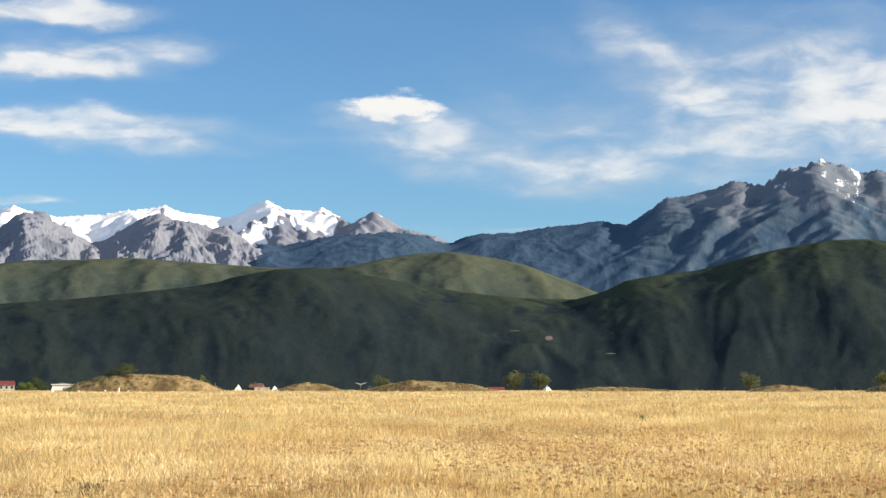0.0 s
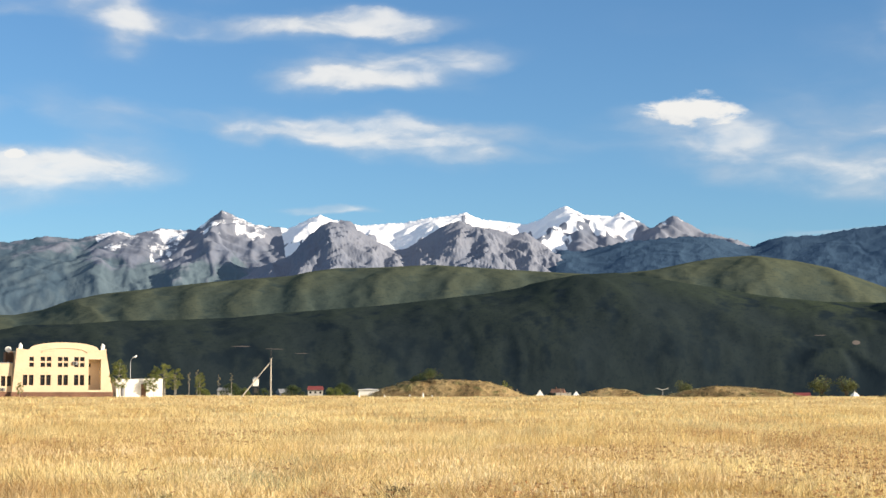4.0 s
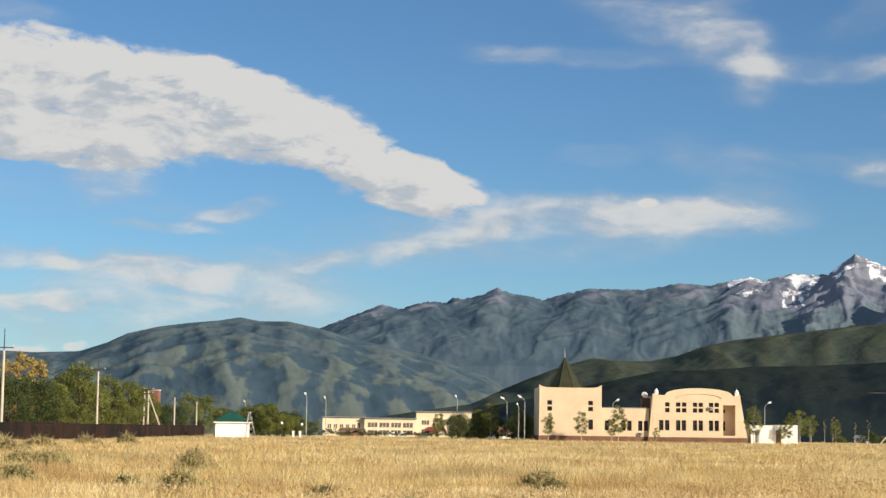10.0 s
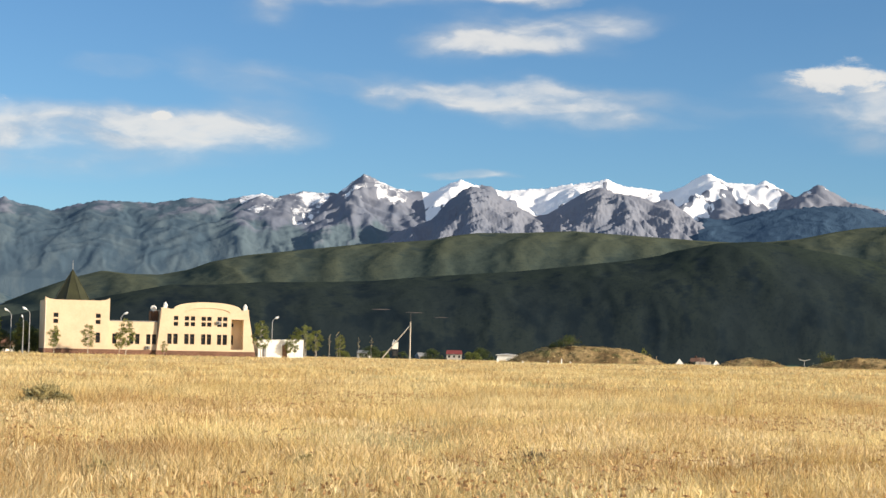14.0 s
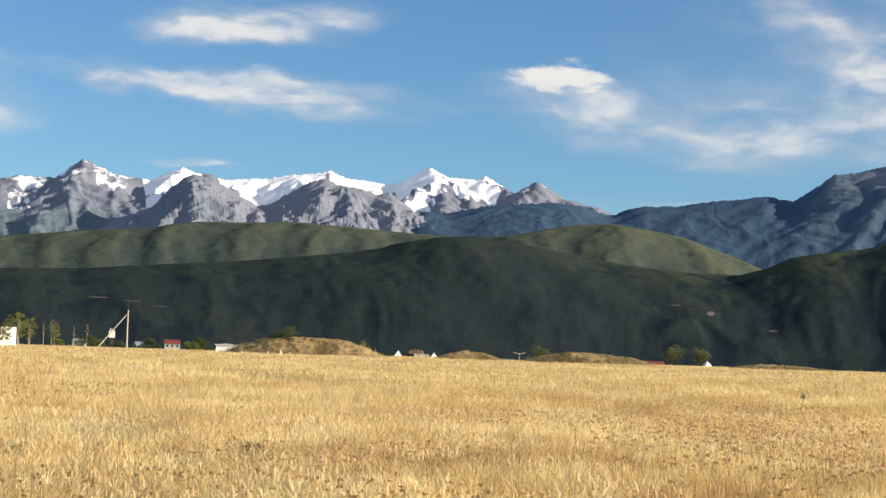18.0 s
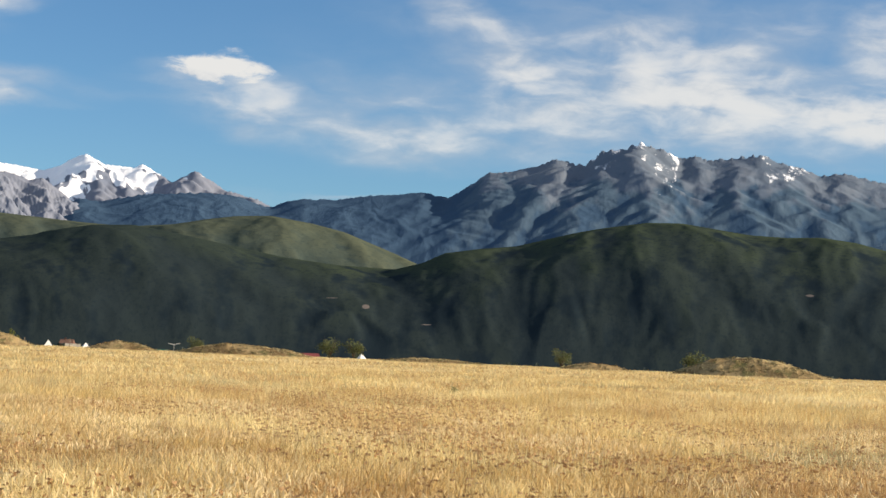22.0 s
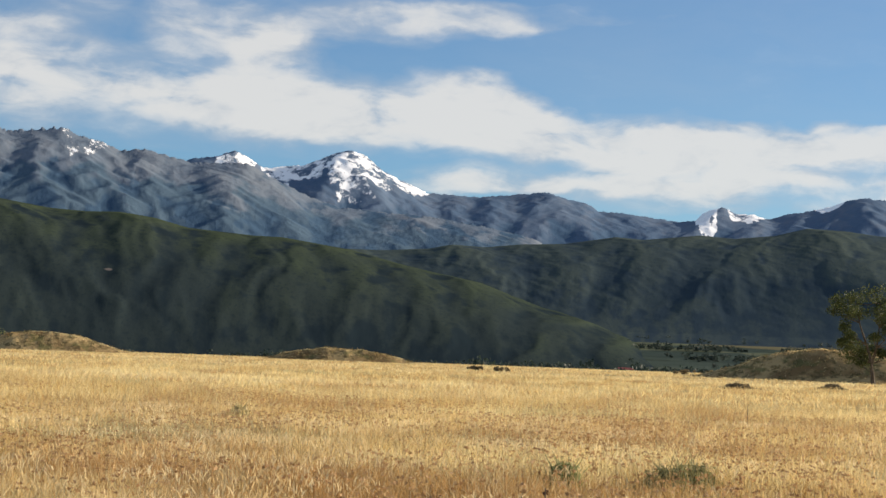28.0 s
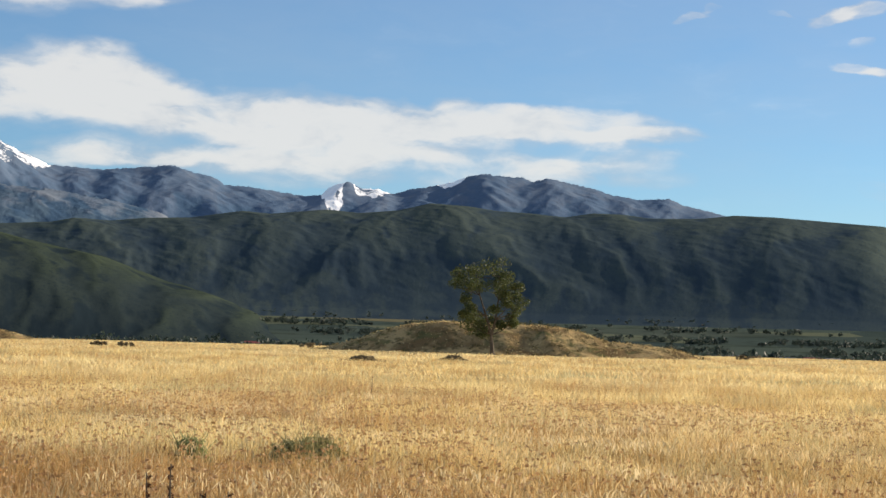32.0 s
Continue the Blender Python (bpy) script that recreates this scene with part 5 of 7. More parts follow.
box(bm, 3.75, 4.0, 0.252, 4, -0.2, 3.1)
part("wall", bm, WHITE, shed2)
# dark panel added to stand in for the shade of an open gap
part("door", boxes((0.15, 1.1, 0.15, 0.2, -0.1, 2.3)), FRAME, shed2, "dark brown panel standing in for a shaded opening")
part("roof", boxes((-0.05, 4.05, -0.06, 4.05, 3.104, 3.2)), WHITE, shed2)

# ---- the long low building ----
p = bearing(31.43, 500)
annex = empty("long_building", pose(p.x, p.y, -1.0, 0, 0, 29), "long cream two-storey building with bands of windows", "building")
sections = [("west_wing", 0.0, 11.8, 5.6, 0.0, [(1.5 + 1.7 * k, 2.4 + 1.7 * k, 2.6, 3.7) for k in range(5)] + [(9.8, 10.5, 2.2, 4.2)]),
            ("glazed_front", 11.8, 26.3, 5.4, -1.5, [(12.7 + 3.3 * k, 15.4 + 3.3 * k, z, z + 1.3) for k in range(4) for z in (0.9, 3.0)]),
            ("tall_wing", 26.3, 41.8, 7.4, -0.5, [(27.8, 29.9, 3.9, 5.1), (31.8, 32.6, 3.9, 5.1), (27.8, 29.9, 1.4, 2.6), (34.6, 36.2, 3.9, 5.1), (38.2, 39.8, 3.9, 5.1)])]
for key, x0, x1, h, y, holes in sections:
    bm = panel(bmesh.new(), x0, x1, 0, h, y, 0.3, holes)
    box(bm, x0, x0 + 0.3, y + 0.301, 10, 0, h)
    box(bm, x1 - 0.3, x1, y + 0.301, 10, 0, h)
    part(key, bm, PALE_PLASTER, annex)
    for a, b, c, d in holes:
        w = window_in(annex, a, b, c, d, y + 0.12, glass=BROWN_GLASS)
        for f in (0.333, 0.667) if b - a > 1.5 else (0.5,):
            part("mullion", boxes((a + (b - a) * f - 0.05, a + (b - a) * f + 0.05, y + 0.09, y + 0.119, c, d)), WHITE, w)
    part("roof", boxes((x0 - 0.2, x1 + 0.2, y - 0.5, 10.2, h + 0.004, h + 0.28)), SLATE, annex, "grey flat roof edge")
for k, x in enumerate((18.3, 21.3)):
    part("sign_board", boxes((x, x + 2.2, -4.0, -3.9, 0.3, 1.7)), WHITE, annex, "plain white notice board")
part("porch_roof", prism(bmesh.new(), [(28.8, 2.2), (33.0, 2.2), (30.9, 3.1)], -4.5, -0.51), RED_ROOF, annex, "small red porch roof")

# ---- gatehouse ----
def make_house(name, wide, deep, wall_h, roof_h, wall_mat, roof_mat, label, hip=True, windows=2, chimney=False):
    root = empty(name, pose(0, 0, 0), label, "house")
    holes = [((k + 0.5) * wide / max(windows, 1) - 0.45, (k + 0.5) * wide / max(windows, 1) + 0.45, wall_h * 0.4, wall_h * 0.78) for k in range(windows)]
    bm = panel(bmesh.new(), 0, wide, -0.5, wall_h, 0, 0.25, holes)
    box(bm, 0, 0.25, 0.251, deep, -0.5, wall_h)
    box(bm, wide - 0.25, wide, 0.251, deep, -0.5, wall_h)
    box(bm, 0.25, wide - 0.25, deep - 0.25, deep, -0.5, wall_h)
    part("wall", bm, wall_mat, root)
    for h in holes:
        window_in(root, *h, 0.1)
    e = 0.35
    bm = bmesh.new()
    a = [bm.verts.new(c) for c in ((-e, -e, wall_h), (wide + e, -e, wall_h), (wide + e, deep + e, wall_h), (-e, deep + e, wall_h))]
    inset = deep * 0.5 if hip else -0.001
    r0_, r1_ = bm.verts.new((min(inset, wide * 0.48), deep / 2, wall_h + roof_h)), bm.verts.new((wide - min(inset, wide * 0.48), deep / 2, wall_h + roof_h))
    bm.faces.new((a[0], a[1], r1_, r0_))
    bm.faces.new((a[2], a[3], r0_, r1_))
    bm.faces.new((a[1], a[2], r1_))
    bm.faces.new((a[3], a[0], r0_))
    bm.faces.new(a[::-1])
    roof = part("roof", bm, roof_mat, root)
    part("eaves_board", boxes((-e, wide + e, -e - 0.03, -e, wall_h - 0.16, wall_h + 0.02)), WHITE if hip else WOOD, roof)
    if chimney:
        part("chimney", boxes((wide * 0.3, wide * 0.3 + 0.5, deep * 0.4, deep * 0.4 + 0.5, wall_h + 0.2, wall_h + roof_h + 0.6)), PLINTH, roof)
    return root


def face_eye(ob, az, r, z, turn=0.0):
    p = bearing(az, r)
    ob.matrix_basis = pose(p.x, p.y, z, 0, 0, az + turn)
    return ob


face_eye(make_house("gatehouse", 5.4, 5.0, 2.35, 1.75, WHITE, TEAL_ROOF, "small white gatehouse with a hipped green roof", True, 0), 34.84, 285, 0, 4)
face_eye(make_house("house", 6.6, 6.0, 2.6, 1.7, CONCRETE, RED_ROOF, "small pale house with a dark red sheet roof", False, 3), 11.66, 780, -1.9)
face_eye(make_house("garage", 5.2, 6.0, 2.3, 0.4, WHITE, SLATE, "small white flat-roofed garage behind the mound", True, 0), 10.02, 470, -1.1)
face_eye(make_house("house", 5.0, 5.0, 2.0, 1.7, SLATE, SLATE, "grey village house with a slate roof", False, 2), 12.55, 800, -2.6, 20)
face_eye(make_house("house", 5.0, 5.0, 3.2, 1.6, PLINTH, PLINTH, "dark brown brick house with a dark roof and chimney", False, 2, True), 3.84, 700, -3.4, -10)
face_eye(make_house("house", 8.0, 6.0, 2.6, 1.5, SLATE, TEAL_ROOF, "village house with a green sheet roof", False, 3), 1.0, 760, -5.2, 8)
face_eye(make_house("house", 6.0, 5.0, 2.2, 1.4, CONCRETE, SLATE, "pale village house with a grey roof", False, 2), 14.55, 860, -1.9, -12)
face_eye(make_house("house", 5.0, 5.0, 2.4, 1.3, PLINTH, RED_ROOF, "low house with a faded red roof behind the mound", False, 2), -3.85, 520, -3.3, 6)
for k, (az, r, s) in enumerate([(4.18, 430, 0.72), (3.02, 450, 0.72), (2.45, 520, 0.8), (-5.75, 425, 0.6)]):
    bm = bmesh.new()
    c = [bm.verts.new(v) for v in ((-1.4, -1.4, 0), (1.4, -1.4, 0), (1.4, 1.4, 0), (-1.4, 1.4, 0), (-1.2, -1.2, 0.5), (1.2, -1.2, 0.5), (1.2, 1.2, 0.5), (-1.2, 1.2, 0.5), (0, 0, 2.2))]
    for i in range(4):
        j = (i + 1) % 4
        bm.faces.new((c[i], c[j], c[4 + j], c[4 + i]))
        bm.faces.new((c[4 + i], c[4 + j], c[8]))
    tent = empty("tent", Matrix.Identity(4), "small white pointed tent on the plain", "tent", "white tents")
    part("canvas", bm, WHITE, tent)
    part("pole", tubed([(0, 0, 0), (0, 0, 2.45)], [0.04, 0.03], 5), WOOD, tent)
    set_down(tent, az, r, None, az + 10 * k, s)

# ---- fence ----
f0, f1 = bearing(47.0, 122), bearing(35.2, 318)
run = (f1 - f0)
count = 64
turn_f = math.degrees(math.atan2(run.y, run.x))
fence = empty("sheet_fence", pose(f0.x, f0.y, 0, 0, 0, turn_f), "dark brown corrugated sheet metal fence on posts", "fence")
step_f = run.length / count
bm = bmesh.new()
prof = []
waves = 8
for k in range(waves * 4 + 1):
    x = step_f * k / (waves * 4)
    prof.append((x, 0.02 * (1 if k % 4 in (1, 2) else -1)))
lo = [bm.verts.new((x, y, 0.0)) for x, y in prof]
hi = [bm.verts.new((x, y, 1.75)) for x, y in prof]
for k in range(len(prof) - 1):
    bm.faces.new((lo[k], lo[k + 1], hi[k + 1], hi[k]))
sheet = part("sheet_panel", bm, FENCE_BROWN, fence)
posts = part("fence_post", boxes((-0.04, 0.04, 0.03, 0.11, -0.3, 1.82)), DARK_METAL, fence)
for k in range(count):
    g = random.Random(k)
    if k:
        for src in (sheet, posts):
            o = new(src.name.split(".")[0], src.data)
            o.parent = fence
            o.location = (step_f * k, g.uniform(-0.02, 0.02), g.uniform(-0.06, 0.05) if src is sheet else 0)
part("top_rail", boxes((0, run.length, 0.025, 0.075, 1.5, 1.56)), DARK_METAL, fence)


# ---- poles and lamps ----
def utility_pole(h, label, arms=1, strut=None, twin=False):
    root = empty("utility_pole", Matrix.Identity(4), label, "utility pole", "utility poles")
    part("shaft", tubed([(0, 0, -0.3), (0, 0, h * 0.8)], [0.15, 0.11], 8), CONCRETE, root)
    part("top_post", tubed([(0, 0, h * 0.79), (0, 0, h)], [0.06, 0.04], 6), DARK_METAL, root)
    if twin:
        part("shaft", tubed([(-0.7, 0.2, -0.3), (-0.62, 0.2, h * 0.78)], [0.14, 0.11], 8), CONCRETE, root)
        part("cross_tie", boxes((-0.8, 0.2, -0.14, -0.08, h * 0.6, h * 0.6 + 0.1), (-0.8, 0.2, -0.14, -0.08, h * 0.74, h * 0.74 + 0.1)), DARK_METAL, root)
    for k in range(arms):
        half = h * 0.085
        z = h * (0.82 - 0.07 * k)
        arm = part("crossarm", boxes((-half, half, -0.05, 0.05, z, z + 0.09)), DARK_METAL, root)
        for x in (-half * 0.92, half * 0.92):
            part("insulator", tubed([(x, 0, z + 0.08), (x, 0, z + 0.18), (x, 0, z + 0.3)], [0.05, 0.08, 0.03], 6), CONCRETE, arm)
    if strut:
        part("strut", tubed([(strut, 0, -0.2), (0, 0.1, h * 0.74)], [0.12, 0.09], 7), CONCRETE, root)
    return root


set_down(utility_pole(10.6, "tall pale concrete utility pole with a dark crossarm"), 41.5, 171, None, 30)
set_down(utility_pole(11.1, "pale concrete utility pole standing behind the fence"), 38.57, 246, None, 30)
set_down(utility_pole(9.0, "twin concrete utility poles with a bracing strut", 2, 2.6, True), 36.98, 290, None, 34)
set_down(utility_pole(8.3, "slim pale concrete pole beside the trees", 0), 36.15, 318, None, 30)
set_down(utility_pole(7.9, "slim concrete pole among dark trees", 0), 35.45, 345, None, 30)
big = set_down(utility_pole(8.9, "pale concrete power pole with a long leaning strut", 0, -5.5), 12.85, 330, None, 14)

kiosk = set_down(empty("transformer", Matrix.Identity(4), "white transformer box on a dark steel stand", "transformer"), 13.33, 331, None, 14)
for x in (-0.5, 0.5):
    for y in (-0.4, 0.4):
        part("leg", boxes((x - 0.05, x + 0.05, y - 0.05, y + 0.05, -0.2, 1.9)), DARK_METAL, kiosk)
part("platform", boxes((-0.7, 0.7, -0.55, 0.55, 1.9, 2.0)), DARK_METAL, kiosk)
cab = part("cabinet", boxes((-0.55, 0.55, -0.45, 0.45, 2.0, 3.2), bevel=0.04), WHITE, kiosk)
part("lid", prism(bmesh.new(), [(-0.65, 3.2), (0.65, 3.2), (0.5, 3.4), (-0.5, 3.4)], -0.5, 0.5), STEEL, cab)
part("switch_box", boxes((-0.35, 0.3, -0.66, -0.45, 0.7, 1.7)), DARK_METAL, kiosk)
for x in (-0.3, 0.0, 0.3):
    part("bushing", tubed([(x, 0, 3.4), (x, 0, 3.75)], [0.06, 0.04], 6), LAMP_GLASS, kiosk)


def street_lamp(h, sway):
    root = empty("street_lamp", Matrix.Identity(4), "tall thin grey street lamp with a white tilted head", "street lamp", "street lamps")
    part("post", tubed([(0, 0, -0.2), (0, 0, h * 0.55), (0, 0, h * 0.9)], [0.085, 0.065, 0.05], 7), STEEL, root)
    part("arm", tubed([(0, 0, h * 0.89), (sway * 0.2, 0, h * 0.95), (sway * 0.75, 0, h)], [0.05, 0.045, 0.035], 6), STEEL, root)
    lantern = part("lantern", tubed([(sway * 0.6, 0, h - 0.1), (sway * 0.9, 0, h + 0.08), (sway * 1.5, 0, h + 0.32)], [0.06, 0.16, 0.1], 8), LAMP_GLASS, root, "white lamp head")
    part("lens", tubed([(sway * 0.95, -0.02, h - 0.05), (sway * 1.2, -0.02, h + 0.05), (sway * 1.4, -0.02, h + 0.14)], [0.05, 0.13, 0.06], 8), LAMP_GLASS, lantern)
    return root


lamp_a, lamp_b = street_lamp(7.3, -0.28), street_lamp(7.3, -0.8)
set_down(lamp_a, 31.95, 303, None, 32)
set_down(lamp_b, 24.93, 303, None, 25)
for src, az, r, s, t in ((lamp_a, 31.33, 350, 1.03, 31), (lamp_a, 27.1, 330, 1.06, 27), (lamp_b, 25.5, 330, 1.03, 25), (lamp_a, 25.12, 300, 0.82, 25),
                         (lamp_b, 17.3, 345, 1.03, 197), (lamp_b, 22.1, 345, 1.05, 202), (lamp_a, 33.9, 380, 0.95, 34)):
    copy_down(src, az, r, None, t, s)


def globe_lamp(h):
    root = empty("globe_lamp", Matrix.Identity(4), "low dark post lamp with a white globe beside the drive", "lamp", "globe lamps")
    part("post", tubed([(0, 0, -0.2), (0, 0, 0.3), (0, 0, h - 0.2)], [0.09, 0.05, 0.04], 7), DARK_METAL, root)
    bm = bmesh.new()
    bmesh.ops.create_uvsphere(bm, u_segments=12, v_segments=8, radius=0.24, matrix=pose(0, 0, h))
    part("globe", bm, LAMP_GLASS, root, "milky white glass globe")
    part("collar", tubed([(0, 0, h - 0.3), (0, 0, h - 0.2)], [0.1, 0.12], 8), DARK_METAL, root)
    return root


ball = set_down(globe_lamp(2.35), 32.73, 300)
copy_down(ball, 32.09, 300, None, 0, 0.93)
copy_down(ball, 33.85, 292, None, 0, 0.9)

for k, az in enumerate((32.36, 32.14)):
    pier = set_down(empty("gate_pier", Matrix.Identity(4), "square pale plastered gate pier with a cap", "gate pier", "gate piers"), az, 300, None, az)
    part("shaft", boxes((-0.2, 0.2, -0.2, 0.2, -0.2, 0.98), bevel=0.02), WHITE, pier)
    part("cap", boxes((-0.27, 0.27, -0.27, 0.27, 0.984, 1.12), bevel=0.03), CONCRETE, pier)

# ---- white stones and posts before the first mound ----
for k, (az, h, w) in enumerate([(10.02, 0.75, 0.45), (9.2, 0.4, 0.2), (8.38, 0.5, 0.25), (7.95, 0.85, 0.3), (7.66, 0.4, 0.2)]):
    bm = bmesh.new()
    tube(bm, [(0, 0, -0.1), (0.02, 0, h * 0.5), (-0.03, 0, h)], [w * 0.6, w * 0.5, w * 0.22], 6)
    stone = part("standing_stone", bm, WHITE, None)
    tagged(stone, "pale upright stone marker in the dry grass", "stone", "standing stones")
    set_down(stone, az, 322, None, k * 31)

# ---- burial mounds ----
def turf(t, p):
    n1, n2 = t.noise(p, 0.16, 4, 0.6), t.noise(p, 0.9, 5, 0.65)
    c = t.mix(t.step(n1, 0.38, 0.62), (0.17, 0.115, 0.058), (0.38, 0.28, 0.14))
    c = t.mix(t.math("MULTIPLY", t.step(n2, 0.5, 0.62), 0.8), c, (0.085, 0.070, 0.034))
    c = t.mix(t.math("MULTIPLY", t.step(t.noise(p, 0.3, 4), 0.54, 0.66), 0.7), c, (0.11, 0.112, 0.048))
    return c, t.bump(n2, 1.0, 0.5)


TURF = material("dry_mound_turf", turf, 0.95)
SCRUB = leafy("brown_green_scrub", (0.060, 0.055, 0.024), (0.15, 0.125, 0.055))


def make_mound(az0, az1, r, profile, label, seed):
    """A low grassed mound. profile: place along it (0 to 1) and height of its crest."""
    mid, half = (az0 + az1) / 2, abs(az0 - az1) / 2
    width = math.tan(radians(half)) * r
    n, m = 130, 48
    x = np.linspace(-1.06, 1.06, n)[None, :] * width
    y = np.linspace(-1, 1, m)[:, None] * width * 0.6
    X, Y = np.broadcast_to(x, (m, n)), np.broadcast_to(y, (m, n))
    along, tall = zip(*profile)
    line = np.interp((X / width + 1) / 2, along, tall)
    for _ in range(2):
        line = (np.roll(line, 1, 1) + 2 * line + np.roll(line, -1, 1)) / 4
    deep = width * 0.56 * np.sqrt(np.clip(1 - (X / (width * 1.06)) ** 2, 0.02, 1))
    across = np.abs(Y) / deep + (fbm(X * 0.12, Y * 0.12, 3, seed) - 0.5) * 0.3
    Z = (line + 0.6) * (1 - smooth_step(across, 0.08, 1.0)) - 0.6
    Z = Z + (fbm(X * 0.45, Y * 0.45, 4, seed + 5) - 0.5) * 0.8 * np.clip((Z + 0.4) / 2, 0, 1)
    i = np.arange(n * m).reshape(m, n)
    quads = np.stack([i[:-1, :-1], i[:-1, 1:], i[1:, 1:], i[1:, :-1]], -1).reshape(-1, 4)
    root = empty("burial_mound", Matrix.Identity(4), label, "mound", "burial mounds")
    body = big_mesh("turf", np.stack([X, Y, Z], -1).reshape(-1, 3), quads, np.zeros((0, 3), int), TURF)
    body.parent = root
    # dry grass that breaks its outline, thickest on the crest, its pale colour imitating rim light
    g = np.random.default_rng(seed)
    k = int(width * 420)
    ix, iy = g.integers(2, n - 2, k), g.integers(2, m - 2, k)
    keep = (Z[iy, ix] > -0.1) & (g.random(k) < 0.25 + 0.75 * np.exp(-(Y[iy, ix] / (0.16 * width)) ** 2))
    ix, iy = ix[keep], iy[keep]
    at = np.stack([X[iy, ix] + g.uniform(-0.4, 0.4, len(ix)), Y[iy, ix], Z[iy, ix] - 0.05], -1)
    tufts = blade_field("dry_grass", at, 0.07, 0.22, g, FAR_BLADES)
    tufts.parent = root
    tufts["kind"] = "stuff"
    spots = [j for j in range(len(at)) if g.random() < (0.10 if width > 20 else 0.04)]
    if spots:
        shrubs = leaf_cloud("shrubs", [tuple(at[j] + (0, 0, 0.12)) for j in spots], [g.uniform(0.25, 0.75) for _ in spots], 26, 0.16, SCRUB, root, seed, 0.55)
        shrubs["kind"] = "stuff"
    p = bearing(mid, r)
    root.matrix_basis = pose(p.x, p.y, 0, 0, 0, mid)
    return root


def blade_field(name, at, wide, high, g, mat, lean=0.45, bent=True, growth=1.0):
    """Grass blades at the places: bent strips with pointed tips, or single long triangles far off."""
    n = len(at)
    turn_ = g.uniform(0, math.tau, n)
    side = np.stack([np.cos(turn_), np.sin(turn_), np.zeros(n)], -1) * (wide * (0.6 + 0.8 * g.random(n)))[:, None] * 0.5
    tall_ = high * (0.5 + 0.7 * g.random(n)) * growth
    way = g.uniform(0, math.tau, n)
    push = lean * tall_ * g.random(n) * 1.6
    tip = at + np.stack([np.cos(way) * push, np.sin(way) * push, tall_], -1)
    if not bent:
        co = np.stack([at - side, at + side, tip], 1).reshape(-1, 3)
        return big_mesh(name, co, np.zeros((0, 4), int), np.arange(n * 3).reshape(n, 3), mat, False)
    mid = at + (tip - at) * np.array([0.36, 0.36, 0.6])
    co = np.stack([at - side * 0.6, at + side * 0.6, mid + side, mid - side, tip], 1).reshape(-1, 3)
    b = np.arange(n)[:, None] * 5
    return big_mesh(name, co, b + np.array([[0, 1, 2, 3]]), b + np.array([[3, 2, 4]]), mat, False)


for az0, az1, r, profile, label, seed in (
        (9.75, 4.6, 342, [(0, 0), (0.08, 1.2), (0.22, 2.7), (0.45, 3.1), (0.7, 2.9), (0.85, 2.0), (1, 0)], "long low burial mound with brown turf and a bush", 3),
        (3.0, 0.8, 342, [(0, 0), (0.2, 0.9), (0.45, 1.6), (0.75, 1.1), (1, 0)], "small low burial mound of dry brown turf", 5),
        (0.2, -4.2, 338, [(0, 0), (0.15, 1.1), (0.35, 1.9), (0.55, 1.75), (0.8, 1.2), (1, 0)], "low burial mound with a greener end", 7),
        (-6.4, -9.8, 338, [(0, 0), (0.3, 0.75), (0.7, 0.55), (1, 0)], "very low flat burial mound", 9),
        (-12.1, -14.4, 338, [(0, 0), (0.25, 0.85), (0.5, 1.15), (0.8, 0.8), (1, 0)], "small low burial mound with a bush behind", 11),
        (-15.7, -20.9, 330, [(0, 0), (0.1, 1.2), (0.28, 3.0), (0.45, 3.3), (0.65, 2.9), (0.85, 1.1), (1, 0)], "rounded burial mound with a sunlit brown crest", 13),
        (-25.1, -29.9, 335, [(0, 0), (0.15, 1.3), (0.4, 2.3), (0.65, 2.1), (0.85, 1.2), (1, 0)], "broad burial mound of dry turf", 15),
        (-38.9, -51.2, 262, [(0, 0.1), (0.1, 1.6), (0.2, 3.7), (0.3, 4.5), (0.45, 4.5), (0.6, 4.2), (0.68, 3.5), (0.75, 2.1), (0.85, 1.8), (0.93, 1.2), (1, 0)], "large burial mound with patchy scrub and bare soil", 17)):
    make_mound(az0, az1, r, profile, label, seed)

# ---- trees ----
CROWN = [(-4.3, 11.2, 1.4), (-2.7, 11.8, 1.5), (-0.8, 12.0, 1.5), (0.9, 11.6, 1.4), (2.0, 11.4, 1.2), (-4.8, 10.0, 1.1), (-3.5, 9.7, 1.4), (-1.9, 9.9, 1.5), (0.0, 10.1, 1.5), (1.9, 9.7, 1.4),
    (3.1, 8.5, 1.1), (3.2, 10.1, 0.8), (1.2, 8.5, 1.2), (3.9, 7.0, 1.1), (3.5, 5.8, 1.1), (2.3, 7.3, 0.9), (-3.9, 8.1, 1.1), (-3.1, 7.0, 1.1), (-2.3, 5.4, 1.4), (-3.5, 4.8, 1.4),
    (-1.2, 4.6, 1.4), (-2.3, 3.7, 1.4), (-0.8, 3.5, 1.2), (0.8, 5.0, 1.1), (1.5, 4.3, 0.8), (-3.9, 6.2, 0.8), (0.0, 6.6, 0.9), (2.7, 4.6, 0.8)]


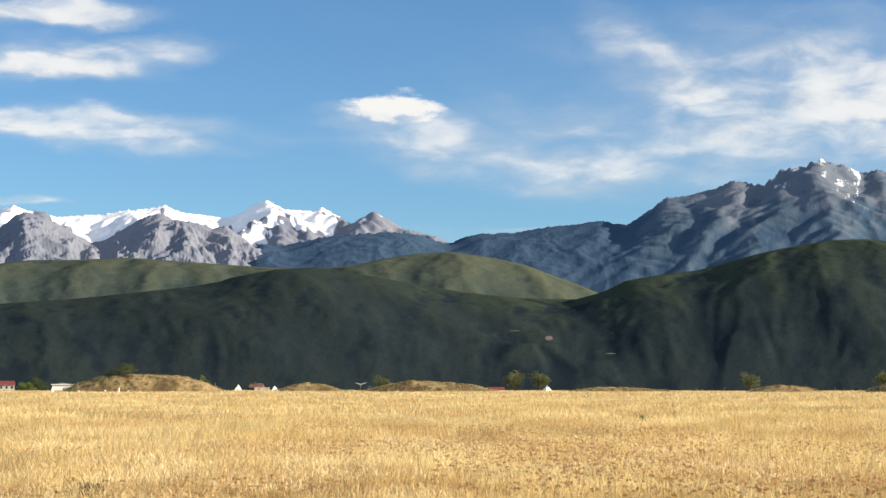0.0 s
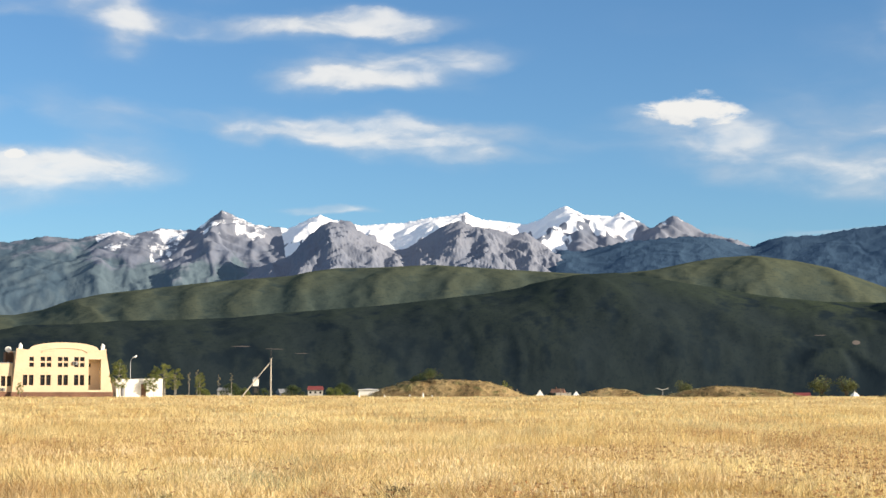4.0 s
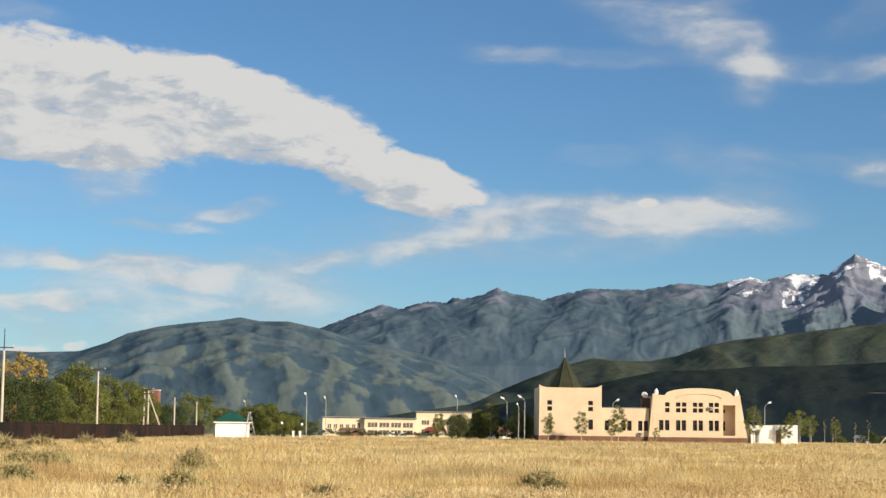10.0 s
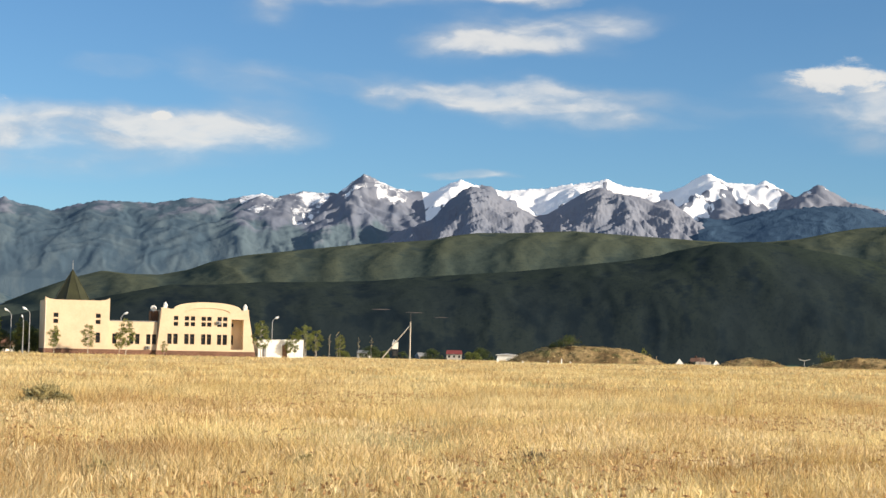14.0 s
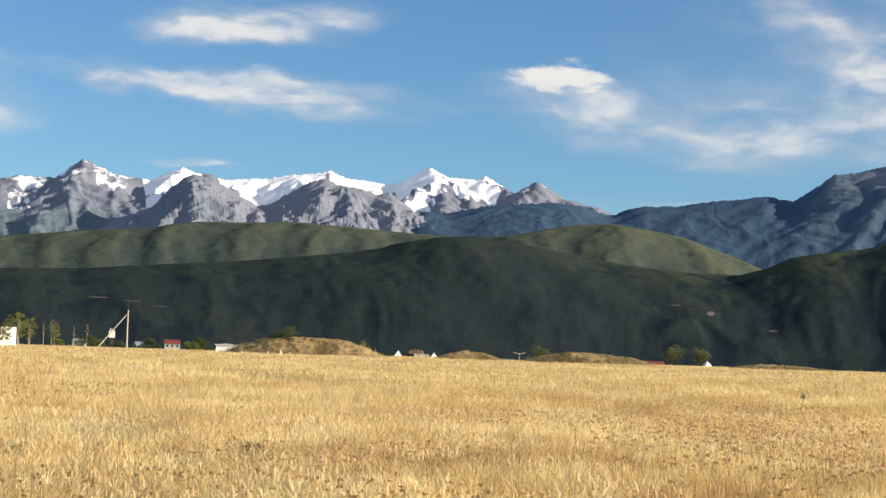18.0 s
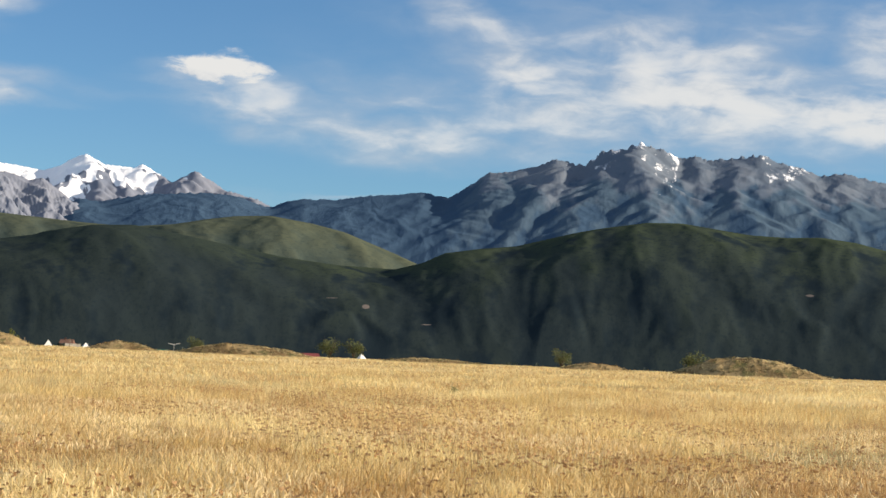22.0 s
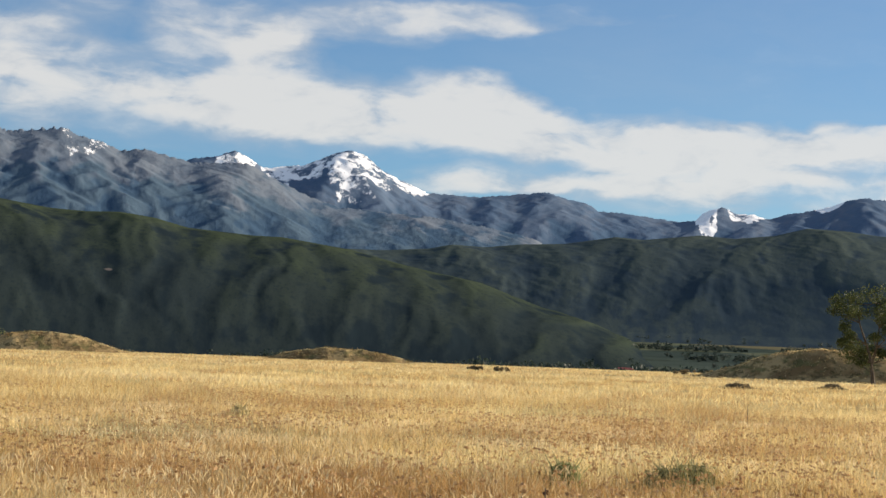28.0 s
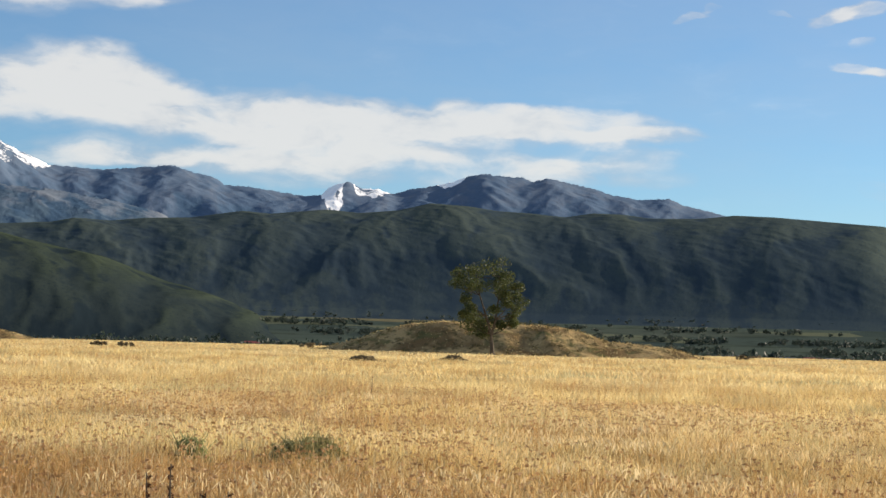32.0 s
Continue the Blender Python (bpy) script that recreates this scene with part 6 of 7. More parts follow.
def make_elm(label, seed):
    """A leaning forked trunk, with limbs out to a ragged crown in two tiers."""
    g = random.Random(seed)
    root = empty("tree", pose(0, 0, 0), label, "tree")
    bm = bmesh.new()
    left = [Vector(v) for v in ((0.15, 0, -0.3), (0.0, 0, 1.6), (-0.15, 0.1, 3.2), (-0.9, 0.2, 5.6), (-1.9, 0.1, 8.6), (-2.4, 0, 11.2))]
    right = [Vector(v) for v in ((-0.1, 0.1, 2.9), (0.5, -0.2, 5.2), (0.8, -0.3, 8.0), (0.9, -0.2, 11.3))]
    tube(bm, left, [0.33, 0.26, 0.22, 0.15, 0.09, 0.03], 8)
    tube(bm, right, [0.2, 0.15, 0.09, 0.03], 7)
    ends, sizes = [], []
    for x, z, size in CROWN:
        tip = Vector((x, g.uniform(-2.2, 2.2), z))
        stem = min((p for p in left[1:] + right if p.z < z - 0.4), key=lambda p: (p - tip).length + abs(p.z - z + 2.0))
        tube(bm, [stem, stem.lerp(tip, 0.5) + Vector((0, 0, -0.25)), tip], [0.09, 0.06, 0.015], 5)
        for _ in range(3):
            ends.append(tuple(tip + Vector((g.gauss(0, 0.45), g.gauss(0, 0.6), g.gauss(0, 0.3))) * size))
            sizes.append(size * g.uniform(0.75, 1.15))
    part("trunk", bm, BARK, root)
    leaf_cloud("crown", ends, sizes, 210, 0.24, leafy("olive_leaves", (0.042, 0.058, 0.018), (0.105, 0.120, 0.040)), root, seed)
    return root


lone = make_elm("single leafy elm tree standing before the large mound", 5)
set_down(lone, -44.42, 236, None, -44.42, 0.93)

park = [make_tree("tree", h, w, 0.12, leaf, BARK, label, 20 + k, 24, 420, 0.21, "trees behind the fence")
        for k, (h, w, leaf, label) in enumerate(((8.8, 6.8, LEAF, "dense green broadleaf tree behind the fence"), (7.6, 7.4, LEAF_DARK, "dark green dense tree behind the fence"),
                                                 (9.4, 6.2, LEAF, "olive green tall tree behind the fence"), (6.6, 6.6, LEAF, "low spreading green tree behind the fence")))]
gold = make_tree("tree", 8.0, 2.6, 0.12, LEAF_GOLD, BARK, "narrow yellowing poplar above the green trees", 31, 24, 50, 0.28, "trees behind the fence")
rows_ = [(46.5, 175, 1.0), (45.3, 190, 0.95), (44.2, 180, 1.05), (43.0, 178, 1.0), (42.2, 200, 1.05), (41.3, 186, 0.92), (40.5, 205, 1.05), (39.9, 225, 0.95), (39.2, 252, 0.95),
         (38.7, 272, 0.9), (38.1, 275, 0.85), (37.6, 285, 0.92), (37.1, 300, 0.9), (36.6, 320, 0.85), (36.2, 342, 0.9), (35.7, 350, 0.75), (35.2, 365, 0.78), (34.6, 372, 0.7),
         (33.6, 340, 0.62), (33.1, 335, 0.72), (32.7, 350, 0.6), (40.9, 260, 1.15), (39.5, 290, 1.1), (38.3, 330, 1.05), (37.3, 370, 1.0), (43.6, 230, 1.2)]
for k, (az, r, s) in enumerate(rows_):
    src = park[(k * 7 // 2) % 4 if k > 3 else k]
    (set_down if k < 4 else copy_down)(src, az, r, None, k * 47, s * (0.78 + 0.36 * ((k * 13) % 7) / 6))
set_down(gold, 40.9, 222, None, 0, 1.3)
for az, r, s in ((40.4, 226, 1.2), (41.35, 228, 1.2), (40.65, 240, 1.3)):
    copy_down(gold, az, r, None, az * 40, s)

young = [make_tree("young_tree", 5.2, 2.5, 0.26, LEAF, PALE_BARK, "slim young tree planted before the cream wall", 41 + k, 26, 120, 0.15, "young trees", 0, 0.05, 0.014) for k in range(2)]
for k, (x, y, s) in enumerate(((6.5, -9.0, 0.93), (12.7, -9.0, 1.12), (11.6, -9.4, 0.72), (0.9, -9.0, 0.85), (19.2, -9.0, 0.46), (35.05, -13.0, 1.15), (43.3, -1.6, 0.75), (42.2, -1.4, 0.62), (46.6, 5.0, 1.1), (45.4, 7.0, 1.0), (49.0, 6.0, 0.95), (53.0, 4.0, 0.8))):
    m = museum.matrix_basis @ pose(x, y, 0, 0, 0, k * 50) @ Matrix.Scale(s, 4)
    if k < 2:
        young[k].matrix_basis = m
    else:
        copy_thing(young[k % 2], Matrix.Identity(4)).matrix_basis = m
# darker trees between the gatehouse, the long building and the cream one: bearing, distance, height, kind
for k, (az, r, high, kind) in enumerate(((33.89, 332, 5.1, 0), (33.62, 326, 5.3, 3), (33.41, 330, 5.8, 1), (33.12, 324, 5.2, 3), (32.89, 336, 3.6, 1), (32.57, 330, 3.8, 3), (32.41, 338, 4.5, 1), (32.17, 332, 3.5, 3),
                                         (31.85, 336, 2.8, 1), (27.69, 420, 4.6, 2), (27.26, 322, 3.8, 1), (27.05, 318, 4.5, 1), (26.79, 324, 3.5, 3), (26.39, 322, 5.0, 0), (26.21, 326, 4.5, 1), (25.81, 330, 4.0, 1),
                                         (24.99, 324, 4.6, 1), (24.72, 330, 4.1, 3), (25.3, 335, 3.9, 1), (34.3, 340, 4.6, 1), (34.6, 345, 5.2, 0))):
    copy_down(park[kind], az, r, None, k * 70, high / (8.8, 7.6, 9.4, 6.6)[kind])
for k, (az, r, s) in enumerate(((26.01, 318, 1.2), (25.16, 318, 1.1), (27.69, 318, 0.85), (31.6, 420, 0.7))):
    copy_down(young[k % 2], az, r, None, k * 70, s)
for k, (az, r, sc) in enumerate(((14.1, 600, 0.95), (13.75, 610, 0.9), (12.15, 620, 0.95), (10.85, 600, 0.9), (10.55, 610, 1.0), (9.35, 640, 0.85), (13.1, 640, 0.85), (15.0, 620, 0.9))):
    copy_down(park[1 + 2 * (k % 2)], az, r, None, k * 77, sc)
for k, (az, r, sc) in enumerate(((5.32, 392, 0.62), (5.15, 396, 0.4))):
    copy_down(young[1], az, r, None, k * 77, sc)
stick = make_tree("bare_sapling", 5.0, 0.9, 0.5, LEAF_GREY, PALE_BARK, "thin nearly bare sapling with a pale stem", 47, 8, 8, 0.16, "bare saplings", 0.02, 0.2, 0.011)
for k, az in enumerate((15.9, 15.45, 15.2, 14.5, 14.1, 16.2)):
    (set_down if k == 0 else copy_down)(stick, az, 322 + 3 * k, None, 77 * k, 0.8 + 0.09 * (k % 3))

shrub = make_bush("bush", 3.6, 3.4, LEAF_BUSH, "rounded olive green bush beside the mound", 61, 16, 70, 0.22, 12, "bushes by the mounds")
set_down(shrub, -5.5, 352, None, 0, 1.2)
for az, r, s, z in ((-4.72, 352, 1.25, None), (-12.2, 350, 1.15, None), (-16.45, 348, 1.35, None), (-0.42, 352, 0.95, None)):
    copy_down(shrub, az, r, z, az * 33, s)
wind = make_bush("bush", 5.6, 2.6, LEAF_DARK, "windswept dark bush on top of the mound", 63, 16, 80, 0.22, 12)
set_down(wind, 7.72, 340, 2.65)
copy_down(wind, 8.15, 341, 2.5, 50, 0.55)

# ---- bushes in the field ----
LEAF_OLIVE = leafy("olive_weed_leaves", (0.21, 0.20, 0.085), (0.42, 0.38, 0.18))
LEAF_FRESH = leafy("fresh_green_leaves", (0.17, 0.19, 0.065), (0.34, 0.35, 0.15))


def make_weeds(wide, high, leaf, label, seed, blade):
    """A loose tuft of upright stems with a few small leaves."""
    g = np.random.default_rng(seed)
    root = empty("bush", pose(0, 0, 0), label, "bush")
    n = int(110 * max(1.0, wide))
    d = g.normal(size=(n, 2)) * wide * 0.26
    at = np.stack([d[:, 0], d[:, 1], np.zeros(n)], -1)
    dome = np.exp(-(d**2).sum(1) / (wide * 0.42) ** 2)
    stems = blade_field("tuft", at, blade, high, g, leaf, lean=0.5, growth=0.35 + 0.85 * dome)
    stems.parent = root
    stems["kind"] = "stuff"
    k = g.integers(0, n, 420)
    spots = at[k] + np.stack([g.normal(size=420) * 0.1 * wide, g.normal(size=420) * 0.1 * wide, high * (0.05 + 0.8 * g.random(420)) * dome[k]], -1)
    leaf_cloud("foliage", spots, g.uniform(0.05, 0.11, 420) * min(wide, 1.2), 15, blade * 2.6, leaf, root, seed, 0.9)
    return root


for az, r, wide, high, leaf, label, seed in ((
        (24.45, 48, 1.3, 0.75, LEAF_GREY, "grey-green wormwood bush in dry grass", 71), (39.85, 68, 1.9, 0.8, LEAF_GREY, "grey-green wormwood bush in dry grass", 72),
        (35.45, 62, 1.4, 1.0, LEAF_GREY, "tall grey-green weeds in dry grass", 73), (35.85, 44, 1.2, 0.8, LEAF_GREY, "grey-green wormwood bush in dry grass", 74),
        (8.85, 23.5, 0.55, 0.42, BRUSH, "small dark dry bush in the straw", 75), (-34.85, 22.3, 0.50, 0.48, LEAF_FRESH, "small fresh green bush in the straw", 76),
        (-38.3, 22.3, 0.8, 0.5, LEAF_OLIVE, "loose yellow-green weeds in the straw", 77), (-38.5, 290, 5.0, 0.9, BRUSH, "low dark thicket at the field edge", 78),
        (-40.25, 137, 2.2, 0.5, BRUSH, "low dark dry bush in the field", 79), (-52.6, 280, 4.6, 0.8, BRUSH, "low dark thicket at the field edge", 80),
        ) + (
        (-24.35, 41, 0.5, 0.45, LEAF_GREY, "small grey-green bush in the straw", 81), 
        (-31.9, 230, 2.6, 0.6, BRUSH, "low dark dry bush in the field", 83), (-32.7, 225, 2.6, 0.55, BRUSH, "low dark dry bush in the field", 84),
         (-39.0, 22.6, 0.7, 0.5, LEAF_OLIVE, "loose yellow-green weeds in the straw", 86),
        (23.9, 47, 0.8, 0.55, LEAF_GREY, "grey-green wormwood bush in dry grass", 87), (40.9, 70, 1.4, 0.7, LEAF_GREY, "grey-green wormwood bush in dry grass", 88),
        (16.2, 23, 0.3, 0.35, LEAF_GREY, "small grey-green bush in the straw", 89), (-43.2, 150, 1.9, 0.5, BRUSH, "low dark dry bush in the field", 90),
        (22.6, 21, 0.32, 0.38, LEAF_GREY, "small grey-green bush in the straw", 91),
        (41.4, 104, 2.4, 0.9, LEAF_GREY, "pale weeds along the foot of the fence", 93), (40.3, 125, 2.2, 0.8, LEAF_GREY, "pale weeds along the foot of the fence", 94),
        (38.9, 150, 1.8, 0.9, LEAF_GREY, "pale weeds along the foot of the fence", 95), (37.6, 158, 1.6, 1.0, LEAF_GREY, "tall pale weeds before the fence", 96),
        (41.0, 52, 1.1, 0.7, LEAF_OLIVE, "yellow-green weeds in dry grass", 97), (37.6, 47, 0.8, 0.5, LEAF_OLIVE, "yellow-green weeds in dry grass", 98),
        (31.4, 40, 0.8, 0.5, LEAF_GREY, "grey-green wormwood bush in dry grass", 99), (28.6, 35, 0.7, 0.45, LEAF_GREY, "grey-green wormwood bush in dry grass", 100), (-8.8, 70, 0.3, 0.42, LEAF_OLIVE, "small yellowish weeds in dry grass", 92))):
    if r < 160:
        set_down(make_weeds(wide, high, leaf, label, seed, 0.014 if r < 30 else 0.026 if r < 100 else 0.05), az, r)
    else:
        set_down(make_bush("bush", wide, high, leaf, label, seed, 16, 50, 0.2, 10), az, r)

# dark seed stalks close by
dock = empty("dock_stalk", Matrix.Identity(4), "dark brown seed stalk of dry dock weed", "plant", "seed stalks")
bm = bmesh.new()
tube(bm, [(0, 0, -0.05), (0.01, 0, 0.4), (0.0, 0.02, 0.82)], [0.012, 0.01, 0.004], 5)
part("stem", bm, BARK, dock)
leaf_cloud("seeds", [(0.005, 0, 0.3 + 0.055 * k) for k in range(10)], [0.02] * 10, 24, 0.018, leafy("brown_seeds", (0.05, 0.022, 0.012), (0.11, 0.05, 0.025)), dock, 5, 1.0)
for k, (az, r, s) in enumerate(((-33.55, 11.0, 0.98), (-33.95, 11.2, 0.75), (-34.3, 11.0, 1.05), (-34.75, 10.9, 0.72), (-35.3, 10.9, 0.85), (-34.1, 10.8, 0.65), (-36.15, 11.0, 0.85), (-33.35, 10.8, 0.7), (-40.6, 47, 0.9), (-27.0, 12.5, 0.6))):
    (set_down if k == 0 else copy_down)(dock, az, r, None, k * 61, s)


# ---- the grass ----
def scatter(g, n, r0, r1, az0=-59.0, az1=44.0):
    r = np.sqrt(g.uniform(r0 * r0, r1 * r1, n))
    a = np.radians(g.uniform(az0, az1, n))
    x, y = -np.sin(a) * r, np.cos(a) * r
    return np.stack([x, y, ground_height(x, y)], -1)


g = np.random.default_rng(9)
for name, n, r0, r1, wide, high, bent, lean in (("grass_near", 260000, 11, 30, 0.009, 0.32, True, 0.6), ("grass_middle", 300000, 30, 70, 0.020, 0.36, False, 0.7),
                                                ("grass_far", 190000, 70, 165, 0.05, 0.28, False, 0.8), ("grass_distant", 110000, 165, 372, 0.12, 0.24, False, 0.8)):
    at = scatter(g, n, r0, r1)
    fine_ = 1.8 if r0 < 60 else 0.4
    growth = np.clip(-0.1 + 1.3 * fbm(at[:, 0] * 0.35, at[:, 1] * 0.35, 4, 77) + 0.9 * fbm(at[:, 0] * 0.09, at[:, 1] * 0.09, 3, 76), 0.3, 1.8)
    growth = growth * np.clip(0.35 + 1.3 * fbm(at[:, 0] * 1.1, at[:, 1] * 1.1, 2, 75), 0.4, 1.7)
    keep = fbm(at[:, 0] * fine_, at[:, 1] * fine_, 2, 78) > 0.38
    ob = blade_field(name, at[keep], wide, high, g, (BLADES if r0 < 30 else MID_BLADES) if r0 < 60 else FAR_BLADES, bent=bent, growth=growth[keep], lean=lean)
    tagged(ob, "dense dry straw coloured grass with feathery blades", "grass", kind="stuff")
at = scatter(g, 90000, 1.2, 10.8, -180.0, 180.0)
under = blade_field("grass_underfoot", at, 0.008, 0.2, g, BLADES, lean=0.7)
tagged(under, "short dry straw coloured grass underfoot", "grass", kind="stuff")
# pale feathery heads on the tips
at = scatter(g, 150000, 11, 45)
at = at[0.6 * fbm(at[:, 0] * 0.55, at[:, 1] * 0.55, 3, 79) + 0.4 * fbm(at[:, 0] * 0.15, at[:, 1] * 0.15, 2, 80) > 0.51]
at[:, 2] += 0.20 + 0.12 * g.random(len(at))
plumes = blade_field("grass_plumes", at, 0.014, 0.10, g, material("pale_plumes", lambda t, p: (t.mix(t.step(t.noise(p, 0.4, 3), 0.35, 0.65), (0.66, 0.48, 0.23), (0.86, 0.72, 0.44)), None), 0.9, 0.4), lean=0.9)
tagged(plumes, "pale feathery grass heads above the straw", "grass", kind="stuff")
# brown seed heads on thin stems
at = scatter(g, 26000, 13, 55)
at = at[fbm(at[:, 0] * 0.12, at[:, 1] * 0.12, 3, 91) > 0.50 + 0.012 * np.clip(4 - at[:, 0], 0, 9)]
stems = blade_field("seed_stems", at, 0.007, 0.5, g, BLADES, lean=0.1)
tagged(stems, "thin dry stems standing above the grass", "grass", kind="stuff")
heads = leaf_cloud("seed_heads", at + np.array([0, 0, 0.36]) + g.normal(size=at.shape) * [0.02, 0.02, 0.06], g.uniform(0.02, 0.06, len(at)), 5, 0.042, leafy("rust_seed_heads", (0.34, 0.195, 0.085), (0.60, 0.40, 0.20)), None, 12, 0.4)
tagged(heads, "rust brown flat seed heads above the grass", "grass", kind="stuff")
# darker flat umbels, in loose companies
at = scatter(g, 15000, 12, 42)
at = at[0.65 * fbm(at[:, 0] * 0.22, at[:, 1] * 0.22, 3, 92) + 0.35 * fbm(at[:, 0] * 0.9, at[:, 1] * 0.9, 2, 93) > 0.535 + 0.012 * np.clip(3 - at[:, 0], 0, 9)]
tall = g.uniform(0.26, 0.44, len(at))
stalks = blade_field("umbel_stems", at, 0.008, 0.40, g, BLADES, lean=0.1)
tagged(stalks, "stiff dry brown stems of umbels in the straw", "grass", kind="stuff")
umbels = leaf_cloud("umbels", at + np.stack([0 * tall, 0 * tall, tall], -1), g.uniform(0.03, 0.075, len(at)), 9, 0.030, leafy("dark_dry_umbels", (0.27, 0.155, 0.072), (0.46, 0.30, 0.155)), None, 13, 0.22)
tagged(umbels, "dark brown flat dry umbels above the straw", "grass", kind="stuff")

# ---- trees and hedges far out on the valley floor ----
cs, ss = [], []
gg = random.Random(4)
for _ in range(5200):
    az = gg.uniform(-58, -24)
    r = gg.choice([620, 760, 900, 1050, 1200, 1400, 1600, 1800]) + gg.gauss(0, 25)
    if fbm(np.array([az * 0.35]), np.array([r * 0.004]), 2, 3)[0] < 0.45:
        continue
    p = bearing(az, r)
    h = gg.uniform(2.5, 6.0)
    z = float(ground_height(np.array(p.x), np.array(p.y)))
    for _ in range(4):
        cs.append((p.x + gg.gauss(0, h * 0.3), p.y + gg.gauss(0, h * 0.3), z + h * gg.uniform(0.25, 0.75)))
        ss.append(h * 0.4)
for _ in range(160):
    az = gg.uniform(-24, 17)
    r = gg.uniform(600, 900)
    p = bearing(az, r)
    h = gg.uniform(3.0, 6.0)
    for _ in range(4):
        cs.append((p.x + gg.gauss(0, h * 0.35), p.y + gg.gauss(0, h * 0.3), -6 + h * gg.uniform(0.3, 0.8)))
        ss.append(h * 0.4)
# leaf colours drawn towards the fields' tone to imitate haze
woods = leaf_cloud("far_woods", cs, ss, 14, 1.4, leafy("distant_leaves", (0.026, 0.040, 0.034), (0.052, 0.070, 0.052)), None, 8, 0.9)
tagged(woods, "distant dark green trees and hedges across the valley", "trees", kind="stuff")
for k, (az, r) in enumerate(((-53.6, 900), (-54.4, 930), (-55.1, 900), (-47.9, 1000), (-36.5, 1000), (-52.2, 960))):
    p = bearing(az, r)
    z = float(ground_height(np.array(p.x), np.array(p.y)))
    face_eye(make_house("house", 9.0, 7.0, 3.2, 2.2, WHITE, (SLATE, RED_ROOF, SLATE)[k % 3], ("small pale farmhouse on the valley floor with a grey roof", "small pale farmhouse on the valley floor with a red roof")[k % 3 == 1], False, 2), az, r, z, 15 * (k % 3))

# ---- hedges and a mast by the pale buildings ----
def make_hedge(az0, az1, r, high, leaf, label, seed):
    g = random.Random(seed)
    mid = (az0 + az1) / 2
    half = math.tan(radians(abs(az0 - az1) / 2)) * r
    root = empty("hedge", pose(0, 0, 0), label, "hedge", "hedges")
    cs, ss, bm = [], [], bmesh.new()
    x = -half
    while x < half:
        tall = high * g.uniform(0.65, 1.1)
        tube(bm, [(x, 0, -0.1), (x + 0.1, 0, tall * 0.5), (x + 0.2, 0, tall * 0.8)], [0.05, 0.04, 0.02], 4)
        for _ in range(3):
            cs.append((x + g.gauss(0, 0.4), g.gauss(0, 0.4), tall * g.uniform(0.3, 0.8)))
            ss.append(high * g.uniform(0.3, 0.5))
        x += g.uniform(0.8, 1.6)
    part("stems", bm, BARK, root)["kind"] = "stuff"
    leaf_cloud("foliage", cs, ss, 30, 0.3, leaf, root, seed)
    p = bearing(mid, r)
    root.matrix_basis = pose(p.x, p.y, float(ground_height(np.array(p.x), np.array(p.y))), 0, 0, mid)


for k, (az0, az1, r, high, leaf) in enumerate(((31.9, 30.6, 372, 1.7, LEAF_DARK), (30.6, 29.4, 374, 1.3, LEAF_DARK), (29.3, 28.2, 370, 1.2, LEAF_DARK), (33.6, 32.2, 318, 1.2, LEAF_DARK), (27.9, 26.6, 372, 1.4, LEAF_DARK), (26.7, 25.3, 335, 1.2, LEAF_DARK))):
    make_hedge(az0, az1, r, high, leaf, "clipped dark green hedge before the pale buildings", 300 + k)

for az, r, wide, label in ((30.84, 384, 2.4, "low shed with a brown red sheet roof behind the hedge"), (30.46, 386, 2.6, "low shed with a brown red sheet roof before the windows")):
    face_eye(make_house("shed", wide, 3.0, 1.0, 0.75, PLINTH, PLINTH, label, False, 0), az, r, 0.0, 4)
face_eye(make_house("house", 3.4, 3.0, 1.15, 1.5, WHITE, PLINTH, "small white house with a steep dark brown roof", False, 1), 25.8, 352, 0.0, 40)
pavilion = face_eye(empty("pavilion", pose(0, 0, 0), "open timber pavilion with a shallow red roof", "pavilion"), 28.2, 376, 0.0)
part("roof", prism(bmesh.new(), [(-0.2, 1.35), (5.2, 1.35), (3.6, 2.15), (1.2, 2.15)], -0.3, 3.0), RED_ROOF, pavilion)
for x in (0.1, 1.7, 3.3, 4.9):
    for y in (0.0, 2.6):
        part("post", boxes((x - 0.06, x + 0.06, y - 0.06, y + 0.06, -0.2, 1.346)), WOOD, pavilion)
for k in range(3):
    part("rail", boxes((0.17 + 1.6 * k, 1.63 + 1.6 * k, -0.03, 0.03, 0.55, 0.65)), WOOD, pavilion)

mast = set_down(empty("lattice_mast", pose(0, 0, 0), "small pale steel lattice tripod beside the gatehouse", "mast"), 33.78, 276)
feet = [(1.1 * math.cos(k * math.tau / 3 + 0.5), 1.1 * math.sin(k * math.tau / 3 + 0.5)) for k in range(3)]
for k, (x, y) in enumerate(feet):
    leg = part("leg", tubed([(x, y, -0.1), (x * 0.12, y * 0.12, 3.9)], [0.05, 0.04], 5), STEEL, mast)
    x2, y2 = feet[(k + 1) % 3]
    for j in range(5):
        f, f2 = 1 - 0.88 * (j + 0.3) / 5, 1 - 0.88 * (j + 1.1) / 5
        part("lattice_bar", tubed([(x * f, y * f, 3.9 * (j + 0.3) / 5), (x2 * f2, y2 * f2, 3.9 * (j + 1.1) / 5)], [0.025, 0.025], 4), STEEL, leg)
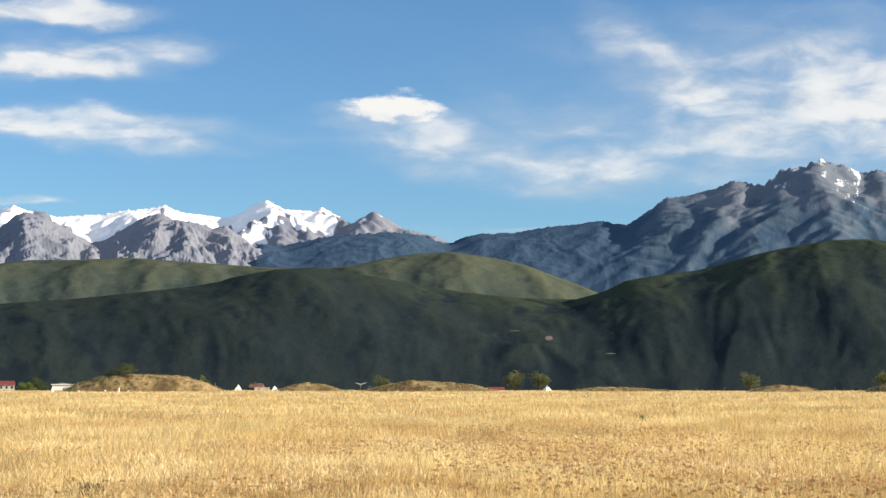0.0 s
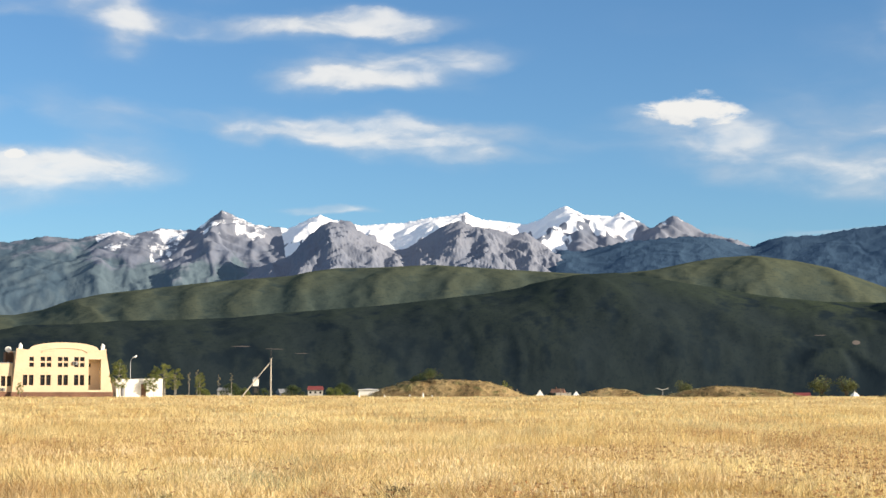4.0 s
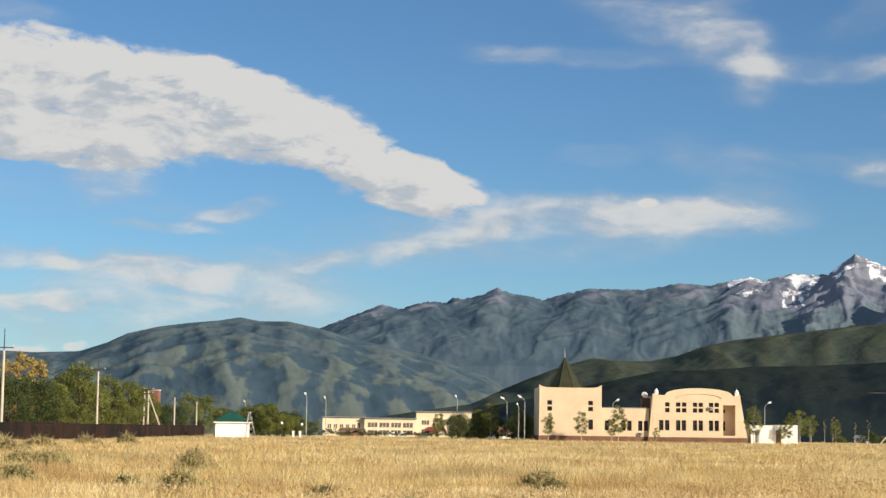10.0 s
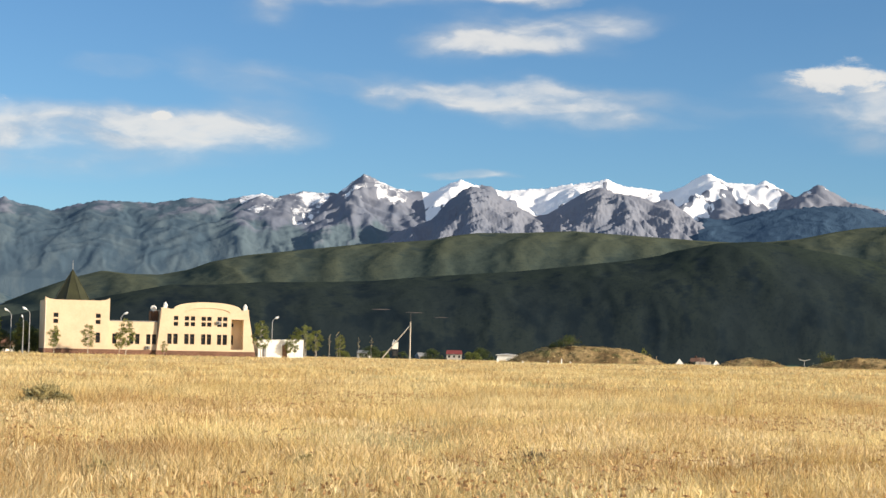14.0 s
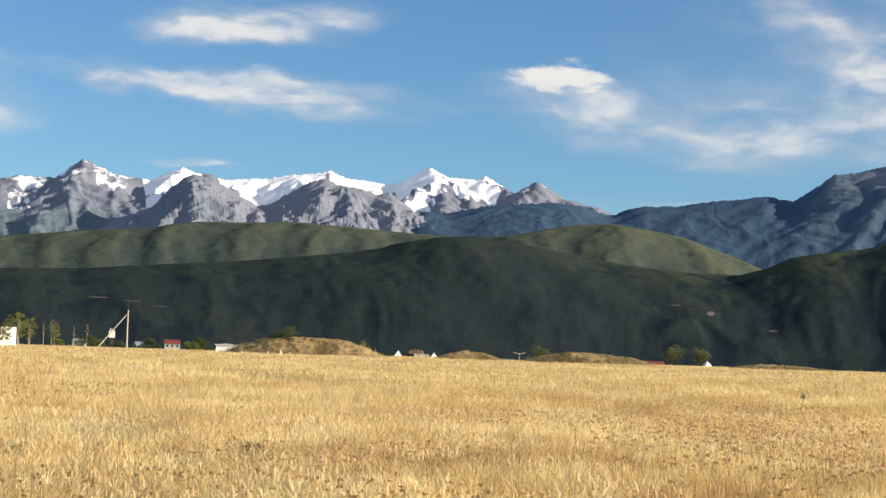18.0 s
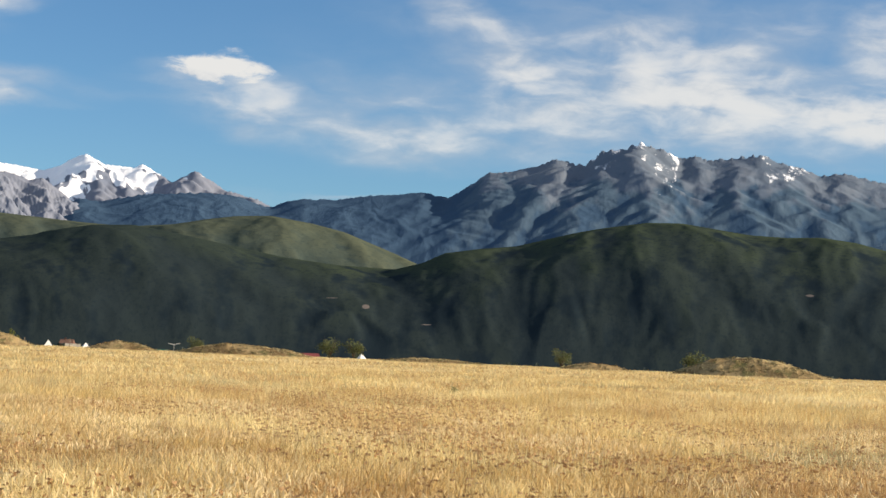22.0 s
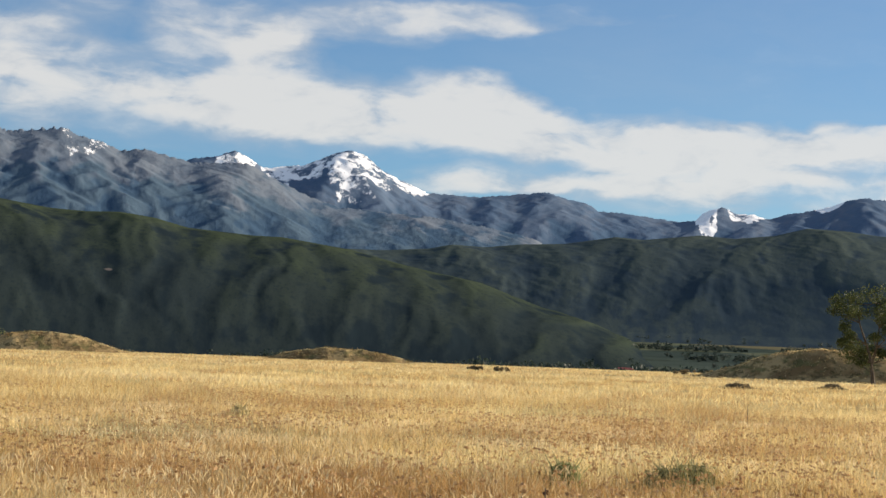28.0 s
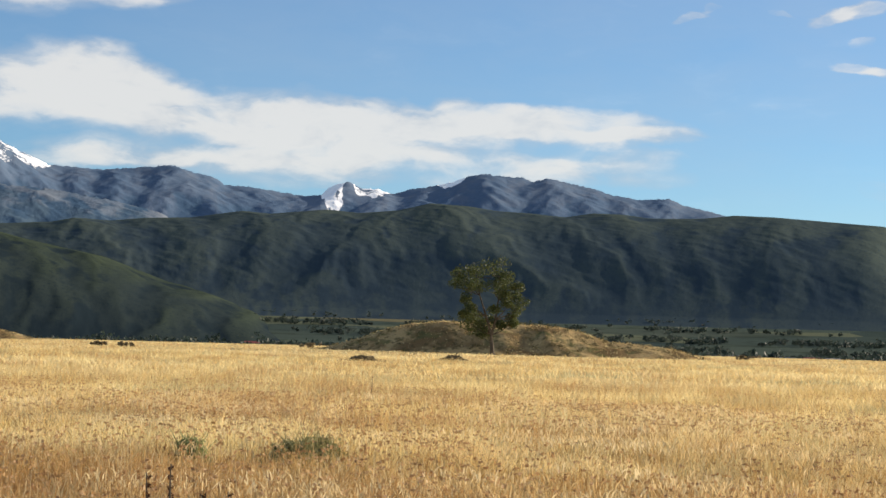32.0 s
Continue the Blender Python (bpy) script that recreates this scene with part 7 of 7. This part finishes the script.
part("cap", boxes((-0.25, 0.25, -0.25, 0.25, 3.85, 4.0), bevel=0.03), STEEL, mast)

# ---- a brick tower top over the trees ----
tower = empty("brick_tower", pose(0, 0, 0), "square red brick tower rising behind the green trees", "tower")
part("shaft", boxes((-0.8, 0.8, -0.8, 0.8, -0.3, 9.0)), mottled("red_brick", (0.19, 0.085, 0.065), (0.27, 0.13, 0.10), 1.5, 9.0, 0.4, 0.02), tower)
part("cornice", boxes((-0.92, 0.92, -0.92, 0.92, 9.004, 9.25), bevel=0.04), CONCRETE, tower)
set_down(tower, 36.75, 380, None, 20)

# ---- small things on the far edge of the field ----
shade = set_down(empty("sun_canopy", pose(0, 0, 0), "small white wing-shaped canopy on a thin post", "canopy"), 0.26, 430, None, 0.26, 0.9)
part("post", tubed([(0, 0, -0.3), (0, 0, 1.9)], [0.06, 0.05], 6), STEEL, shade)
part("wing", prism(bmesh.new(), [(0, 1.75), (-1.6, 2.25), (-1.6, 2.33), (0, 1.9)], -0.9, 0.9), WHITE, shade)
part("wing", prism(bmesh.new(), [(0.004, 1.75), (0.004, 1.9), (1.6, 2.33), (1.6, 2.25)], -0.9, 0.9), WHITE, shade)
low = set_down(empty("low_wall", pose(0, 0, 0), "low pale wall beside the white tents", "wall"), 3.42, 440, None, 3.4)
for k in range(4):
    part("panel", boxes((-1.9 + 0.95 * k, -1.9 + 0.95 * k + 0.92, -0.1, 0.1, -0.4, 0.95 - 0.04 * (k % 2)), bevel=0.02), CONCRETE, low)
part("coping", boxes((-1.95, 1.9, -0.14, 0.14, 0.96, 1.04), bevel=0.015), CONCRETE, low)
for k, (az, r, h) in enumerate(((4.92, 385, 1.5), (3.52, 430, 1.9), (1.62, 385, 1.1))):
    post_ = set_down(empty("post", pose(0, 0, 0), "thin pale wooden post at the field edge", "post", "posts at the field edge"), az, r)
    part("shaft", tubed([(0, 0, -0.3), (0.02, 0, h)], [0.09, 0.07], 6), WOOD, post_)
    part("cap", tubed([(0.02, 0, h), (0.02, 0, h + 0.06)], [0.1, 0.05], 6), WOOD, post_)
